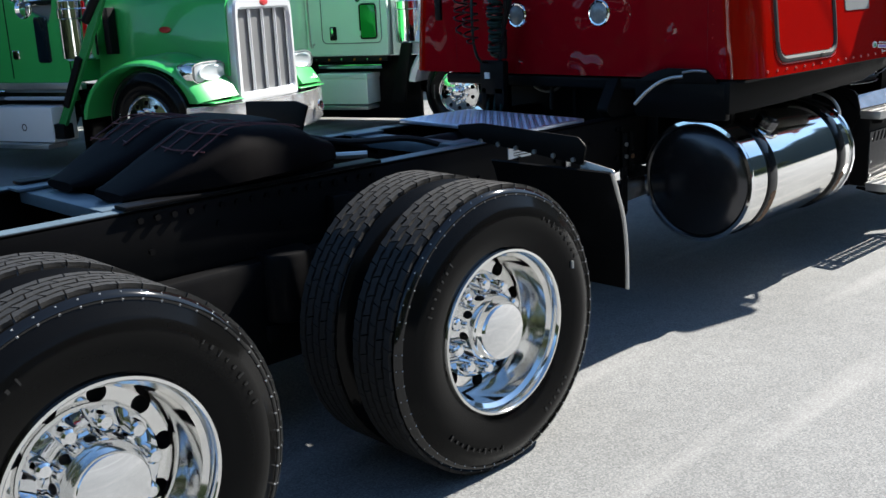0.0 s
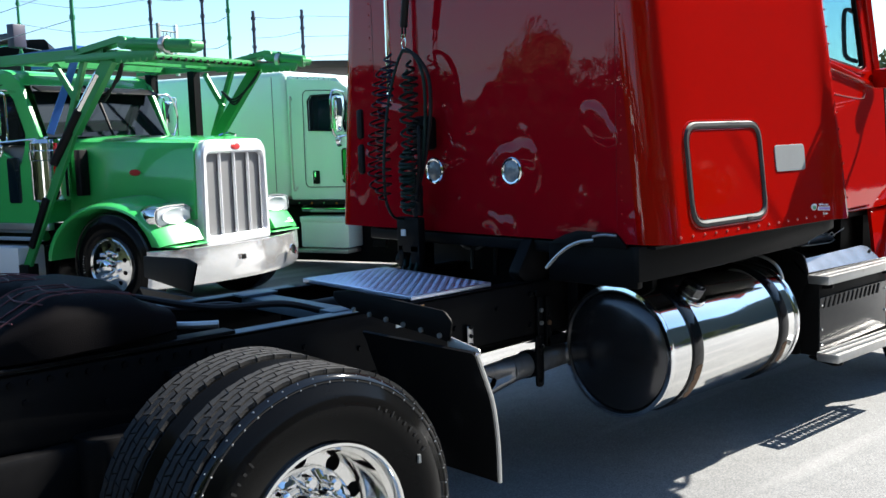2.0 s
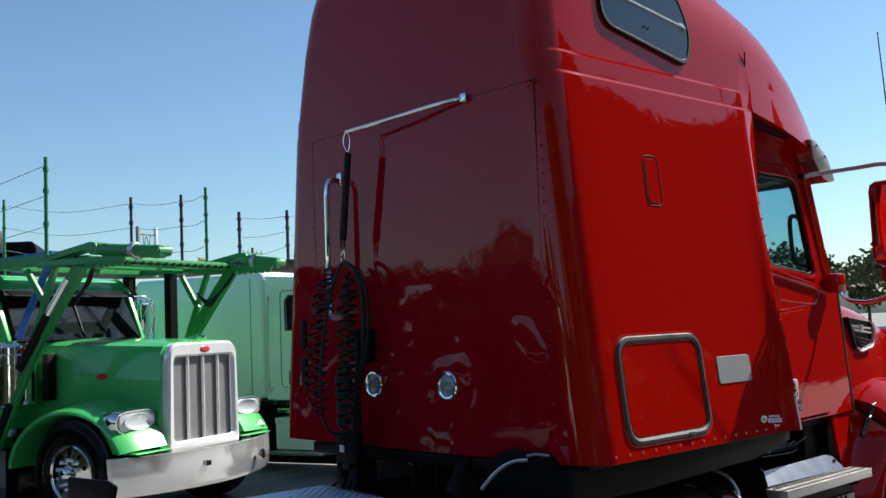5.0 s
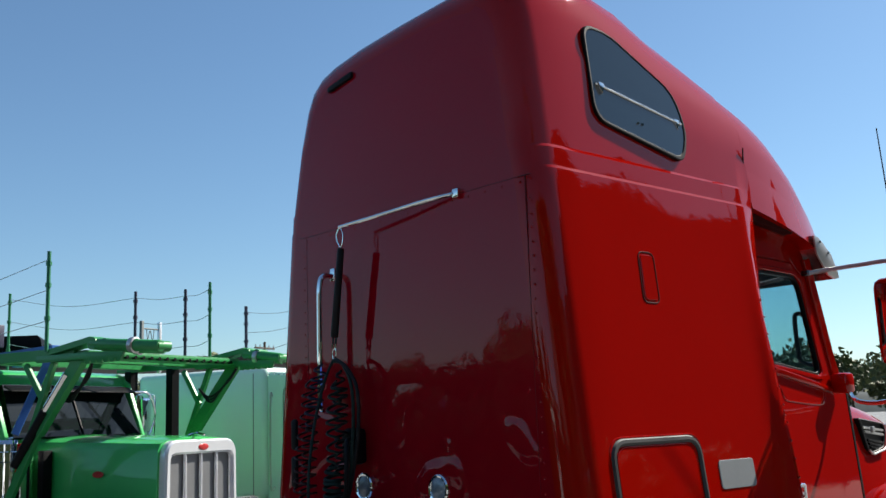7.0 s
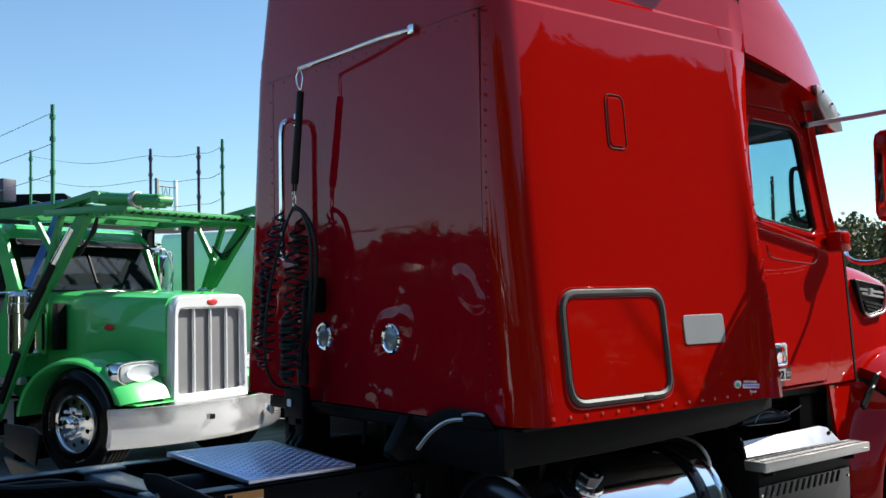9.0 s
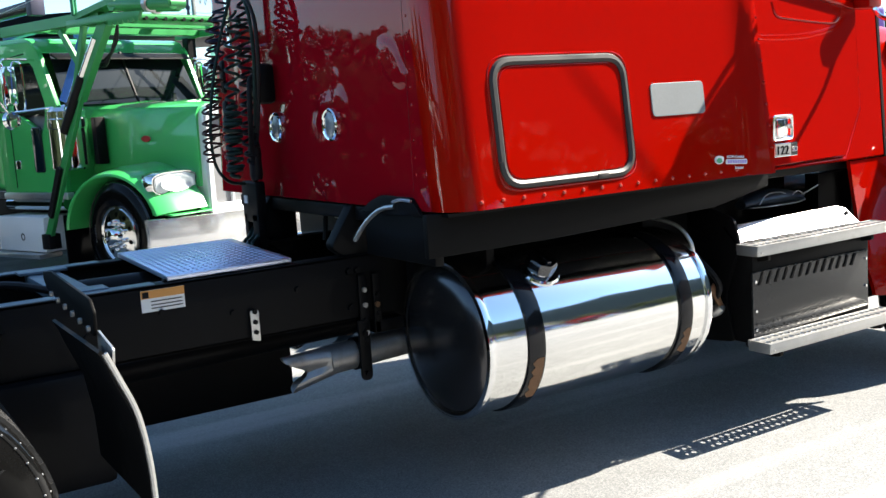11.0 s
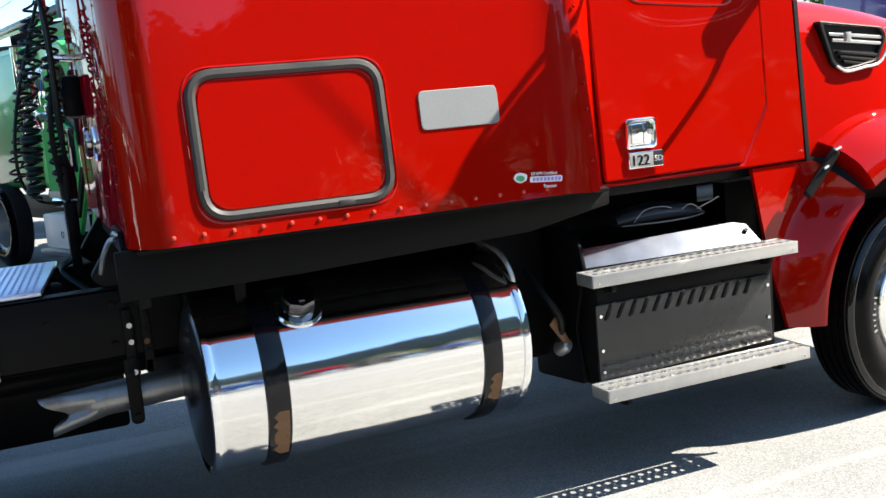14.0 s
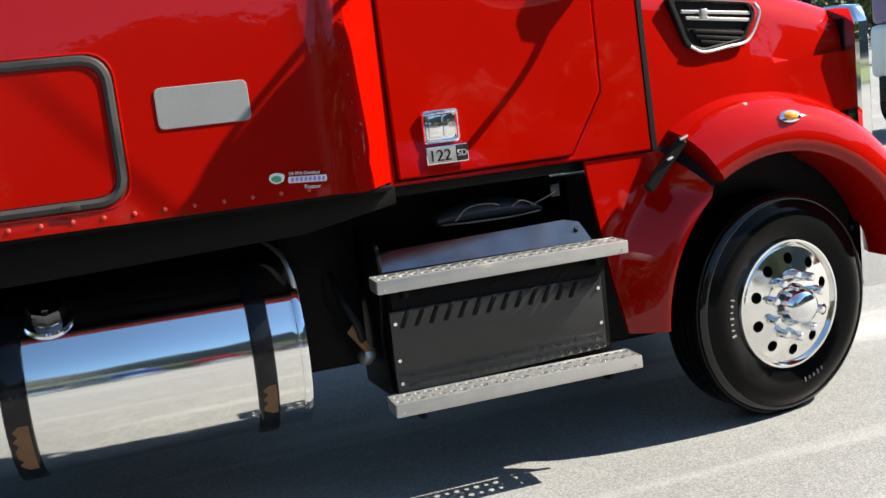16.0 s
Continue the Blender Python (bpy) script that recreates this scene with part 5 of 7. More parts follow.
for x, z in ((5.239, 0.92), (5.277, 0.92), (5.237, 0.77)):
    part("rail_bolt", rod((x, RY, z), (x, RY - 0.014, z), 0.014, None, 6), BLACK, truck)
bracket = part("pipe_bracket", box((5.272, RY - 0.02, 0.64), (5.312, RY - 0.006, 0.87), 0.004), BLACK, truck, "black bolted pipe bracket on the rail")
for z in (0.66, 0.775, 0.838):
    part("bracket_bolt", rod((5.292, RY - 0.02, z), (5.292, RY - 0.032, z), 0.011, None, 6), DULLMETAL, bracket)
part("bracket_leg", box((5.335, RY - 0.02, 0.65), (5.362, RY - 0.006, 0.85), 0.003), BLACK, bracket)
part("bracket_shelf", box((5.335, RY - 0.02, 0.648), (5.475, RY + 0.05, 0.70), 0.004), BLACK, bracket)
part("bracket_bolt", rod((5.348, RY - 0.02, 0.77), (5.348, RY - 0.032, 0.77), 0.012, None, 6), RUST, bracket)

# -- battery box with two perforated steps --
stepbox = part("step_box", box((6.95, 2.905, 0.40), (7.79, 3.42, 0.862), 0.006), BLACK, truck, "black step box")
part("box_panel", slab(rounded([(6.935, 0.43), (7.765, 0.455), (7.765, 0.735), (6.935, 0.735)], 0.008), "y", 2.892, 2.904, 0.002), PANEL, stepbox, "glossy black front panel with pressed slots")
for i in range(13):
    x = 6.965 + i * 0.055
    part("pressed_slot", slab(rounded([(x, 0.672), (x + 0.018, 0.67), (x + 0.046, 0.728), (x + 0.030, 0.73)], 0.006), "y", 2.887, 2.894, 0.002), BLACK, stepbox)
for x, z in ((6.952, 0.69), (6.952, 0.555), (7.748, 0.69), (7.748, 0.555), (6.952, 0.47)):
    part("panel_screw", rod((x, 2.892, z), (x, 2.886, z), 0.007, None, 8), ALUMINIUM, stepbox)
KICK = material("scuffed_kick_plate", (0.20, 0.21, 0.23), 0.17, 1.0, vary=0.45, grain=0.1, scale=12.0)
kick = loft([[(6.925, 2.975, 0.866), (7.765, 2.938, 0.866), (7.745, 3.004, 0.934), (7.69, 3.018, 0.947), (6.925, 3.04, 0.93)], [(6.925, 2.981, 0.862), (7.765, 2.944, 0.862), (7.745, 3.010, 0.930), (7.69, 3.024, 0.943), (6.925, 3.046, 0.926)]])
part("kick_plate", kick, KICK, stepbox, "scuffed grey kick plate")
for x, y, z in ((6.945, 3.002, 0.895), (7.722, 2.982, 0.91)):
    part("plate_screw", rod((x, y, z), (x, y - 0.01, z + 0.006), 0.009, None, 8), PLASTIC, stepbox)


def tread_plate(x0, x1, y0, y1, z, mat, parent, n=24):
    """A step: a top sheet with two rows of round holes and turned-down edges."""
    own = bmesh.new()
    rows = 2
    cw, ch = (x1 - x0) / n, (y1 - y0) / rows
    k = 16
    for i in range(n):
        for j in range(rows):
            a, b = x0 + i * cw, y0 + j * ch
            c = Vector((a + cw / 2, b + ch / 2))
            outline = resample([(a, b), (a + cw, b), (a + cw, b + ch), (a, b + ch)], k)
            o = [own.verts.new((p.x, p.y, z)) for p in outline]
            r = 0.0125 if (i + j) % 2 else 0.0155
            rise = 0.0022
            m1 = [own.verts.new((*(c + (p - c).normalized() * (r + 0.006)), z)) for p in outline]
            m2 = [own.verts.new((*(c + (p - c).normalized() * r), z + rise)) for p in outline]
            m3 = [own.verts.new((*(c + (p - c).normalized() * (r - 0.002)), z - 0.004)) for p in outline]
            for u, v in ((o, m1), (m1, m2), (m2, m3)):
                for q in range(k):
                    own.faces.new((u[q], u[(q + 1) % k], v[(q + 1) % k], v[q]))
    bmesh.ops.remove_doubles(own, verts=own.verts, dist=0.0003)
    bmesh.ops.recalc_face_normals(own, faces=own.faces)
    st = part("step_tread", own, mat, parent, "bright perforated aluminium step", 25)
    edge = bmesh.new()
    h = 0.045
    box((x0 - 0.004, y0 - 0.006, z - h), (x1 + 0.004, y0, z + 0.002), 0.002, edge)
    box((x0 - 0.004, y1, z - h * 0.6), (x1 + 0.004, y1 + 0.004, z + 0.002), 0.001, edge)
    box((x0 - 0.006, y0 - 0.004, z - h), (x0, y1, z + 0.002), 0.002, edge)
    box((x1, y0 - 0.004, z - h), (x1 + 0.006, y1, z + 0.002), 0.002, edge)
    part("step_edge", edge, mat, st)
    for x in (x0 + 0.09, x1 - 0.12):
        part("step_bracket", slab(rounded([(y0 + 0.02, z - 0.075), (y0 + 0.07, z - 0.085), (y1 + 0.1, z - 0.06), (y1 + 0.1, z - 0.045), (y0 + 0.02, z - 0.04)], 0.008), "x", x, x + 0.02, 0.002), BLACK, st)
    for x in (x0 + 0.02, x1 - 0.02):
        part("edge_screw", rod((x, y0 - 0.004, z - 0.03), (x, y0 - 0.01, z - 0.03), 0.005, None, 8), DULLMETAL, st)
    return st


tread_plate(6.893, 7.848, 2.826, 2.938, 0.862, STEP, stepbox)
tread_plate(6.895, 7.838, 2.768, 2.884, 0.434, STEP, stepbox)
side = slab(rounded([(3.0, 0.40), (3.4, 0.36), (3.42, 0.98), (3.15, 1.02), (2.99, 0.97), (2.96, 0.86), (3.05, 0.62)], 0.03), "x", 6.93, 6.948, 0.004)
part("box_cheek", side, BLACK, stepbox, "black shaped end plate")
part("strap_tab", slab(rounded([(6.80, 0.66), (6.87, 0.56), (6.89, 0.575), (6.83, 0.69)], 0.008), "y", 3.02, 3.03, 0.002), RUST, stepbox, "brown tab beside the box")
part("box_valve", lathe([(0, 0.05), (0.02, 0.045), (0.03, 0.02), (0.03, -0.02), (0, -0.03)], 14, pose(6.87, 3.06, 0.55, 60, 20, 0)), DULLMETAL, stepbox)
part("box_valve_hose", tube([(6.86, 3.06, 0.58), (6.84, 3.0, 0.68), (6.80, 3.06, 0.78), (6.8, 3.2, 0.85)], 0.014), HOSEBLACK, stepbox)
duct = []
for k in range(13):
    t = k / 12
    x = 7.24 + 0.44 * t
    h = 0.062 * math.sin(math.pi * min(1, 0.08 + 0.9 * t)) ** 0.6 + 0.006
    w = 0.08 * math.sin(math.pi * (0.06 + 0.88 * t)) ** 0.5
    ring = [(x, 3.22 + w * math.cos(a), 0.968 + max(0.0, h * (1 + math.sin(a)) * 0.6)) for a in (2 * math.pi * i / 18 for i in range(18))]
    duct.append(ring)
DUCT = material("blue_grey_rubber", (0.035, 0.045, 0.058), 0.3, vary=0.3, grain=0.1, scale=14.0)
dct = part("rubber_duct", loft(duct), DUCT, stepbox, "black rubber duct with pale seams on top of the box")
part("duct_seam", tube([(7.30, 3.155, 0.985), (7.36, 3.16, 1.03), (7.45, 3.15, 1.035), (7.52, 3.15, 1.01), (7.58, 3.15, 1.03), (7.64, 3.16, 1.0)], 0.003, None, 6), DULLMETAL, dct)
part("duct_seam", tube([(7.25, 3.17, 0.975), (7.40, 3.14, 0.974), (7.55, 3.14, 0.974), (7.66, 3.17, 0.978)], 0.0035, None, 6), DULLMETAL, dct)
part("duct_wire", tube([(7.62, 3.17, 1.0), (7.69, 3.15, 1.03), (7.72, 3.14, 1.045)], 0.003, None, 6), DULLMETAL, dct)

# -- rear wall fittings --
LAMPGLASS = material("frosted_lamp_glass", (0.20, 0.23, 0.25), 0.25, 0.2, 0.4, vary=0.3, grain=0.3, scale=30.0, fine=90)


def round_lamp(y, z):
    m = pose(REAR, y, z, 0, -90, 0)
    l = part("work_lamp", lathe([(0.068, -0.004), (0.068, 0.008), (0.062, 0.014), (0.054, 0.012), (0.05, 0.004)], 40, m), CHROME, truck, "round flush lamp in a chrome ring")
    part("lamp_bowl", lathe([(0.052, 0.006), (0.04, 0.011), (0.02, 0.014), (0, 0.015)], 32, m), LAMPGLASS, l)


round_lamp(4.195, 1.511)
round_lamp(3.632, 1.511)
bar = part("hose_arm", tube([(5.274, 3.425, 2.855), (5.255, 3.46, 2.855), (5.225, 3.61, 2.85), (5.195, 3.87, 2.835), (5.165, 4.215, 2.822)], 0.0105, None, 10), ALUMINIUM, truck, "swinging steel hose arm")
part("arm_pivot", box((5.255, 3.405, 2.835), (5.283, 3.445, 2.878), 0.004), ALUMINIUM, bar)
part("arm_hook", tube([(5.165, 4.21, 2.828), (5.16, 4.235, 2.775), (5.165, 4.205, 2.715), (5.17, 4.19, 2.775), (5.165, 4.21, 2.828)], 0.0035, None, 6), ALUMINIUM, bar)
spring = part("hose_spring", rod((5.167, 4.207, 2.71), (5.172, 4.285, 2.26), 0.018, None, 14, 0.020, 0.004), HOSEBLACK, truck, "black covered spring hanging from the hose arm")
for dy in (-0.012, 0.012):
    part("spring_tail", rod((5.172, 4.282 + dy, 2.29), (5.173, 4.287 + dy, 2.22), 0.0055, None, 8), HOSEBLACK, spring)
    part("tail_tip", rod((5.172, 4.287 + dy, 2.225), (5.173, 4.289 + dy, 2.205), 0.007, None, 8), ALUMINIUM, spring)
part("spring_ring", tube([(5.173, 4.28, 2.21), (5.173, 4.305, 2.18), (5.175, 4.292, 2.14), (5.173, 4.275, 2.18), (5.173, 4.28, 2.21)], 0.0035, None, 6), ALUMINIUM, spring)
grab = part("grab_handle", tube([(5.28, 4.43, 2.60), (5.215, 4.432, 2.60), (5.19, 4.434, 2.55), (5.187, 4.436, 2.40), (5.187, 4.438, 1.95), (5.192, 4.438, 1.90), (5.28, 4.438, 1.885)], 0.015, None, 10), CHROME, truck, "upright chrome grab handle")
part("handle_foot", box((5.266, 4.41, 2.575), (5.283, 4.45, 2.645), 0.005), CHROME, grab)
for z0, z1 in ((1.49, 1.66), (1.69, 1.86)):
    part("edge_bumper", box((5.262, 4.795, z0), (5.31, 4.85, z1), 0.018), PLASTIC, truck, "black rubber bumper")


def coil(top, foot, turns, r, thick, mat, name, label, seed):
    """A hanging helix from top to foot, its turns a little uneven."""
    rng = random.Random(seed)
    top, foot = Vector(top), Vector(foot)
    pts = []
    n = turns * 14
    for i in range(n + 1):
        t = i / n
        a = 2 * math.pi * turns * t
        w = r * (0.92 + 0.12 * math.sin(t * 9 + seed)) * min(1.0, 0.3 + 6 * t, 0.3 + 6 * (1 - t))
        c = top.lerp(foot, t)
        pts.append((c.x + w * math.cos(a), c.y + w * math.sin(a), c.z + 0.006 * math.sin(a * 0.37 + seed) + 0.004 * math.cos(a)))
    return part(name, tube(pts, thick, None, 6, 2), mat, truck, label)


coil((5.14, 4.37, 2.12), (5.07, 4.36, 1.81), 7, 0.040, 0.0060, HOSEBLUE, "air_hose", "coiled dark blue air hose", 2)
coil((5.07, 4.36, 1.82), (4.985, 4.275, 1.36), 11, 0.040, 0.0055, HOSERED, "air_hose", "coiled dark red air hose", 1)
coil((5.14, 4.24, 2.04), (5.06, 4.165, 1.62), 7, 0.034, 0.0070, HOSEGREEN, "power_cable", "coiled dark green power cable", 4)
coil((5.06, 4.165, 1.63), (5.05, 4.16, 1.30), 13, 0.036, 0.0090, HOSEGREEN, "power_cable", "coiled dark green power cable", 5)
coil((5.19, 4.27, 2.08), (5.15, 4.21, 1.34), 17, 0.034, 0.0075, HOSEBLACK, "power_cable", "coiled black power cable", 7)
coil((5.11, 4.42, 2.05), (5.02, 4.40, 1.42), 12, 0.038, 0.0055, HOSERED, "air_hose", "coiled dark red air hose", 9)
part("hose_holder", box((5.20, 4.17, 1.62), (5.285, 4.29, 1.80), 0.025), BLACK, truck, "black hose holder on the sleeper wall")
part("hose_drop", tube([(5.21, 4.22, 1.75), (5.16, 4.18, 1.72), (5.14, 4.16, 1.55), (5.15, 4.2, 1.38), (5.17, 4.24, 1.27)], 0.012), HOSEBLACK, truck)
part("hose_drop", tube([(5.175, 4.292, 2.145), (5.17, 4.255, 2.14), (5.17, 4.17, 2.09), (5.18, 4.11, 1.98), (5.18, 4.11, 1.78), (5.18, 4.16, 1.58), (5.18, 4.22, 1.42), (5.19, 4.28, 1.30)], 0.0095), HOSEBLACK, truck, "black hose hanging in a loop")
part("hose_drop", tube([(5.175, 4.30, 2.15), (5.14, 4.32, 2.06), (5.08, 4.32, 1.88), (5.02, 4.29, 1.68), (4.99, 4.27, 1.50), (5.0, 4.27, 1.36), (5.06, 4.29, 1.28), (5.15, 4.32, 1.26)], 0.0075), HOSEGREEN, truck, "dark green hose hanging in a loop")
part("hose_drop", tube([(5.175, 4.30, 2.14), (5.17, 4.22, 2.12), (5.17, 4.15, 2.02), (5.175, 4.14, 1.85), (5.17, 4.16, 1.62), (5.18, 4.22, 1.46)], 0.009), HOSEGREEN, truck)
grip = bmesh.new()
lathe([(0, 0.0), (0.025, 0.0), (0.030, 0.02), (0.028, 0.10), (0.031, 0.11), (0.028, 0.15), (0.02, 0.19), (0, 0.2)], 16, pose(5.17, 4.22, 1.28, 0, 0, 0), grip)
lathe([(0, 0.0), (0.022, 0.0), (0.026, 0.08), (0.02, 0.14), (0, 0.15)], 14, pose(5.19, 4.27, 1.28, 6, 0, 0), grip)
part("hose_plug", grip, HOSEBLACK, truck, "dark plug of the power cable")
post = bmesh.new()
box((5.15, 4.20, 1.08), (5.20, 4.38, 1.27), 0.01, post)
box((5.15, 4.20, 0.95), (5.19, 4.27, 1.12), 0.004, post)
box((5.15, 4.33, 1.0), (5.18, 4.37, 1.12), 0.004, post)
part("hose_bracket", post, BLACK, truck, "black hose bracket on the frame")
part("suspension_frame", box((1.2, 3.45, 0.30), (4.25, 4.42, 0.72), 0.03), BLACK, truck, "black axle and suspension frame")
part("cab_underside", box((5.62, 3.06, 0.74), (5.66, 4.8, 1.16), 0.004), BLACK, truck, "black panel under the sleeper")
part("pale_hose", tube([(5.58, 4.36, 1.10), (5.58, 4.31, 1.072), (5.58, 4.25, 1.06), (5.58, 4.19, 1.07), (5.58, 4.14, 1.095)], 0.008, None, 8), DULLMETAL, truck, "pale bent hose under the sleeper")
part("cross_stay", rod((5.58, 4.17, 1.138), (5.58, 4.04, 1.150), 0.007, None, 8), DULLMETAL, truck)
part("cross_stay", rod((5.58, 3.82, 1.118), (5.58, 3.74, 1.130), 0.007, None, 8), DULLMETAL, truck)
part("drain_tube", rod((5.45, 4.10, 1.16), (5.42, 4.08, 0.98), 0.012, None, 8), HOSEBLACK, truck)
part("drain_tube", rod((5.47, 3.95, 1.16), (5.47, 3.95, 0.95), 0.016, None, 8), BLACK, truck)
part("bracket_tag", box((5.143, 4.30, 1.17), (5.149, 4.335, 1.205)), LABELW, truck)
for y in (4.25, 4.3, 4.35):
    part("frame_hose", tube([(5.2, y, 1.1), (5.15, y - 0.03, 1.02), (5.1, y - 0.1, 0.98), (5.2, y - 0.3, 0.9)], 0.009, None, 6), HOSEGREEN, truck)

# -- fifth wheel under a vinyl cover --
def lobe(sign):
    rings = []
    for k in range(13):
        t = k / 12
        x = 2.56 + 0.82 * t
        h = 0.185 * math.sin(math.pi * min(1.0, 0.12 + t * 0.80)) ** 0.55 * (0.16 + 0.84 * min(1, t * 2.0))
        if t > 0.9:
            h *= 0.82
        yc = 3.93 + sign * (0.25 - 0.05 * (1 - t))
        w = 0.26 - 0.15 * (1 - min(1, t * 2.2)) ** 1.3 - 0.05 * max(0.0, t - 0.8) / 0.2
        ring = []
        for i in range(20):
            a = 2 * math.pi * i / 20
            cy, sz = math.cos(a), math.sin(a)
            yy = yc + w * (abs(cy) ** 0.55) * (1 if cy > 0 else -1)
            zz = 1.0 + 0.045 * t + (h * (abs(sz) ** 0.5) if sz > 0 else -0.02 * abs(sz))
            wob = 0.006 * noise.noise(Vector((x * 7, yy * 7, sz * 3)))
            ring.append((x, yy, zz + wob))
        rings.append(ring)
    return loft(rings)


fw = part("fifth_wheel", lobe(-1), CLOTH, truck, "fifth wheel plate under a black quilted vinyl cover", 45)
part("cover_lobe", lobe(1), CLOTH, fw, "", 45)
part("cover_bridge", slab(rounded([(3.0, 3.62), (3.28, 3.62), (3.33, 3.93), (3.28, 4.24), (3.0, 4.24)], 0.08), "z", 1.0, 1.20, 0.05, None, None, 3), CLOTH, fw)
st = bmesh.new()
def cover_z(x):
    t = (x - 2.56) / 0.82
    h = 0.185 * math.sin(math.pi * min(1.0, 0.12 + t * 0.80)) ** 0.55 * (0.16 + 0.84 * min(1, t * 2.0))
    return 1.0 + 0.045 * t + h + 0.004
for y0 in (3.54, 3.62, 3.74, 3.82, 4.06, 4.15, 4.26, 4.34):
    tube([(x, y0 + 0.01 * math.sin(9 * x), cover_z(x) - 0.004) for x in (2.80, 2.88, 2.96, 3.06, 3.16, 3.26)], 0.003, st, 5)
for x in (2.82, 2.92, 3.02, 3.12, 3.22):
    for ys in ((3.52, 3.60, 3.68, 3.76, 3.84), (4.04, 4.12, 4.2, 4.28, 4.35)):
        tube([(x + 0.015 * math.sin(20 * y), y, cover_z(x) - 0.004) for y in ys], 0.003, st, 5)
tagged(part("cover_stitching", st, STITCH, fw, "dark red stitching"), kind="stuff")
for y in (3.56, 4.28):
    part("fifth_wheel_foot", box((2.9, y - 0.05, 0.99), (3.4, y + 0.05, 1.05), 0.01), BLACK, fw)
part("release_handle", tube([(3.40, 3.66, 1.03), (3.48, 3.56, 1.03), (3.56, 3.50, 1.03)], 0.014), DULLMETAL, fw)
part("air_line", tube([(3.45, 3.95, 1.1), (3.7, 3.8, 1.04), (4.0, 3.75, 1.02), (4.2, 3.7, 0.96)], 0.014), HOSEBLACK, fw)
part("air_line", tube([(3.45, 4.0, 1.06), (3.7, 4.1, 1.0), (4.0, 4.2, 0.97), (4.2, 4.2, 0.9)], 0.014), HOSEBLACK, fw)

# ---- the green car-hauler tractor: local forward is +x, right is -y ----
GREEN_AT = pose(6.88, 10.05, 0, 0, 0, -70)
hauler = thing("car_hauler_truck", "bright green long-hood car hauler with chrome grille and overhead rack", "truck", "", GREEN_AT)


def hood_shape(x):
    t = (x + 1.05) / 1.7
    top = 1.80 - 0.06 * t
    w = 0.60 - 0.06 * t
    half = [(-w - 0.02, 0.95), (-w, 1.2), (-w + 0.01, top - 0.10), (-w + 0.05, top - 0.03), (-w + 0.13, top), (-0.2, top + 0.02), (0, top + 0.035)]
    return [(x, y, z) for y, z in half] + [(x, -y, z) for y, z in half[::-1][1:]]


part("hood", loft([hood_shape(-1.05 + 1.7 * k / 6) for k in range(7)]), GREEN, hauler, "green hood", 30)
part("hood_badge", lathe([(0, 0.006), (0.07, 0.005), (0.078, 0)], 24, pose(-0.10, -0.575, 1.43, 90, 0, 0) @ Matrix.Diagonal((1, 0.42, 1, 1))), material("badge_red", (0.45, 0.03, 0.03), 0.3), hauler, "small red oval badge")
shell_out = resample(rounded([(-0.53, 0.66), (0.54, 0.66), (0.52, 1.74), (-0.50, 1.74)], [0.03, 0.03, 0.16, 0.16], 8), 72)
shell_in = resample(rounded([(-0.44, 0.77), (0.46, 0.77), (0.45, 1.60), (-0.43, 1.60)], [0.02, 0.02, 0.05, 0.05], 8), 72)
grille = part("grille_shell", ring_slab(shell_out, shell_in, "x", 0.74, 0.55, 0.02), LAMPWHITE, hauler, "tall bright metal grille shell")
part("grille_mesh", slab([(-0.46, 0.74), (0.48, 0.74), (0.47, 1.63), (-0.45, 1.63)], "x", 0.66, 0.68), MESH, grille)
for y in (-0.44, -0.21, 0.015, 0.24, 0.455):
    part("grille_bar", rod((0.70, y, 0.76), (0.70, y, 1.61), 0.018, None, 10), LAMPWHITE, grille)
part("grille_badge", lathe([(0, 0.008), (0.06, 0.006), (0.075, 0)], 24, pose(0.742, 0.01, 1.665, 0, 90, 0) @ Matrix.Diagonal((0.45, 1, 1, 1))), material("emblem_red", (0.45, 0.03, 0.03), 0.3), grille, "red oval emblem")
part("hood_ornament", tube([(0.55, 0.0, 1.78), (0.66, 0.0, 1.80), (0.76, 0, 1.78)], 0.014), CHROME, hauler)
bump = []
for k in range(17):
    y = -1.17 + 2.34 * k / 16
    x = 0.98 - 0.26 * (abs(y) / 1.17) ** 3 - 0.10 * (abs(y) / 1.17)
    bump.append([(x - 0.03, y, 0.70), (x, y, 0.695), (x + 0.012, y, 0.52), (x, y, 0.37), (x - 0.04, y, 0.33), (x - 0.06, y, 0.36), (x - 0.03, y, 0.52), (x - 0.05, y, 0.69)])
BRIGHT = material("bright_bumper_metal", (0.84, 0.84, 0.84), 0.16, 0.8, 0.2, vary=0.04)
bumper = part("front_bumper", loft(bump), BRIGHT, hauler, "wide chrome bumper", 40)
part("tow_hole", box((0.985, -0.28, 0.53), (0.997, -0.22, 0.58), 0.004), PLASTIC, bumper)
part("fog_lamp", lathe([(0, 0.01), (0.05, 0.008), (0.06, 0)], 24, pose(0.96, 0.62, 0.53, 0, 80, 0)), ALUMINIUM, bumper)
def soft(v):
    """Squares off an ellipse."""
    return math.copysign(abs(v) ** 0.62, v)


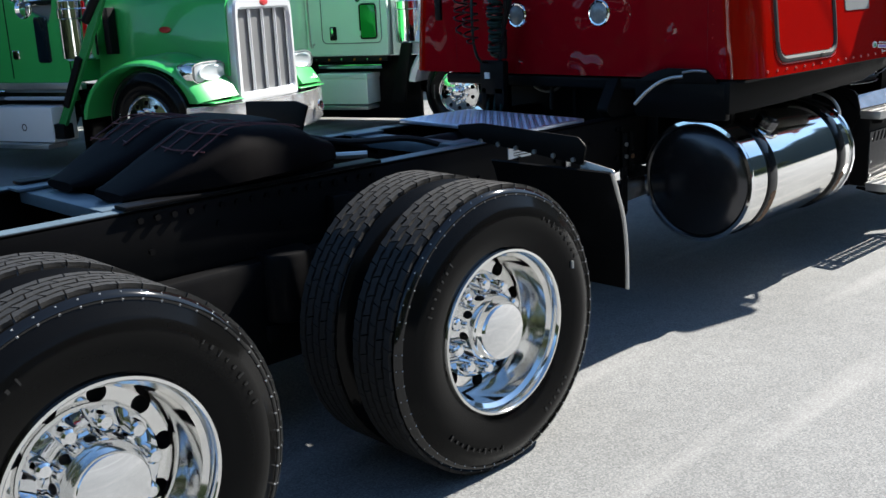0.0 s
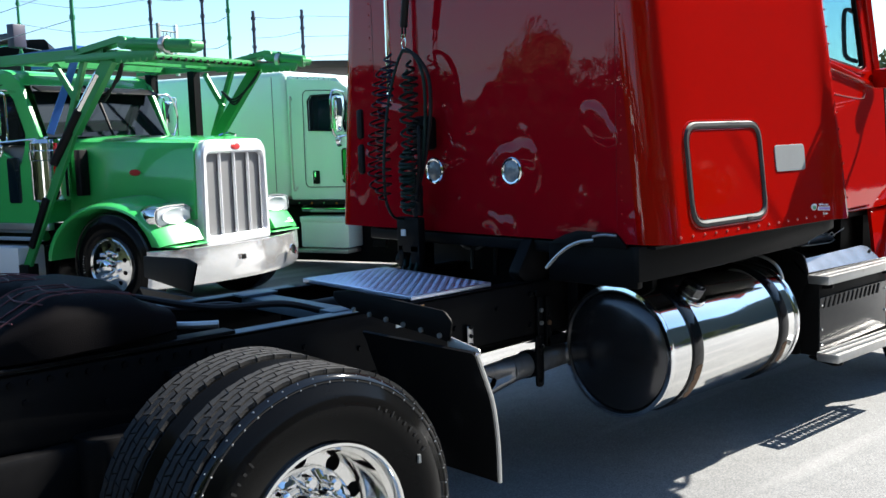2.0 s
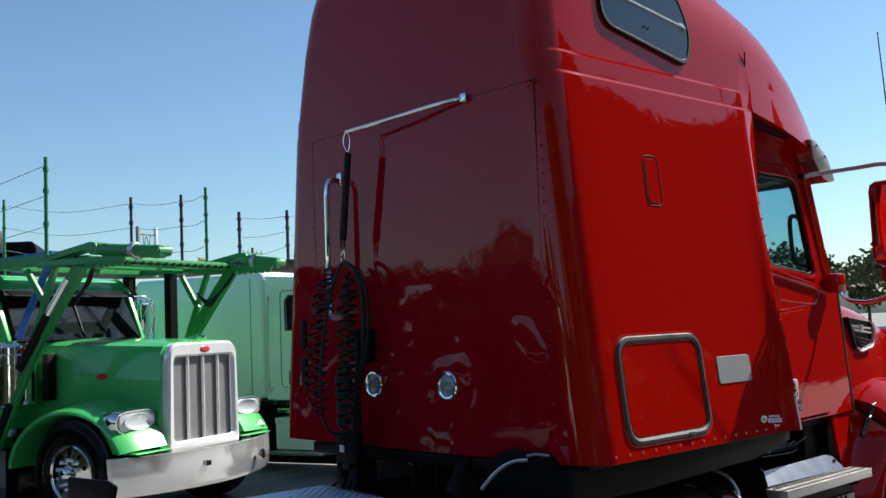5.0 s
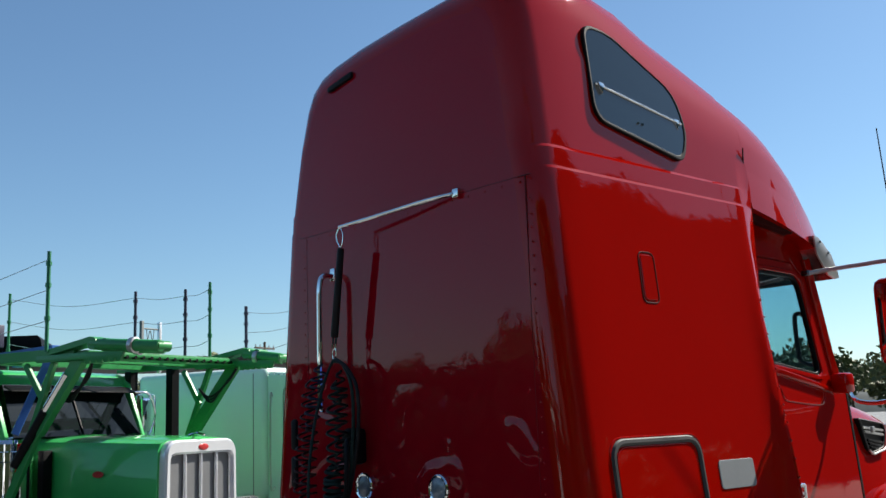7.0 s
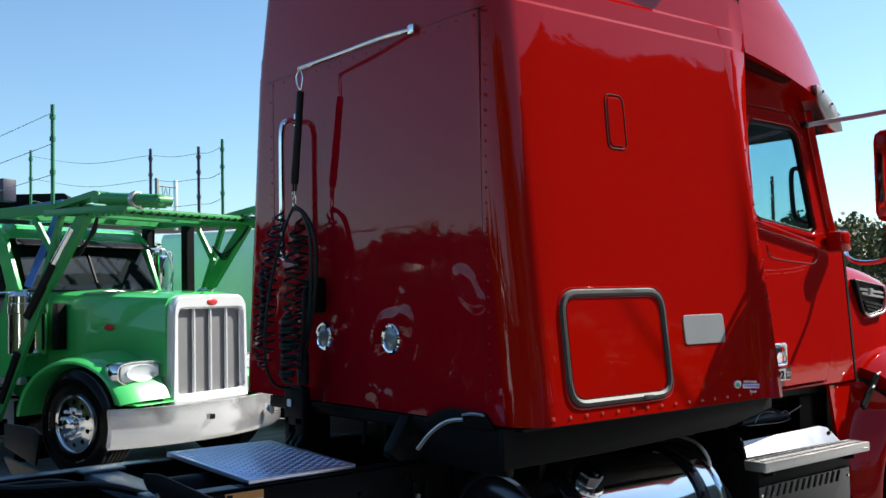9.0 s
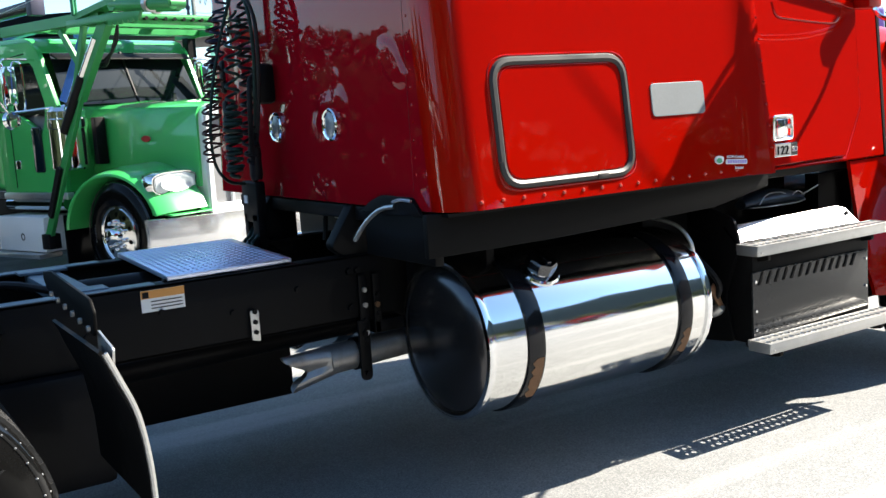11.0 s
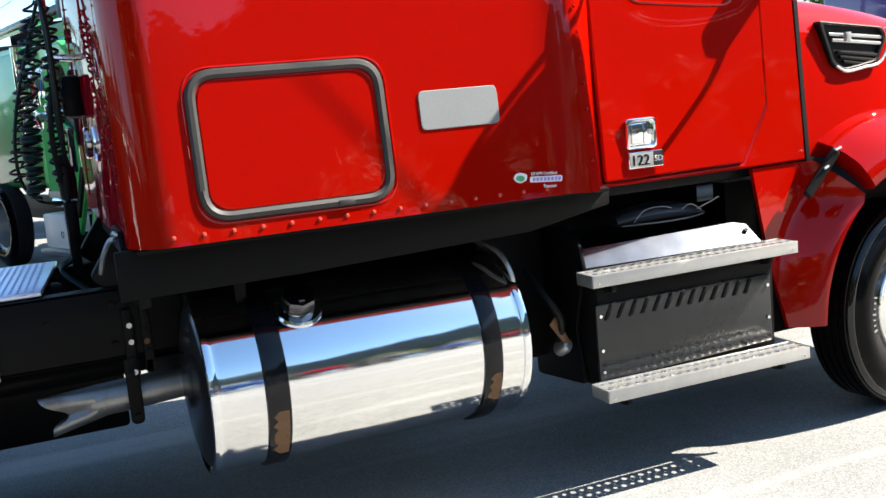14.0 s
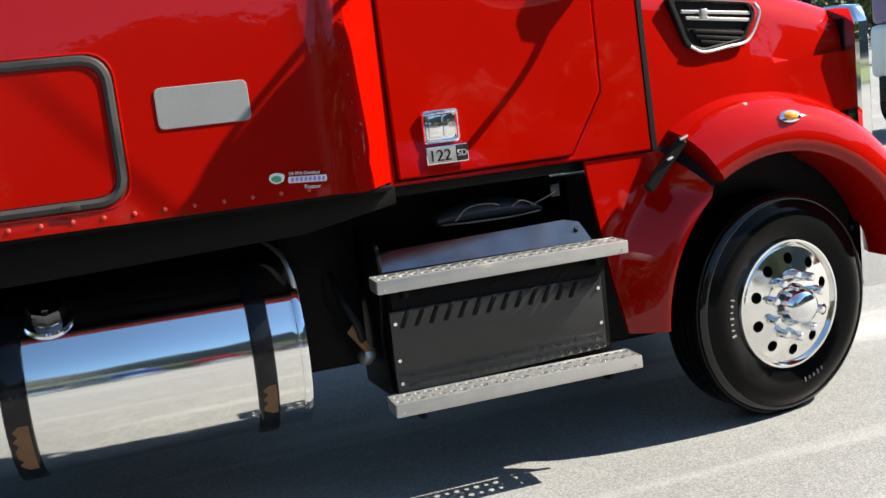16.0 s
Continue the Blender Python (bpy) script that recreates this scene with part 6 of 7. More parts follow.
for s in (-1, 1):
    sec = []
    for a in range(22, 182, 8):
        c, sn = math.cos(radians(a)), math.sin(radians(a))
        pts = [(0.60, 0.62), (0.60, 1.09), (0.612, 1.105), (0.632, 1.10), (0.655, 1.06), (0.69, 0.9), (0.71, 0.58)]
        sec.append([(-0.04 + r * c * (1.22 if c > 0 else 1.30), s * y, 0.50 + r * sn * 0.99) for r, y in pts])
    part("fender", loft(sec), GREEN, hauler, "green rounded front fender", 40)
    part("fender_nose", slab([(0.34, 0.72), (0.78, 0.715), (0.78, 0.727), (0.64, 0.745), (0.56, 0.80), (0.50, 0.90), (0.30, 1.02)], "y", min(s * 0.52, s * 1.0), max(s * 0.52, s * 1.0), 0.03, None, None, 3), GREEN, hauler, "", 50)
    hl = loft([[(x, s * (0.80 + w * soft(math.cos(t))), 1.01 + h * soft(math.sin(t))) for t in (2 * math.pi * i / 20 for i in range(20))] for x, w, h in ((0.30, 0.16, 0.07), (0.40, 0.26, 0.12), (0.54, 0.29, 0.125), (0.60, 0.27, 0.11))])
    pod = part("headlight", hl, ALUMINIUM, hauler, "chrome headlight pod")
    rim_line = [(0.606, s * (0.80 + 0.25 * soft(math.cos(t))), 1.01 + 0.098 * soft(math.sin(t))) for t in (2 * math.pi * i / 24 for i in range(25))]
    part("lens_seal", tube(rim_line, 0.005, None, 6, 1), PLATE, pod)
    part("lamp_back", box((0.60, s * 0.80 - 0.23, 0.93), (0.604, s * 0.80 + 0.23, 1.09), 0.001), LAMPWHITE, pod)
    part("reflector", lathe([(0.0, 0.0), (0.03, 0.004), (0.06, 0.014), (0.075, 0.024), (0.08, 0.023), (0.075, 0.0)], 28, pose(0.607, s * 0.80, 1.01, 0, 90, 0) @ Matrix.Diagonal((1.0, 2.4, 1, 1))), LAMPWHITE, pod)
    part("headlight_lens", loft([[(x, s * (0.80 + w * soft(math.cos(t))), 1.01 + h * soft(math.sin(t))) for t in (2 * math.pi * i / 20 for i in range(20))] for x, w, h in ((0.602, 0.255, 0.10), (0.64, 0.2, 0.075), (0.655, 0.1, 0.04))]), LENS, pod).visible_shadow = False
signal = part("signal_lamp", slab([(0.715, 0.785), (0.725, 0.79), (0.625, 0.868), (0.612, 0.862)], "y", 0.62, 1.0, 0.004), GREEN, hauler, "wide green signal lamp with bright dots")
for j in range(3):
    for i in range(6):
        part("lamp_dot", lathe([(0, 0.008), (0.014, 0.006), (0.018, 0)], 8, pose(0.706 - 0.032 * j, 0.66 + 0.06 * i, 0.808 + 0.024 * j, 0, 52, 0)), LAMPWHITE, signal)
gw = wheel(hauler, "flat", 0.53, 0.30, 0.285, pose(-0.02, -1.06, 0.53, 90, 0, 0), "steer_wheel", "front wheel with a polished ten-hole rim")
copy_part(gw, pose(-0.02, 1.06, 0.53, -90, 0, 0), hauler)
for s in (-1, 1):
    part("mud_flap", box((-0.86, s * 0.88 - 0.24, 0.10), (-0.845, s * 0.88 + 0.24, 0.72), 0.006), RUBBER, hauler, "black rubber mud flap")
    part("arch_liner", slab([(-0.08 + 0.76 * math.cos(radians(a)), 0.5 + 0.62 * math.sin(radians(a))) for a in range(0, 181, 12)], "y", s * 0.60 - 0.02, s * 0.60 + 0.02), PLASTIC, hauler)
part("engine_bay", box((-1.0, -0.5, 0.5), (0.55, 0.5, 1.0), 0.02), BLACK, hauler)

# cab
shell = ring_slab([(-1.0, 0.93), (-0.96, 1.3), (-1.0, 1.80), (-1.25, 2.40), (-1.40, 2.50), (-2.2, 2.52), (-2.2, 1.5), (-2.2, 0.93)], [(-1.32, 1.55), (-1.25, 1.70), (-1.22, 1.86), (-1.36, 2.22), (-1.42, 2.28), (-1.82, 2.28), (-1.84, 2.0), (-1.84, 1.80)], "y", -0.96, -0.90, 0.01)
gcab = part("cab_side", shell, GREEN, hauler, "green cab side with a window opening")
part("cab_side", ring_slab([(-1.0, 0.93), (-0.96, 1.3), (-1.0, 1.80), (-1.25, 2.40), (-1.40, 2.50), (-2.2, 2.52), (-2.2, 1.5), (-2.2, 0.93)], [(-1.32, 1.55), (-1.25, 1.70), (-1.22, 1.86), (-1.36, 2.22), (-1.42, 2.28), (-1.82, 2.28), (-1.84, 2.0), (-1.84, 1.80)], "y", 0.90, 0.96, 0.01), GREEN, hauler)
part("cab_roof", slab(rounded([(-1.26, 2.36), (-1.36, 2.50), (-1.5, 2.54), (-4.2, 2.60), (-4.2, 2.44), (-1.32, 2.38)], 0.03), "y", -0.95, 0.95, 0.02), GREEN, hauler)
part("sleeper_box", box((-4.2, -0.97, 0.95), (-2.21, 0.97, 2.55), 0.08, None, 3), GREEN, hauler, "green sleeper behind the cab")
part("cab_firewall", slab([(-1.02, 0.93), (-0.98, 1.80), (-1.06, 1.80), (-1.1, 0.93)], "y", -0.9, 0.9, 0.005), GREEN, hauler)
part("cab_inside", box((-2.18, -0.88, 0.95), (-1.2, 0.88, 1.75), 0.05), INTERIOR, hauler)
part("windshield", loft([[(-0.99, -0.86, 1.82), (-0.95, 0, 1.82), (-0.99, 0.86, 1.82), (-1.25, 0.82, 2.37), (-1.21, 0, 2.37), (-1.25, -0.82, 2.37)], [(-1.0, -0.86, 1.82), (-0.96, 0, 1.82), (-1.0, 0.86, 1.82), (-1.26, 0.82, 2.37), (-1.22, 0, 2.37), (-1.26, -0.82, 2.37)]]), CABGLASS, hauler, "dark windshield")
part("windshield_bar", beam((-0.945, 0, 1.81), (-1.205, 0, 2.38), 0.025, 0.02), PLASTIC, hauler)
part("side_window", slab([(-1.2, 1.75), (-1.25, 1.86), (-1.4, 2.26), (-1.83, 2.26), (-1.85, 1.75)], "y", -0.945, -0.935), CABGLASS, hauler, "dark side window")
part("side_window", slab([(-1.2, 1.75), (-1.25, 1.86), (-1.4, 2.26), (-1.83, 2.26), (-1.85, 1.75)], "y", 0.935, 0.945), CABGLASS, hauler)
part("cab_visor", slab([(-1.18, 2.36), (-1.06, 2.30), (-1.06, 2.285), (-1.2, 2.34)], "y", -0.85, 0.85, 0.004), PLASTIC, hauler)
for x, y in ((-1.02, -0.45), (-1.02, 0.25)):
    part("wiper", beam((x + 0.05, y, 1.83), (x - 0.12, y + 0.38, 2.02), 0.012, 0.012), PLASTIC, hauler)
part("door_line", tube([(-1.08, -0.962, 1.0), (-1.08, -0.962, 1.75)], 0.006, None, 6, 1), PLASTIC, gcab)
part("door_line", tube([(-1.93, -0.962, 0.98), (-1.93, -0.962, 2.35), (-1.5, -0.962, 2.38)], 0.006, None, 6, 1), PLASTIC, gcab)
part("door_handle", box((-1.88, -0.985, 1.18), (-1.78, -0.955, 1.28), 0.012), CHROME, gcab)
part("vent_window", slab(rounded([(-1.52, 1.14), (-1.33, 1.14), (-1.33, 1.62), (-1.52, 1.62)], 0.04), "y", -0.972, -0.955, 0.006), GLASSDARK, gcab, "dark lower door window")
part("cab_sill", box((-2.2, -0.98, 0.86), (-0.95, -0.90, 0.93), 0.01), DULLMETAL, hauler)
part("air_cleaner", lathe([(0, 0), (0.17, 0.0), (0.19, 0.02), (0.19, 0.42), (0.20, 0.43), (0.20, 0.52), (0.19, 0.53), (0.19, 0.60), (0.16, 0.64), (0, 0.65)], 40, pose(-1.0, -0.86, 1.16)), CHROME, hauler, "upright chrome air cleaner")
part("air_cleaner", lathe([(0, 0), (0.17, 0.0), (0.19, 0.02), (0.19, 0.60), (0.16, 0.64), (0, 0.65)], 40, pose(-1.0, 0.86, 1.16)), CHROME, hauler)
part("intake_screen", box((-0.80, -0.72, 1.2), (-0.72, -0.60, 1.68), 0.01), PLASTIC, hauler)
for s in (-1, 1):
    my = -1.30 if s < 0 else 1.20
    m = part("chrome_mirror", box((-1.29, my - 0.075, 1.84), (-1.22, my + 0.075, 2.24), 0.03), CHROME, hauler, "tall chrome mirror in a double tube frame")
    for dy in (-0.10, 0.10):
        part("mirror_frame", tube([(-1.25, my + dy + 0.055 * math.copysign(abs(math.cos(t)) ** 0.5, math.cos(t)), 2.03 + 0.25 * math.copysign(abs(math.sin(t)) ** 0.35, math.sin(t))) for t in (2 * math.pi * i / 24 for i in range(25))], 0.011, None, 8, 1), CHROME, m)
    part("spot_mirror", lathe([(0, 0.03), (0.08, 0.02), (0.10, -0.02), (0, -0.03)], 20, pose(-1.26, my, 1.70, 0, 90, 0)), CHROME, m)
    bm = bmesh.new()
    tube([(-1.0, s * 0.86, 1.82), (-1.12, s * 1.02, 1.80), (-1.25, my - s * 0.05, 1.78), (-1.25, my + s * 0.06, 1.80), (-1.25, my + s * 0.16, 2.03), (-1.25, my + s * 0.06, 2.28), (-1.28, my - s * 0.1, 2.31), (-1.32, s * 0.95, 2.30)], 0.014, bm, 8)
    part("mirror_arm", bm, ALUMINIUM, m)
    part("exhaust_stack", rod((-2.35, s * 1.05, 1.0), (-2.35, s * 1.05, 2.55), 0.065, None, 20), CHROME, hauler)
part("battery_box", box((-2.30, -1.05, 0.30), (-1.36, -0.70, 0.68), 0.02), WHITE, hauler, "white steel step box")
part("box_step", box((-2.30, -1.13, 0.24), (-1.38, -0.85, 0.29), 0.01), DULLMETAL, hauler)
part("box_mark", lathe([(0.03, 0), (0.04, 0.004), (0.03, 0.006)], 16, pose(-1.78, -1.052, 0.46, 90, 0, 0)), PLASTIC, hauler)
part("fuel_cylinder", rod((-2.3, -0.85, 0.80), (-1.15, -0.85, 0.80), 0.07, None, 20), CHROME, hauler)
part("frame_rail", box((-5.0, -0.45, 0.5), (0.6, -0.35, 0.8), 0.005), BLACK, hauler)
part("frame_rail", box((-5.0, 0.35, 0.5), (0.6, 0.45, 0.8), 0.005), BLACK, hauler)
for x in (-3.6, -4.7):
    for s in (-1, 1):
        w = copy_thing(inner_w, pose(x, s * 1.1, 0.505, 90 if s < 0 else -90, 0, 0))
        w.parent = hauler
        w.name = "rear_wheel"

# overhead rack
def rack_part(name, bm, label="", mat=RACK):
    return part(name, bm, mat, hauler, label)


for s in (-1, 1):
    y = s * 1.10
    rack_part("rack_beam", beam((-1.6, y, 2.60), (0.15, y, 2.60), 0.07, 0.10), "green box-section rack beam")
    rack_part("rack_beam", beam((-0.25, y, 2.60), (0.42, y, 2.70), 0.16, 0.06))
    rack_part("rack_beam", beam((0.30, y, 2.52), (-0.45, y, 2.58), 0.06, 0.06))
    tip = 1.28 if s < 0 else 0.92
    arm = rack_part("rack_cylinder", rod((0.42, y - 0.05, 2.66), (tip, y - 0.05, 2.58), 0.055, None, 14, None, 0.01), "green ramp cylinder")
    part("twin_cylinder", rod((0.42, y + 0.07, 2.645), (tip - 0.08, y + 0.07, 2.57), 0.05, None, 14, None, 0.01), RACK, arm)
    part("cylinder_collar", lathe([(0.055, -0.03), (0.07, -0.025), (0.07, 0.025), (0.055, 0.03)], 16, pose(tip - 0.40, y + 0.07, 2.60, 0, 95, 0)), DULLMETAL, arm)
    scallop = [(-0.30, 2.52), (0.36, 2.52)]
    for k in range(6):
        u = 0.36 + 0.08 * k
        scallop += [(u + 0.01, 2.475), (u + 0.055, 2.475), (u + 0.075, 2.51)]
    scallop += [(0.86, 2.56), (0.40, 2.585), (-0.30, 2.585)]
    part("scalloped_plate", slab(scallop, "y", y - 0.09, y - 0.06, 0.003), RACK, arm, "green plate with a scalloped edge")
    part("cylinder_collar", lathe([(0.06, -0.03), (0.075, -0.025), (0.075, 0.025), (0.06, 0.03)], 16, pose(tip - 0.33, y - 0.05, 2.612, 0, 95, 0)), DULLMETAL, arm)
    part("cylinder_eye", rod((tip - 0.04, y - 0.08, 2.585), (tip - 0.04, y + 0.08, 2.585), 0.05, None, 14), RACK, arm)
    part("cylinder_eye", rod((0.46, y - 0.1, 2.66), (0.46, y + 0.1, 2.66), 0.06, None, 14), RACK, arm)
    part("cylinder_eye", rod((0.60, y - 0.08, 2.65), (0.60, y + 0.08, 2.65), 0.05, None, 14), RACK, arm)
    strut = rack_part("rack_strut", beam((0.22, y, 2.54), (-0.35, y, 1.86), 0.08, 0.13), "green rack strut with a ram inside")
    part("strut_foot", beam((-0.33, y, 1.90), (-1.16, y * 1.02, 0.45), 0.05, 0.09), RACK, strut)
    part("strut_sleeve", beam((-0.75, y * 1.04, 1.2), (-1.02, y * 1.04, 0.7), 0.06, 0.07), PLASTIC, strut)
    part("ram_rod", rod((0.06, y * 1.03, 2.40), (-0.26, y * 1.03, 2.02), 0.035, None, 12), ALUMINIUM, strut)
    part("ram_tube", rod((-0.22, y * 1.03, 2.06), (-0.62, y * 1.03, 1.55), 0.048, None, 12), PLASTIC, strut)
    rack_part("rack_brace", beam((-0.14, y, 2.54), (-0.50, y, 1.72), 0.05, 0.06))
    rack_part("rack_brace", beam((-0.55, y, 2.52), (-0.28, y * 0.98, 2.12), 0.04, 0.06))
    part("strut_foot_plate", box((-1.22, y - 0.07, 0.36), (-1.08, y + 0.07, 0.52), 0.01), PLASTIC, strut)
for x in (-0.74, -1.41):
    rack_part("rack_pillar", beam((x, 1.12, 1.2), (x, 1.12, 2.56), 0.10, 0.12), "dark upright rack pillar", BLACK)
for x, z in ((0.22, 2.58), (-0.5, 2.60), (-1.2, 2.60)):
    rack_part("rack_crossbar", beam((x, -1.1, z), (x, 1.1, z), 0.12, 0.07), "green rack cross beam")
ramp = rack_part("rack_ramp", box((-0.15, -0.95, 2.565), (0.32, 0.95, 2.60), 0.006), "perforated green ramp")
for i in range(22):
    part("ramp_hole", rod((-0.08 + 0.16 * (i % 2), -0.86 + 0.08 * i, 2.601), (-0.08 + 0.16 * (i % 2), -0.86 + 0.08 * i, 2.6045), 0.022, None, 10), PLASTIC, ramp)
for i in range(18):
    part("pin_hole", rod((0.325, -0.95 + 0.11 * i, 2.565), (0.285, -0.95 + 0.11 * i, 2.565), 0.018, None, 8), PLASTIC, ramp)
for sgn in (-1, 1):
    for k in range(3):
        rack_part("hydraulic_hose", tube([(0.3, sgn * 1.04, 2.5), (0.2 - 0.05 * k, sgn * 1.0, 2.35 - 0.04 * k), (-0.05, sgn * 1.0, 2.2 - 0.03 * k), (-0.25, sgn * 1.03, 2.3)], 0.012, None, 6), "", HOSEBLACK)


def safety_post(owner, x, y, z0, z1, mat, r=0.021):
    p = part("safety_post", rod((x, y, z0), (x, y, z1), r, None, 10), mat, owner, "slim upright safety post")
    for z in (z1 - 0.12, z0 + 0.66 * (z1 - z0), z0 + 0.33 * (z1 - z0)):
        part("post_eye", rod((x, y, z - 0.02), (x, y, z + 0.02), r * 1.5, None, 10), mat, p)
    return p


safety_post(hauler, -0.16, -1.19, 2.62, 3.60, POSTGREEN, 0.019)
LPOST = [(-0.15, 3.54, POSTGREEN), (-0.53, 3.49, DARKPOLE), (-1.34, 3.54, DARKPOLE), (-3.64, 3.73, POSTGREEN)]
for x, z, paint in LPOST:
    safety_post(hauler, x, 1.1, 2.60, z, paint, 0.018)


def wire(owner, a, b, sag=0.03, r=0.0038, name="safety_wire"):
    a, b = Vector(a), Vector(b)
    c = (a + b) / 2 - Vector((0, 0, sag))
    return part(name, tube([a, c, b], r, None, 5, 5), WIREGREY, owner)


for k in range(3):
    wire(hauler, (-0.16, -1.19, 3.52 - 0.30 * k), (-2.6, -1.25, 3.12 - 0.22 * k))
    for (x0, z0, _), (x1, z1, _) in zip(LPOST, LPOST[1:]):
        wire(hauler, (x0, 1.1, z0 - 0.08 - 0.3 * k), (x1, 1.1, z1 - 0.08 - 0.3 * k), 0.03 if x1 > -2 else 0.10)

mast = rack_part("mast_frame", box((-1.25, 1.08, 2.55), (-1.21, 1.12, 3.17), 0.004), "pale steel frame with a hanging chain", PLATE)
part("mast_upright", box((-1.25, 1.38, 2.55), (-1.21, 1.42, 3.17), 0.004), LAMPWHITE, mast)
part("mast_bar", rod((-1.23, 1.10, 3.08), (-1.23, 1.40, 3.08), 0.010, None, 8), PLATE, mast)
part("mast_bar", rod((-1.23, 1.10, 2.78), (-1.23, 1.40, 2.78), 0.010, None, 8), PLATE, mast)
part("mast_chain", tube([(-1.23, 1.18, 3.08), (-1.23, 1.20, 2.95), (-1.23, 1.24, 3.06), (-1.23, 1.28, 2.94), (-1.23, 1.31, 3.08)], 0.005, None, 6), PLATE, mast)

# ---- blue rack and dark board behind the green cab ----
blue = thing("blue_hauler_rack", "blue steel hauler rack on posts behind the green cab", "vehicle rack", "", GREEN_AT)
part("top_rail", beam((-2.6, -0.5, 2.66), (-0.6, -0.7, 2.70), 0.10, 0.08), BLUE, blue)
part("top_rail", beam((-2.6, 0.4, 2.70), (-0.9, 0.4, 2.68), 0.10, 0.08), BLUE, blue)
part("cross_rail", beam((-1.7, -0.6, 2.66), (-1.7, 0.5, 2.66), 0.08, 0.08), BLUE, blue)
part("slanted_leg", beam((-0.62, -0.72, 2.70), (-0.78, -1.02, 1.85), 0.05, 0.07), BLUE, blue)
part("slanted_leg", beam((-2.55, -0.5, 2.66), (-2.5, -0.5, 2.53), 0.07, 0.07), BLUE, blue)
board = thing("loading_ramp", "dark weathered loading ramp lying on the hauler rack", "ramp", "", GREEN_AT)
part("ramp_board", slab([(-3.6, 2.74), (-1.35, 2.80), (-1.35, 2.92), (-3.6, 2.82)], "y", -0.9, -0.78, 0.01), PANEL, board)
part("ramp_stop", box((-1.42, -0.92, 2.76), (-1.32, -0.76, 3.0), 0.01), DARKPOLE, board)

# ---- the pale mint tractor ----
MINT_AT = GREEN_AT @ pose(1.90, 3.27, 0, 0, 0, 0)
mint = thing("parked_truck", "pale mint-white sleeper truck parked beside the green hauler", "truck", "", MINT_AT)
side_line = [(-0.98, 0.95), (-0.96, 1.4), (-0.99, 1.80), (-1.26, 2.34), (-1.42, 2.44), (-2.17, 2.50), (-2.17, 1.6), (-2.17, 0.95)]
mwin = [(-1.18, 1.80), (-1.12, 1.83), (-1.12, 1.9), (-1.30, 2.20), (-1.38, 2.26), (-1.80, 2.26), (-1.85, 2.2), (-1.85, 1.83)]
for y0, y1 in ((-0.96, -0.90), (0.90, 0.96)):
    cab = part("cab_side", ring_slab(side_line, mwin, "y", y0, y1, 0.012), MINT, mint, "mint-white cab side")
    part("side_window", slab([Vector((-1.5 + (q[0] + 1.5) * 1.02, 2.04 + (q[1] - 2.04) * 1.03)) for q in mwin], "y", (y0 + y1) / 2 - 0.005, (y0 + y1) / 2 + 0.005), GLASSDARK, mint, "dark side window")
part("sleeper_box", box((-4.4, -0.985, 0.95), (-2.18, 0.985, 2.60), 0.09, None, 3), MINT, mint, "mint-white sleeper", 30)
part("sleeper_seam", box((-2.385, -0.989, 1.0), (-2.375, -0.975, 2.52)), PLATE, mint)
part("cab_roof", slab(rounded([(-1.25, 2.30), (-1.42, 2.47), (-2.17, 2.53), (-2.17, 2.42), (-1.4, 2.36)], 0.02), "y", -0.94, 0.94, 0.015), MINT, mint)
for k in range(9):
    part("roof_rivet", lathe([(0, 0.008), (0.010, 0.006), (0.012, 0)], 8, pose(-1.5 - 0.08 * k, -0.97, 2.455 + 0.006 * k, 90, 0, 0)), ALUMINIUM, mint)
part("cab_front", slab([(-1.00, 0.95), (-0.97, 1.79), (-1.04, 1.80), (-1.08, 0.95)], "y", -0.88, 0.88), MINT, mint)
part("windshield", slab([(-0.98, 1.80), (-1.25, 2.34), (-1.26, 2.33), (-1.0, 1.79)], "y", -0.87, 0.87), GLASSDARK, mint)
part("cab_inside", box((-2.15, -0.88, 0.98), (-1.15, 0.88, 1.72), 0.03), INTERIOR, mint)
door_edge = [(q[0], -0.966, q[1]) for q in rounded([(-1.06, 1.11), (-1.06, 1.86), (-1.34, 2.31), (-1.92, 2.33), (-1.93, 1.11)], 0.08)]
part("door_line", tube(door_edge + [door_edge[0]], 0.006, None, 6, 1), PLATE, mint)
part("window_seal", tube([(q[0], -0.963, q[1]) for q in mwin + mwin[:1]], 0.011, None, 6, 1), PLASTIC, mint)
low = part("lower_window", slab(rounded([(-1.35, 1.17), (-1.13, 1.17), (-1.13, 1.58), (-1.35, 1.58)], 0.045), "y", -0.972, -0.955, 0.005), material("green_tinted_pane", (0.01, 0.30, 0.04), 0.1, 0, 0.5), mint, "green-tinted lower door window")
part("pane_seal", tube([(q[0], -0.972, q[1]) for q in rounded([(-1.355, 1.165), (-1.125, 1.165), (-1.125, 1.585), (-1.355, 1.585), (-1.356, 1.3)], 0.04)], 0.010, None, 6, 1), PLASTIC, low)
handle = part("door_handle", box((-1.81, -0.98, 1.15), (-1.71, -0.955, 1.32), 0.015), PLASTIC, mint, "black recessed door handle")
part("handle_lever", box((-1.785, -0.988, 1.20), (-1.755, -0.975, 1.31), 0.006), CHROME, handle)
part("grab_handle", tube([(-2.09, -0.97, 2.22), (-2.09, -1.01, 2.18), (-2.09, -1.01, 1.15), (-2.05, -0.97, 1.11)], 0.012), DULLMETAL, mint)
part("hood", loft([[(x, -w, 0.95), (x, -w, top - 0.12), (x, -w + 0.12, top), (x, w - 0.12, top), (x, w, top - 0.12), (x, w, 0.95)] for x, w, top in ((-0.96, 0.86, 1.76), (0.2, 0.66, 1.60), (0.9, 0.56, 1.46))]), WHITE, mint, "white hood", 30)
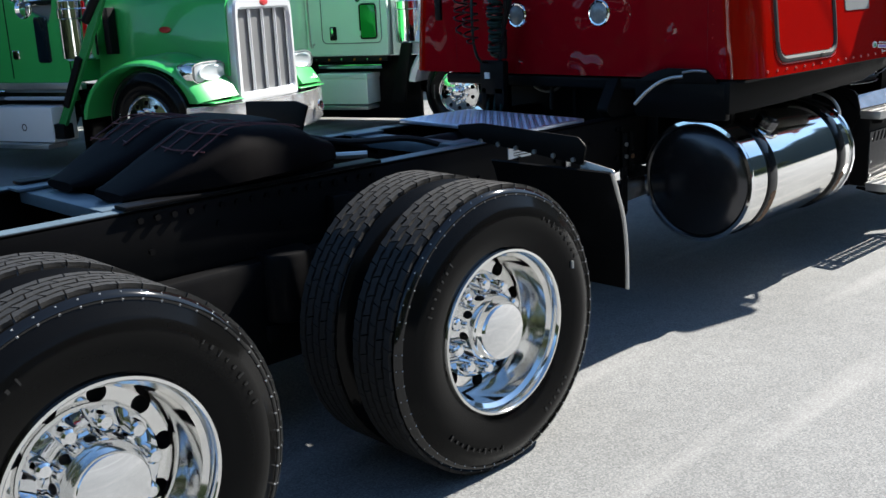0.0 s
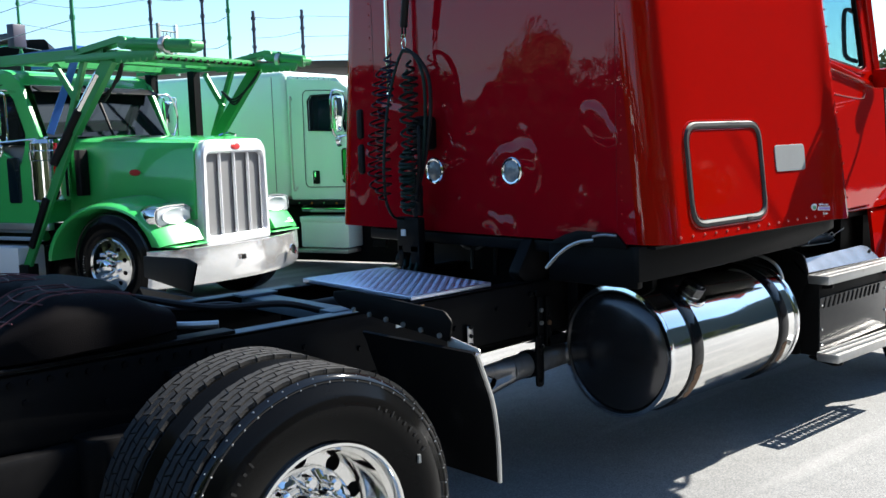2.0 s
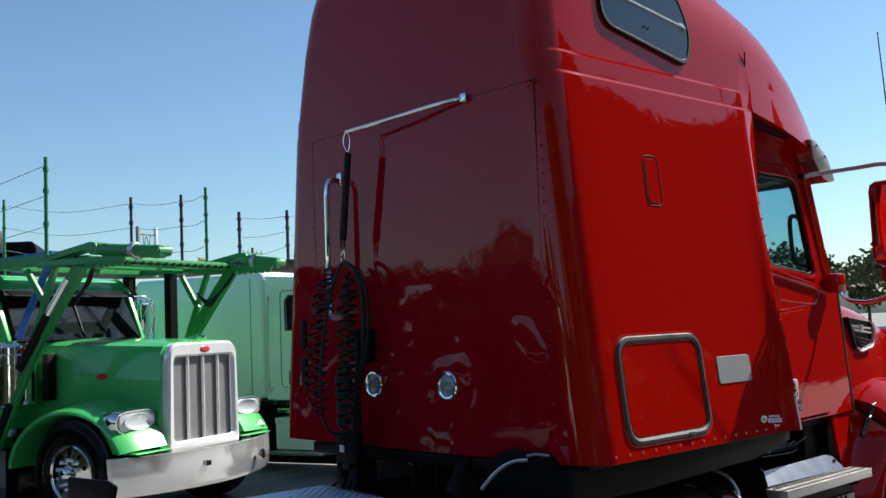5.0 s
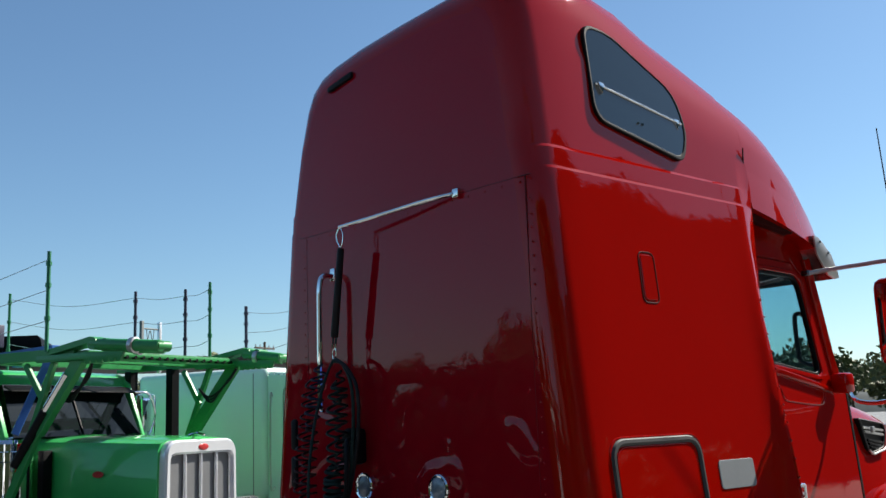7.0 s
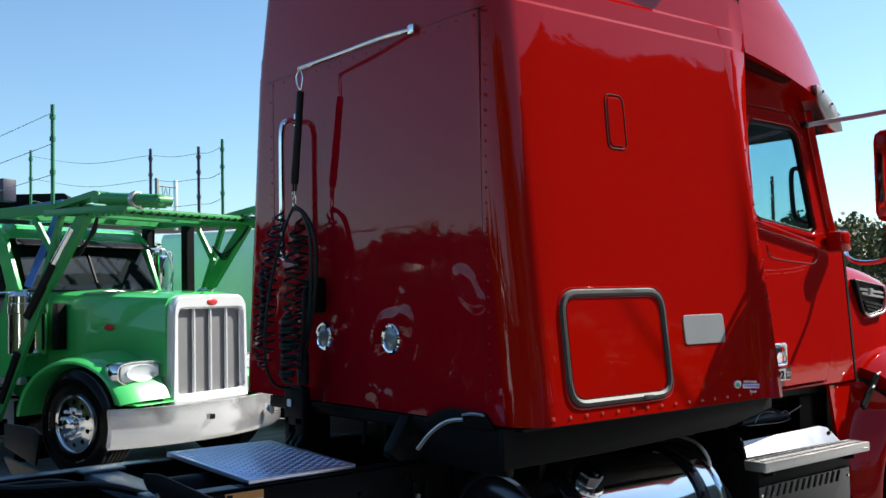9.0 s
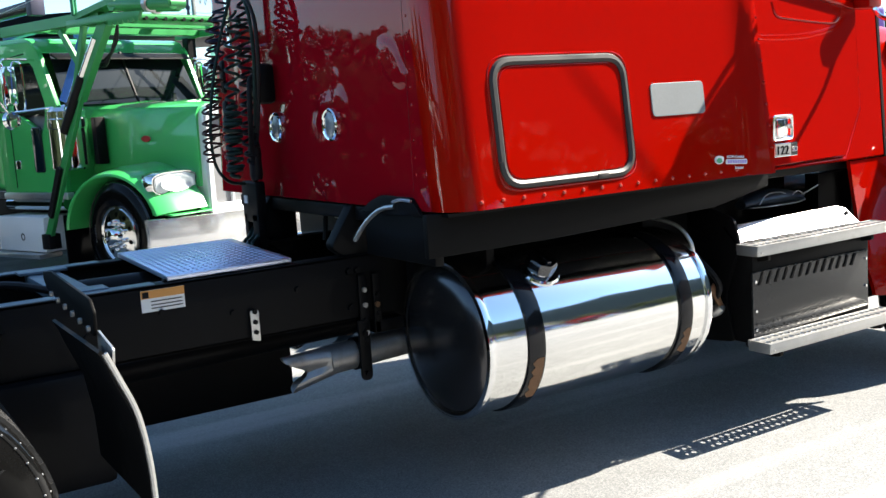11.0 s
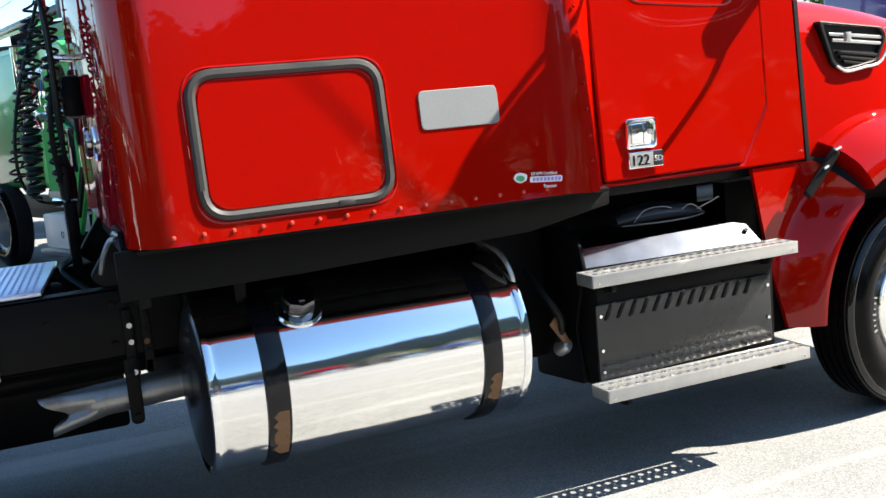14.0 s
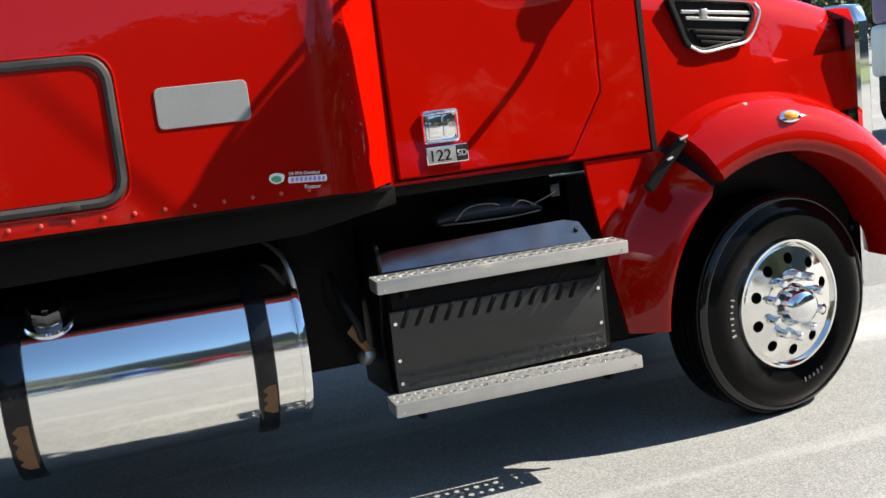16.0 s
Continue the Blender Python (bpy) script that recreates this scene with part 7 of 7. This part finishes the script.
part("air_cleaner", lathe([(0, 0), (0.15, 0.0), (0.17, 0.02), (0.17, 0.40), (0.18, 0.41), (0.18, 0.50), (0.17, 0.51), (0.17, 0.58), (0.14, 0.62), (0, 0.63)], 28, pose(-0.72, -0.86, 1.10)), CHROME, mint, "chrome air cleaner canister")
# Black diagonal panel added between the step box and the front wheel.
part("dark_diagonal_panel", slab([(-0.72, 1.45), (-0.60, 1.45), (-0.80, 0.36), (-1.0, 0.36)], "y", -0.93, -0.88, 0.01), BLACK, mint)
for s in (-1, 1):
    part("fender", loft([[(0.0 + r * math.cos(radians(a)), s * y, 0.5 + r * math.sin(radians(a))) for r, y in ((0.6, 0.6), (0.6, 1.05), (0.66, 1.07), (0.72, 0.98), (0.74, 0.6))] for a in range(0, 176, 12)]), WHITE, mint)
    w = copy_thing(steer, pose(0, s * 1.02, 0.5, 90 if s < 0 else -90, 0, 0))
    w.parent = mint
for x in (-3.7, -4.9):
    for s in (-1, 1):
        w = copy_thing(inner_w, pose(x, s * 1.1, 0.505, 90 if s < 0 else -90, 0, 0))
        w.parent = mint
        w.name = "rear_wheel"
sill = part("cab_sill", box((-4.4, -0.95, 0.88), (-1.0, -0.84, 0.945), 0.01), PLASTIC, mint)
for k in range(6):
    part("sill_light", lathe([(0, 0.012), (0.014, 0.008), (0.016, 0)], 8, pose(-2.05 + 0.19 * k, -0.952, 0.905, 90, 0, 0)), material("amber_lens", (0.45, 0.13, 0.02), 0.25, 0, 0.5) if k % 2 else CHROME, sill)
stepper = part("step_box", box((-2.02, -1.0, 0.34), (-1.29, -0.66, 0.72), 0.02), MINT, mint, "pale steel step box")
part("box_lid", box((-2.025, -1.008, 0.66), (-1.285, -0.65, 0.735), 0.012), MINT, stepper)
part("box_step", box((-2.06, -1.08, 0.28), (-1.26, -0.76, 0.325), 0.01), DULLMETAL, mint)
part("fuel_cylinder", rod((-2.1, -0.8, 0.82), (-1.15, -0.8, 0.82), 0.045, None, 16), CHROME, mint)
part("underside_panel", box((-4.3, -0.62, 0.12), (-0.72, -0.56, 0.93), 0.01), BLACK, mint, "black frame and air tanks under the cab")
part("chrome_mirror", box((-1.30, -1.26, 1.79), (-1.21, -1.07, 2.24), 0.04), CHROME, mint, "chrome mirror")
part("spot_mirror", lathe([(0, 0.03), (0.06, 0.02), (0.08, -0.02), (0, -0.03)], 16, pose(-1.25, -1.15, 1.69, 0, 90, 0)), CHROME, mint)
part("mirror_arm", tube([(-1.1, -0.95, 1.79), (-1.18, -1.12, 1.75), (-1.25, -1.30, 1.78), (-1.25, -1.31, 2.26), (-1.28, -0.95, 2.28)], 0.014), ALUMINIUM, mint)
part("front_bumper", box((0.85, -1.1, 0.35), (1.05, 1.1, 0.72), 0.05), CHROME, mint)
part("chassis", box((-5.6, -0.5, 0.45), (0.8, 0.5, 0.85), 0.01), BLACK, mint)

# ---- dark car-carrier trailer deck with posts behind ----
carrier = thing("car_carrier", "dark two-deck car carrier trailer with slim posts and wires", "trailer", "", pose(10.9, 15.4, 0, 0, 0, -27))
part("upper_deck", box((-7.0, -1.2, 2.88), (6.0, 1.2, 3.0), 0.01), material("dark_deck_steel", (0.03, 0.025, 0.022), 0.6, 0.3, vary=0.3), carrier, "dark steel upper deck")
part("deck_ramp", slab([(-6.0, 3.0), (-2.9, 3.0), (-2.95, 3.32), (-3.0, 3.38), (-6.0, 3.30)], "y", -1.1, 1.1, 0.01), BLACK, carrier, "dark raised end ramp")
part("lower_deck", box((-7.0, -1.2, 0.85), (6.0, 1.2, 1.0), 0.01), BLACK, carrier)
for x in (-6.5, 5.8):
    for y in (-1.15, 1.15):
        part("deck_leg", box((x - 0.06, y - 0.05, 0.5), (x + 0.06, y + 0.05, 2.9), 0.005), BLACK, carrier)
for x in (-4.6, -4.0):
    for y in (-0.95, 0.95):
        part("trailer_wheel", lathe([(0, 0.12), (0.25, 0.12), (0.3, 0.125), (0.49, 0.1), (0.5, 0.05), (0.5, -0.12), (0, -0.12)], 32, pose(x * 1.0 + (0.0 if x > -4.3 else -0.7), y, 0.5, 90, 0, 0)), RUBBER, carrier)
POSTS = [(0.17, 3.8), (0.95, 3.82), (3.2, 3.85)]
for x, z in POSTS:
    safety_post(carrier, x, -1.15, 2.95, z, DARKPOLE, 0.026)
for k in range(3):
    for (x0, z0), (x1, z1) in zip(POSTS, POSTS[1:]):
        wire(carrier, (x0, -1.15, z0 - 0.1 - 0.33 * k), (x1, -1.15, z1 - 0.1 - 0.25 * k), 0.03, 0.0045)

# ---- purple and white tractor in the distance ----
far = thing("distant_truck", "white truck with a purple cab parked far across the yard", "truck", "", pose(20.15, 12.25, 0, 0, 0, 0))
part("body", box((-2.2, -1.1, 0.9), (1.0, 1.1, 1.75), 0.1, None, 3), WHITE, far)
part("cab", box((-2.2, -1.05, 1.75), (0.2, 1.05, 2.9), 0.12, None, 3), material("purple_paint", (0.07, 0.035, 0.20), 0.35, 0, 0.7), far, "dark purple cab")
part("bumper", box((1.0, -1.15, 0.4), (1.25, 1.15, 0.9), 0.04), CHROME, far)
for x in (0.3, -1.6):
    for s in (-1, 1):
        w = copy_thing(steer, pose(x, s * 1.08, FR, 90 if s < 0 else -90, 0, 0))
        w.parent = far
        w.name = "wheel"
part("chassis", box((-2.2, -0.9, 0.5), (1.0, 0.9, 0.92), 0.02), BLACK, far)

# ---- surroundings: verge, buildings, trees, hills ----
def verge(name, lo, hi, z):
    tagged(link(name, box((*lo, -0.05), (*hi, z), 0.02), GRASS), "strip of dry green grass along the yard", "grass", kind="structure")


verge("verge_south", (-60, -60), (90, -24), 0.09)
verge("verge_west", (-70, -23.9), (-26, 70), 0.09)


def low_building(m, length, depth, height, label, glazed):
    b = thing("low_building", label, "building", "", m)
    part("wall", box((0, 0, 0), (length, depth, height), 0.03), CONCRETE_WALL, b)
    part("roof", box((-0.8, -0.8, height), (length + 0.8, depth + 1.4, height + 0.4), 0.03), WHITE, b)
    n = int(length / 4.6)
    for i in range(n):
        x = 1.0 + i * 4.6
        w = part("window", box((x, depth - 0.02, 0.7), (x + 3.4, depth + 0.05, height - 0.9), 0.02), glazed, b)
        for k in range(1, 4):
            part("window_bar", box((x + 0.85 * k - 0.05, depth + 0.04, 0.7), (x + 0.85 * k + 0.05, depth + 0.09, height - 0.9)), WHITE, w)
        for k in (1, 2):
            z = 0.7 + (height - 1.6) * k / 3
            part("window_bar", box((x, depth + 0.04, z - 0.05), (x + 3.4, depth + 0.085, z + 0.05)), WHITE, w)
    return b


low_building(pose(-19, -46, 0), 24, 12, 5.6, "long low pale building with blue glazed windows", material("blue_glazing", (0.02, 0.06, 0.20), 0.06, 0, 0.5))
low_building(pose(-34, 8, 0, 0, 0, -90), 26, 9, 4.0, "low pale warehouse beyond the yard", material("grey_glazing", (0.05, 0.06, 0.07), 0.08, 0, 0.5))


def yard_truck(m, paint, label):
    """A parked tractor facing +x: hood, cab, sleeper, glass, bumper, tank and wheels."""
    t = thing("yard_truck", label, "truck", "trucks parked across the yard", m)
    part("hood", loft([[(x, -w, 0.85), (x, -w, top - 0.12), (x, -w + 0.14, top), (x, w - 0.14, top), (x, w, top - 0.12), (x, w, 0.85)] for x, w, top in ((0.0, 0.92, 1.72), (0.9, 0.84, 1.62), (1.7, 0.72, 1.48))]), paint, t, "", 30)
    part("cab", slab(rounded([(0.02, 0.85), (0.02, 1.78), (-0.32, 2.55), (-0.55, 2.72), (-1.5, 2.80), (-1.5, 0.85)], 0.06), "y", -1.02, 1.02, 0.05, None, None, 3), paint, t, "", 40)
    part("sleeper", slab(rounded([(-1.5, 0.85), (-1.5, 2.82), (-2.0, 3.35), (-3.1, 3.45), (-3.2, 0.85)], 0.08), "y", -1.08, 1.08, 0.06, None, None, 3), paint, t, "", 40)
    part("windshield", loft([[(0.03, -0.92, 1.82), (0.03, 0.92, 1.82), (-0.30, 0.86, 2.52), (-0.30, -0.86, 2.52)], [(-0.02, -0.92, 1.82), (-0.02, 0.92, 1.82), (-0.35, 0.86, 2.52), (-0.35, -0.86, 2.52)]]), GLASSDARK, t)
    part("grille", box((1.66, -0.5, 0.75), (1.76, 0.5, 1.40), 0.04), CHROME, t)
    part("bumper", box((1.6, -1.15, 0.36), (1.92, 1.15, 0.74), 0.06), CHROME, t)
    part("chassis", box((-6.6, -0.45, 0.55), (1.5, 0.45, 0.95), 0.02), BLACK, t)
    for s in (-1, 1):
        part("side_window", slab(rounded([(-0.36, 1.85), (-0.55, 2.45), (-1.25, 2.5), (-1.25, 1.85)], 0.06), "y", s * 1.025 - 0.01, s * 1.025 + 0.01), GLASSDARK, t)
        part("fender", loft([[(0.95 + r * math.cos(radians(a)), s * y, 0.5 + r * math.sin(radians(a))) for r, y in ((0.6, 0.7), (0.6, 1.12), (0.70, 1.14), (0.74, 1.0), (0.74, 0.7))] for a in range(0, 176, 16)]), paint, t, "", 40)
        part("fuel_tank", rod((-2.6, s * 0.85, 0.68), (-1.2, s * 0.85, 0.68), 0.30, None, 24, None, 0.03), CHROME, t)
        part("headlight", box((1.3, s * 0.9 - 0.16, 0.92), (1.52, s * 0.9 + 0.16, 1.14), 0.05), LAMPWHITE, t)
        for x in (0.95, -4.2, -5.5):
            part("wheel", lathe([(0, 0.05), (0.16, 0.05), (0.27, 0.0), (0.30, 0.03), (0.48, 0.03), (0.51, -0.02), (0.51, -0.24), (0.48, -0.28), (0, -0.28)], 28, pose(x, s * 1.16, 0.51, 90 if s < 0 else -90, 0, 0)), RUBBER, t)
    return t


YARDGREY = material("dark_grey_paint", (0.05, 0.052, 0.055), 0.35, 0.0, 0.8, 0.05)
YARDBLUE = material("deep_blue_paint", (0.015, 0.05, 0.26), 0.35, 0.0, 0.8, 0.05)
for x, y, turn, paint, label in ((1.5, -17.5, 84, YARDGREY, "grey sleeper truck parked across the yard"), (5.6, -18.0, 88, YARDBLUE, "deep blue sleeper truck parked across the yard"),
                                 (9.6, -18.4, 92, RED, "red sleeper truck parked across the yard"), (13.8, -18.0, 90, YARDGREY, "grey sleeper truck parked across the yard"),
                                 (18.2, -18.6, 95, YARDBLUE, "deep blue sleeper truck parked across the yard"), (22.5, -18.0, 92, RED, "red sleeper truck parked across the yard")):
    yard_truck(pose(x, y, 0, 0, 0, turn), paint, label)
for y, paint, label in ((15.0, WHITE, "white sleeper truck parked across the yard"), (19.4, WHITE, "white sleeper truck parked across the yard"),
                        (24.0, YARDBLUE, "deep blue sleeper truck parked across the yard"), (28.6, WHITE, "white sleeper truck parked across the yard")):
    yard_truck(pose(-14.0, y, 0), paint, label)


def build_tree(seed, height):
    rng = random.Random(seed)
    t = thing("tree", "leafy green roadside tree with an uneven crown", "tree", "trees round the yard")
    h = height
    bm = bmesh.new()
    tube([(0, 0, 0), (0.1, 0.05, h * 0.25), (-0.05, 0.1, h * 0.5), (0.05, 0, h * 0.8)], 0.2, bm, 8, 4, lambda u: h * (0.03 - 0.022 * u))
    centres = []
    for i in range(9):
        a = rng.uniform(0, 2 * math.pi)
        z = h * rng.uniform(0.3, 0.75)
        r = h * rng.uniform(0.16, 0.32)
        e = Vector((r * math.cos(a), r * math.sin(a), z + h * rng.uniform(0.05, 0.2)))
        tube([(0, 0, z * 0.8), (e.x * 0.5, e.y * 0.5, (z + e.z) * 0.48), e], 0.06, bm, 6, 3, lambda u: h * (0.011 - 0.008 * u))
        centres.append(e)
    part("trunk", bm, BARK, t)
    centres.append(Vector((0, 0, h * 0.86)))
    verts, faces = [], []
    for c in centres:
        rad = h * rng.uniform(0.13, 0.22)
        for k in range(190):
            d = Vector((rng.gauss(0, 1), rng.gauss(0, 1), rng.gauss(0, 0.8))).normalized() * rad * rng.uniform(0.45, 1.08)
            p = c + d
            u = Vector((rng.uniform(-1, 1), rng.uniform(-1, 1), rng.uniform(-1, 1))).normalized()
            v = u.orthogonal().normalized()
            s = h * rng.uniform(0.026, 0.046)
            i0 = len(verts)
            verts += [p - u * s, p + v * s * 0.6, p + u * s, p - v * s * 0.6]
            faces.append((i0, i0 + 1, i0 + 2, i0 + 3))
    me = bpy.data.meshes.new("crown")
    me.from_pydata([tuple(v) for v in verts], [], faces)
    me.materials.append(LEAF)
    crown = new("crown", me)
    crown.parent = t
    return t


def hedge(m, length, height):
    """A dense clipped row of shrubs made of many small leaves over a dark core."""
    rng = random.Random(31)
    h = thing("hedge", "dense dark hedge added out of view to darken reflections", "hedge", "", m)
    rows = []
    for i in range(25):
        y = length * (i / 24 - 0.5)
        top = height * (0.86 + 0.22 * noise.noise(Vector((i * 0.7, 3.1, 0))))
        rows.append([(-0.7, y, 0), (-0.75, y, top * 0.6), (-0.4, y, top * 0.93), (0.4, y, top * 0.93), (0.75, y, top * 0.6), (0.7, y, 0)])
    part("hedge_core", loft(rows), HEDGE, h)
    verts, faces = [], []
    for k in range(5200):
        y = rng.uniform(-0.5, 0.5) * length
        top = height * (0.86 + 0.22 * noise.noise(Vector(((y / length + 0.5) * 24 * 0.7, 3.1, 0)))) * rng.uniform(0.1, 1.08)
        x = rng.choice((-0.8, 0.8, 0.0)) + rng.uniform(-0.25, 0.25)
        p = Vector((x, y, top if abs(x) > 0.4 else height * rng.uniform(0.9, 1.06)))
        u = Vector((rng.uniform(-1, 1), rng.uniform(-1, 1), rng.uniform(-1, 1))).normalized()
        v = u.orthogonal().normalized()
        w = rng.uniform(0.10, 0.2)
        i0 = len(verts)
        verts += [p - u * w, p + v * w * 0.6, p + u * w, p - v * w * 0.6]
        faces.append((i0, i0 + 1, i0 + 2, i0 + 3))
    me = bpy.data.meshes.new("foliage")
    me.from_pydata([tuple(q) for q in verts], [], faces)
    me.materials.append(HEDGE)
    leaves = new("foliage", me)
    leaves.parent = h
    tagged(leaves, kind="stuff")


# Hedges added out of view; they darken what the red rear wall mirrors.
hedge(pose(-9.5, 12.0, 0), 46, 3.2)
second = copy_thing(mint, pose(-5.6, 5.2, 0, 0, 0, 0))
hedge(pose(-4.8, 12.6, 0, 0, 0, 90), 17.4, 2.6)

rng = random.Random(5)
kinds = [build_tree(11, 7.0), build_tree(12, 9.0), build_tree(13, 8.0)]
spots = []
for i in range(20):
    spots.append((-48 + 7 * i + rng.uniform(-2, 2), -52 + rng.uniform(-6, 4), rng.uniform(1.0, 1.5)))
for i in range(14):
    spots.append((-44 + rng.uniform(-5, 5), -30 + 7 * i, rng.uniform(0.75, 1.1)))
for i in range(64):
    a = radians(-12 + 100 * (i + rng.uniform(-0.4, 0.4)) / 64)
    d = rng.uniform(66, 92)
    spots.append((8 + d * math.cos(a), 6 + d * math.sin(a), rng.uniform(0.62, 0.92)))
# Four tall trees added out of view to darken the sleeper corner's reflection.
spots += [(-12.5, -17.0, 1.9), (-17.5, -13.0, 2.0), (-9.0, -23.5, 1.8), (-21.0, -19.5, 2.0)]
for k, (x, y, s) in enumerate(spots):
    src = kinds[k % 3]
    m = pose(x, y, 0, 0, 0, rng.uniform(0, 360))
    if k < 3:
        src.matrix_basis = m @ Matrix.Diagonal((s, s, s, 1))
    else:
        c = copy_thing(src, m)
        c.scale = (s, s, s)


def ridge(name, a0, a1, dist, height, mat, label):
    n = 60
    rows = []
    for i in range(n + 1):
        a = radians(a0 + (a1 - a0) * i / n)
        swell = 0.70 + 0.30 * math.exp(-((a0 + (a1 - a0) * i / n - 327) / 22) ** 2) if height > 50 else 1.0
        h = swell * height * (0.45 + 0.32 * noise.fractal(Vector((i * 0.11, dist * 0.01, 0)), 1.0, 2.0, 4) + 0.3)
        edge = min(1, i / 6, (n - i) / 6)
        rows.append([(dist * math.cos(a), dist * math.sin(a), -2), (dist * 1.02 * math.cos(a), dist * 1.02 * math.sin(a), max(0.5, h * edge) * 0.6), (dist * 1.08 * math.cos(a), dist * 1.08 * math.sin(a), max(0.6, h * edge)), (dist * 1.2 * math.cos(a), dist * 1.2 * math.sin(a), -2)])
    tagged(link(name, loft(rows, False, None, False), mat), label, "backdrop", kind="structure")


HILL = material("far_hill_green", (0.075, 0.085, 0.08), 0.95, vary=0.3, grain=0.2, scale=0.03, fine=0.5)
# South hills, out of view, raised high to darken the red side's reflections.
ridge("backdrop_south", 192, 368, 150, 106, HILL, "wooded hills, out of view and raised to darken reflections")
ridge("backdrop_north", 10, 180, 420, 16, HILL, "low distant wooded ridge along the horizon")


# ---- utility poles ----
def utility_pole(m, h):
    p = thing("utility_pole", "wooden utility pole with cross arms", "pole", "utility poles", m)
    part("pole_shaft", rod((0, 0, 0), (0, 0, h), 0.13, None, 12, 0.09), BARK, p)
    for z in (h - 0.5, h - 1.4):
        a = part("cross_arm", box((-1.1, -0.06, z), (1.1, 0.06, z + 0.12), 0.01), BARK, p)
        for x in (-1.0, -0.5, 0.5, 1.0):
            part("insulator", rod((x, 0, z + 0.12), (x, 0, z + 0.3), 0.04, None, 8), DULLMETAL, a)
    return p


pole = utility_pole(pose(52.7, 32.5, 0, 0, 0, 30), 8.0)
copy_thing(pole, pose(60.5, 35, 0, 0, 0, 30))
copy_thing(pole, pose(40, 62, 0, 0, 0, 20))
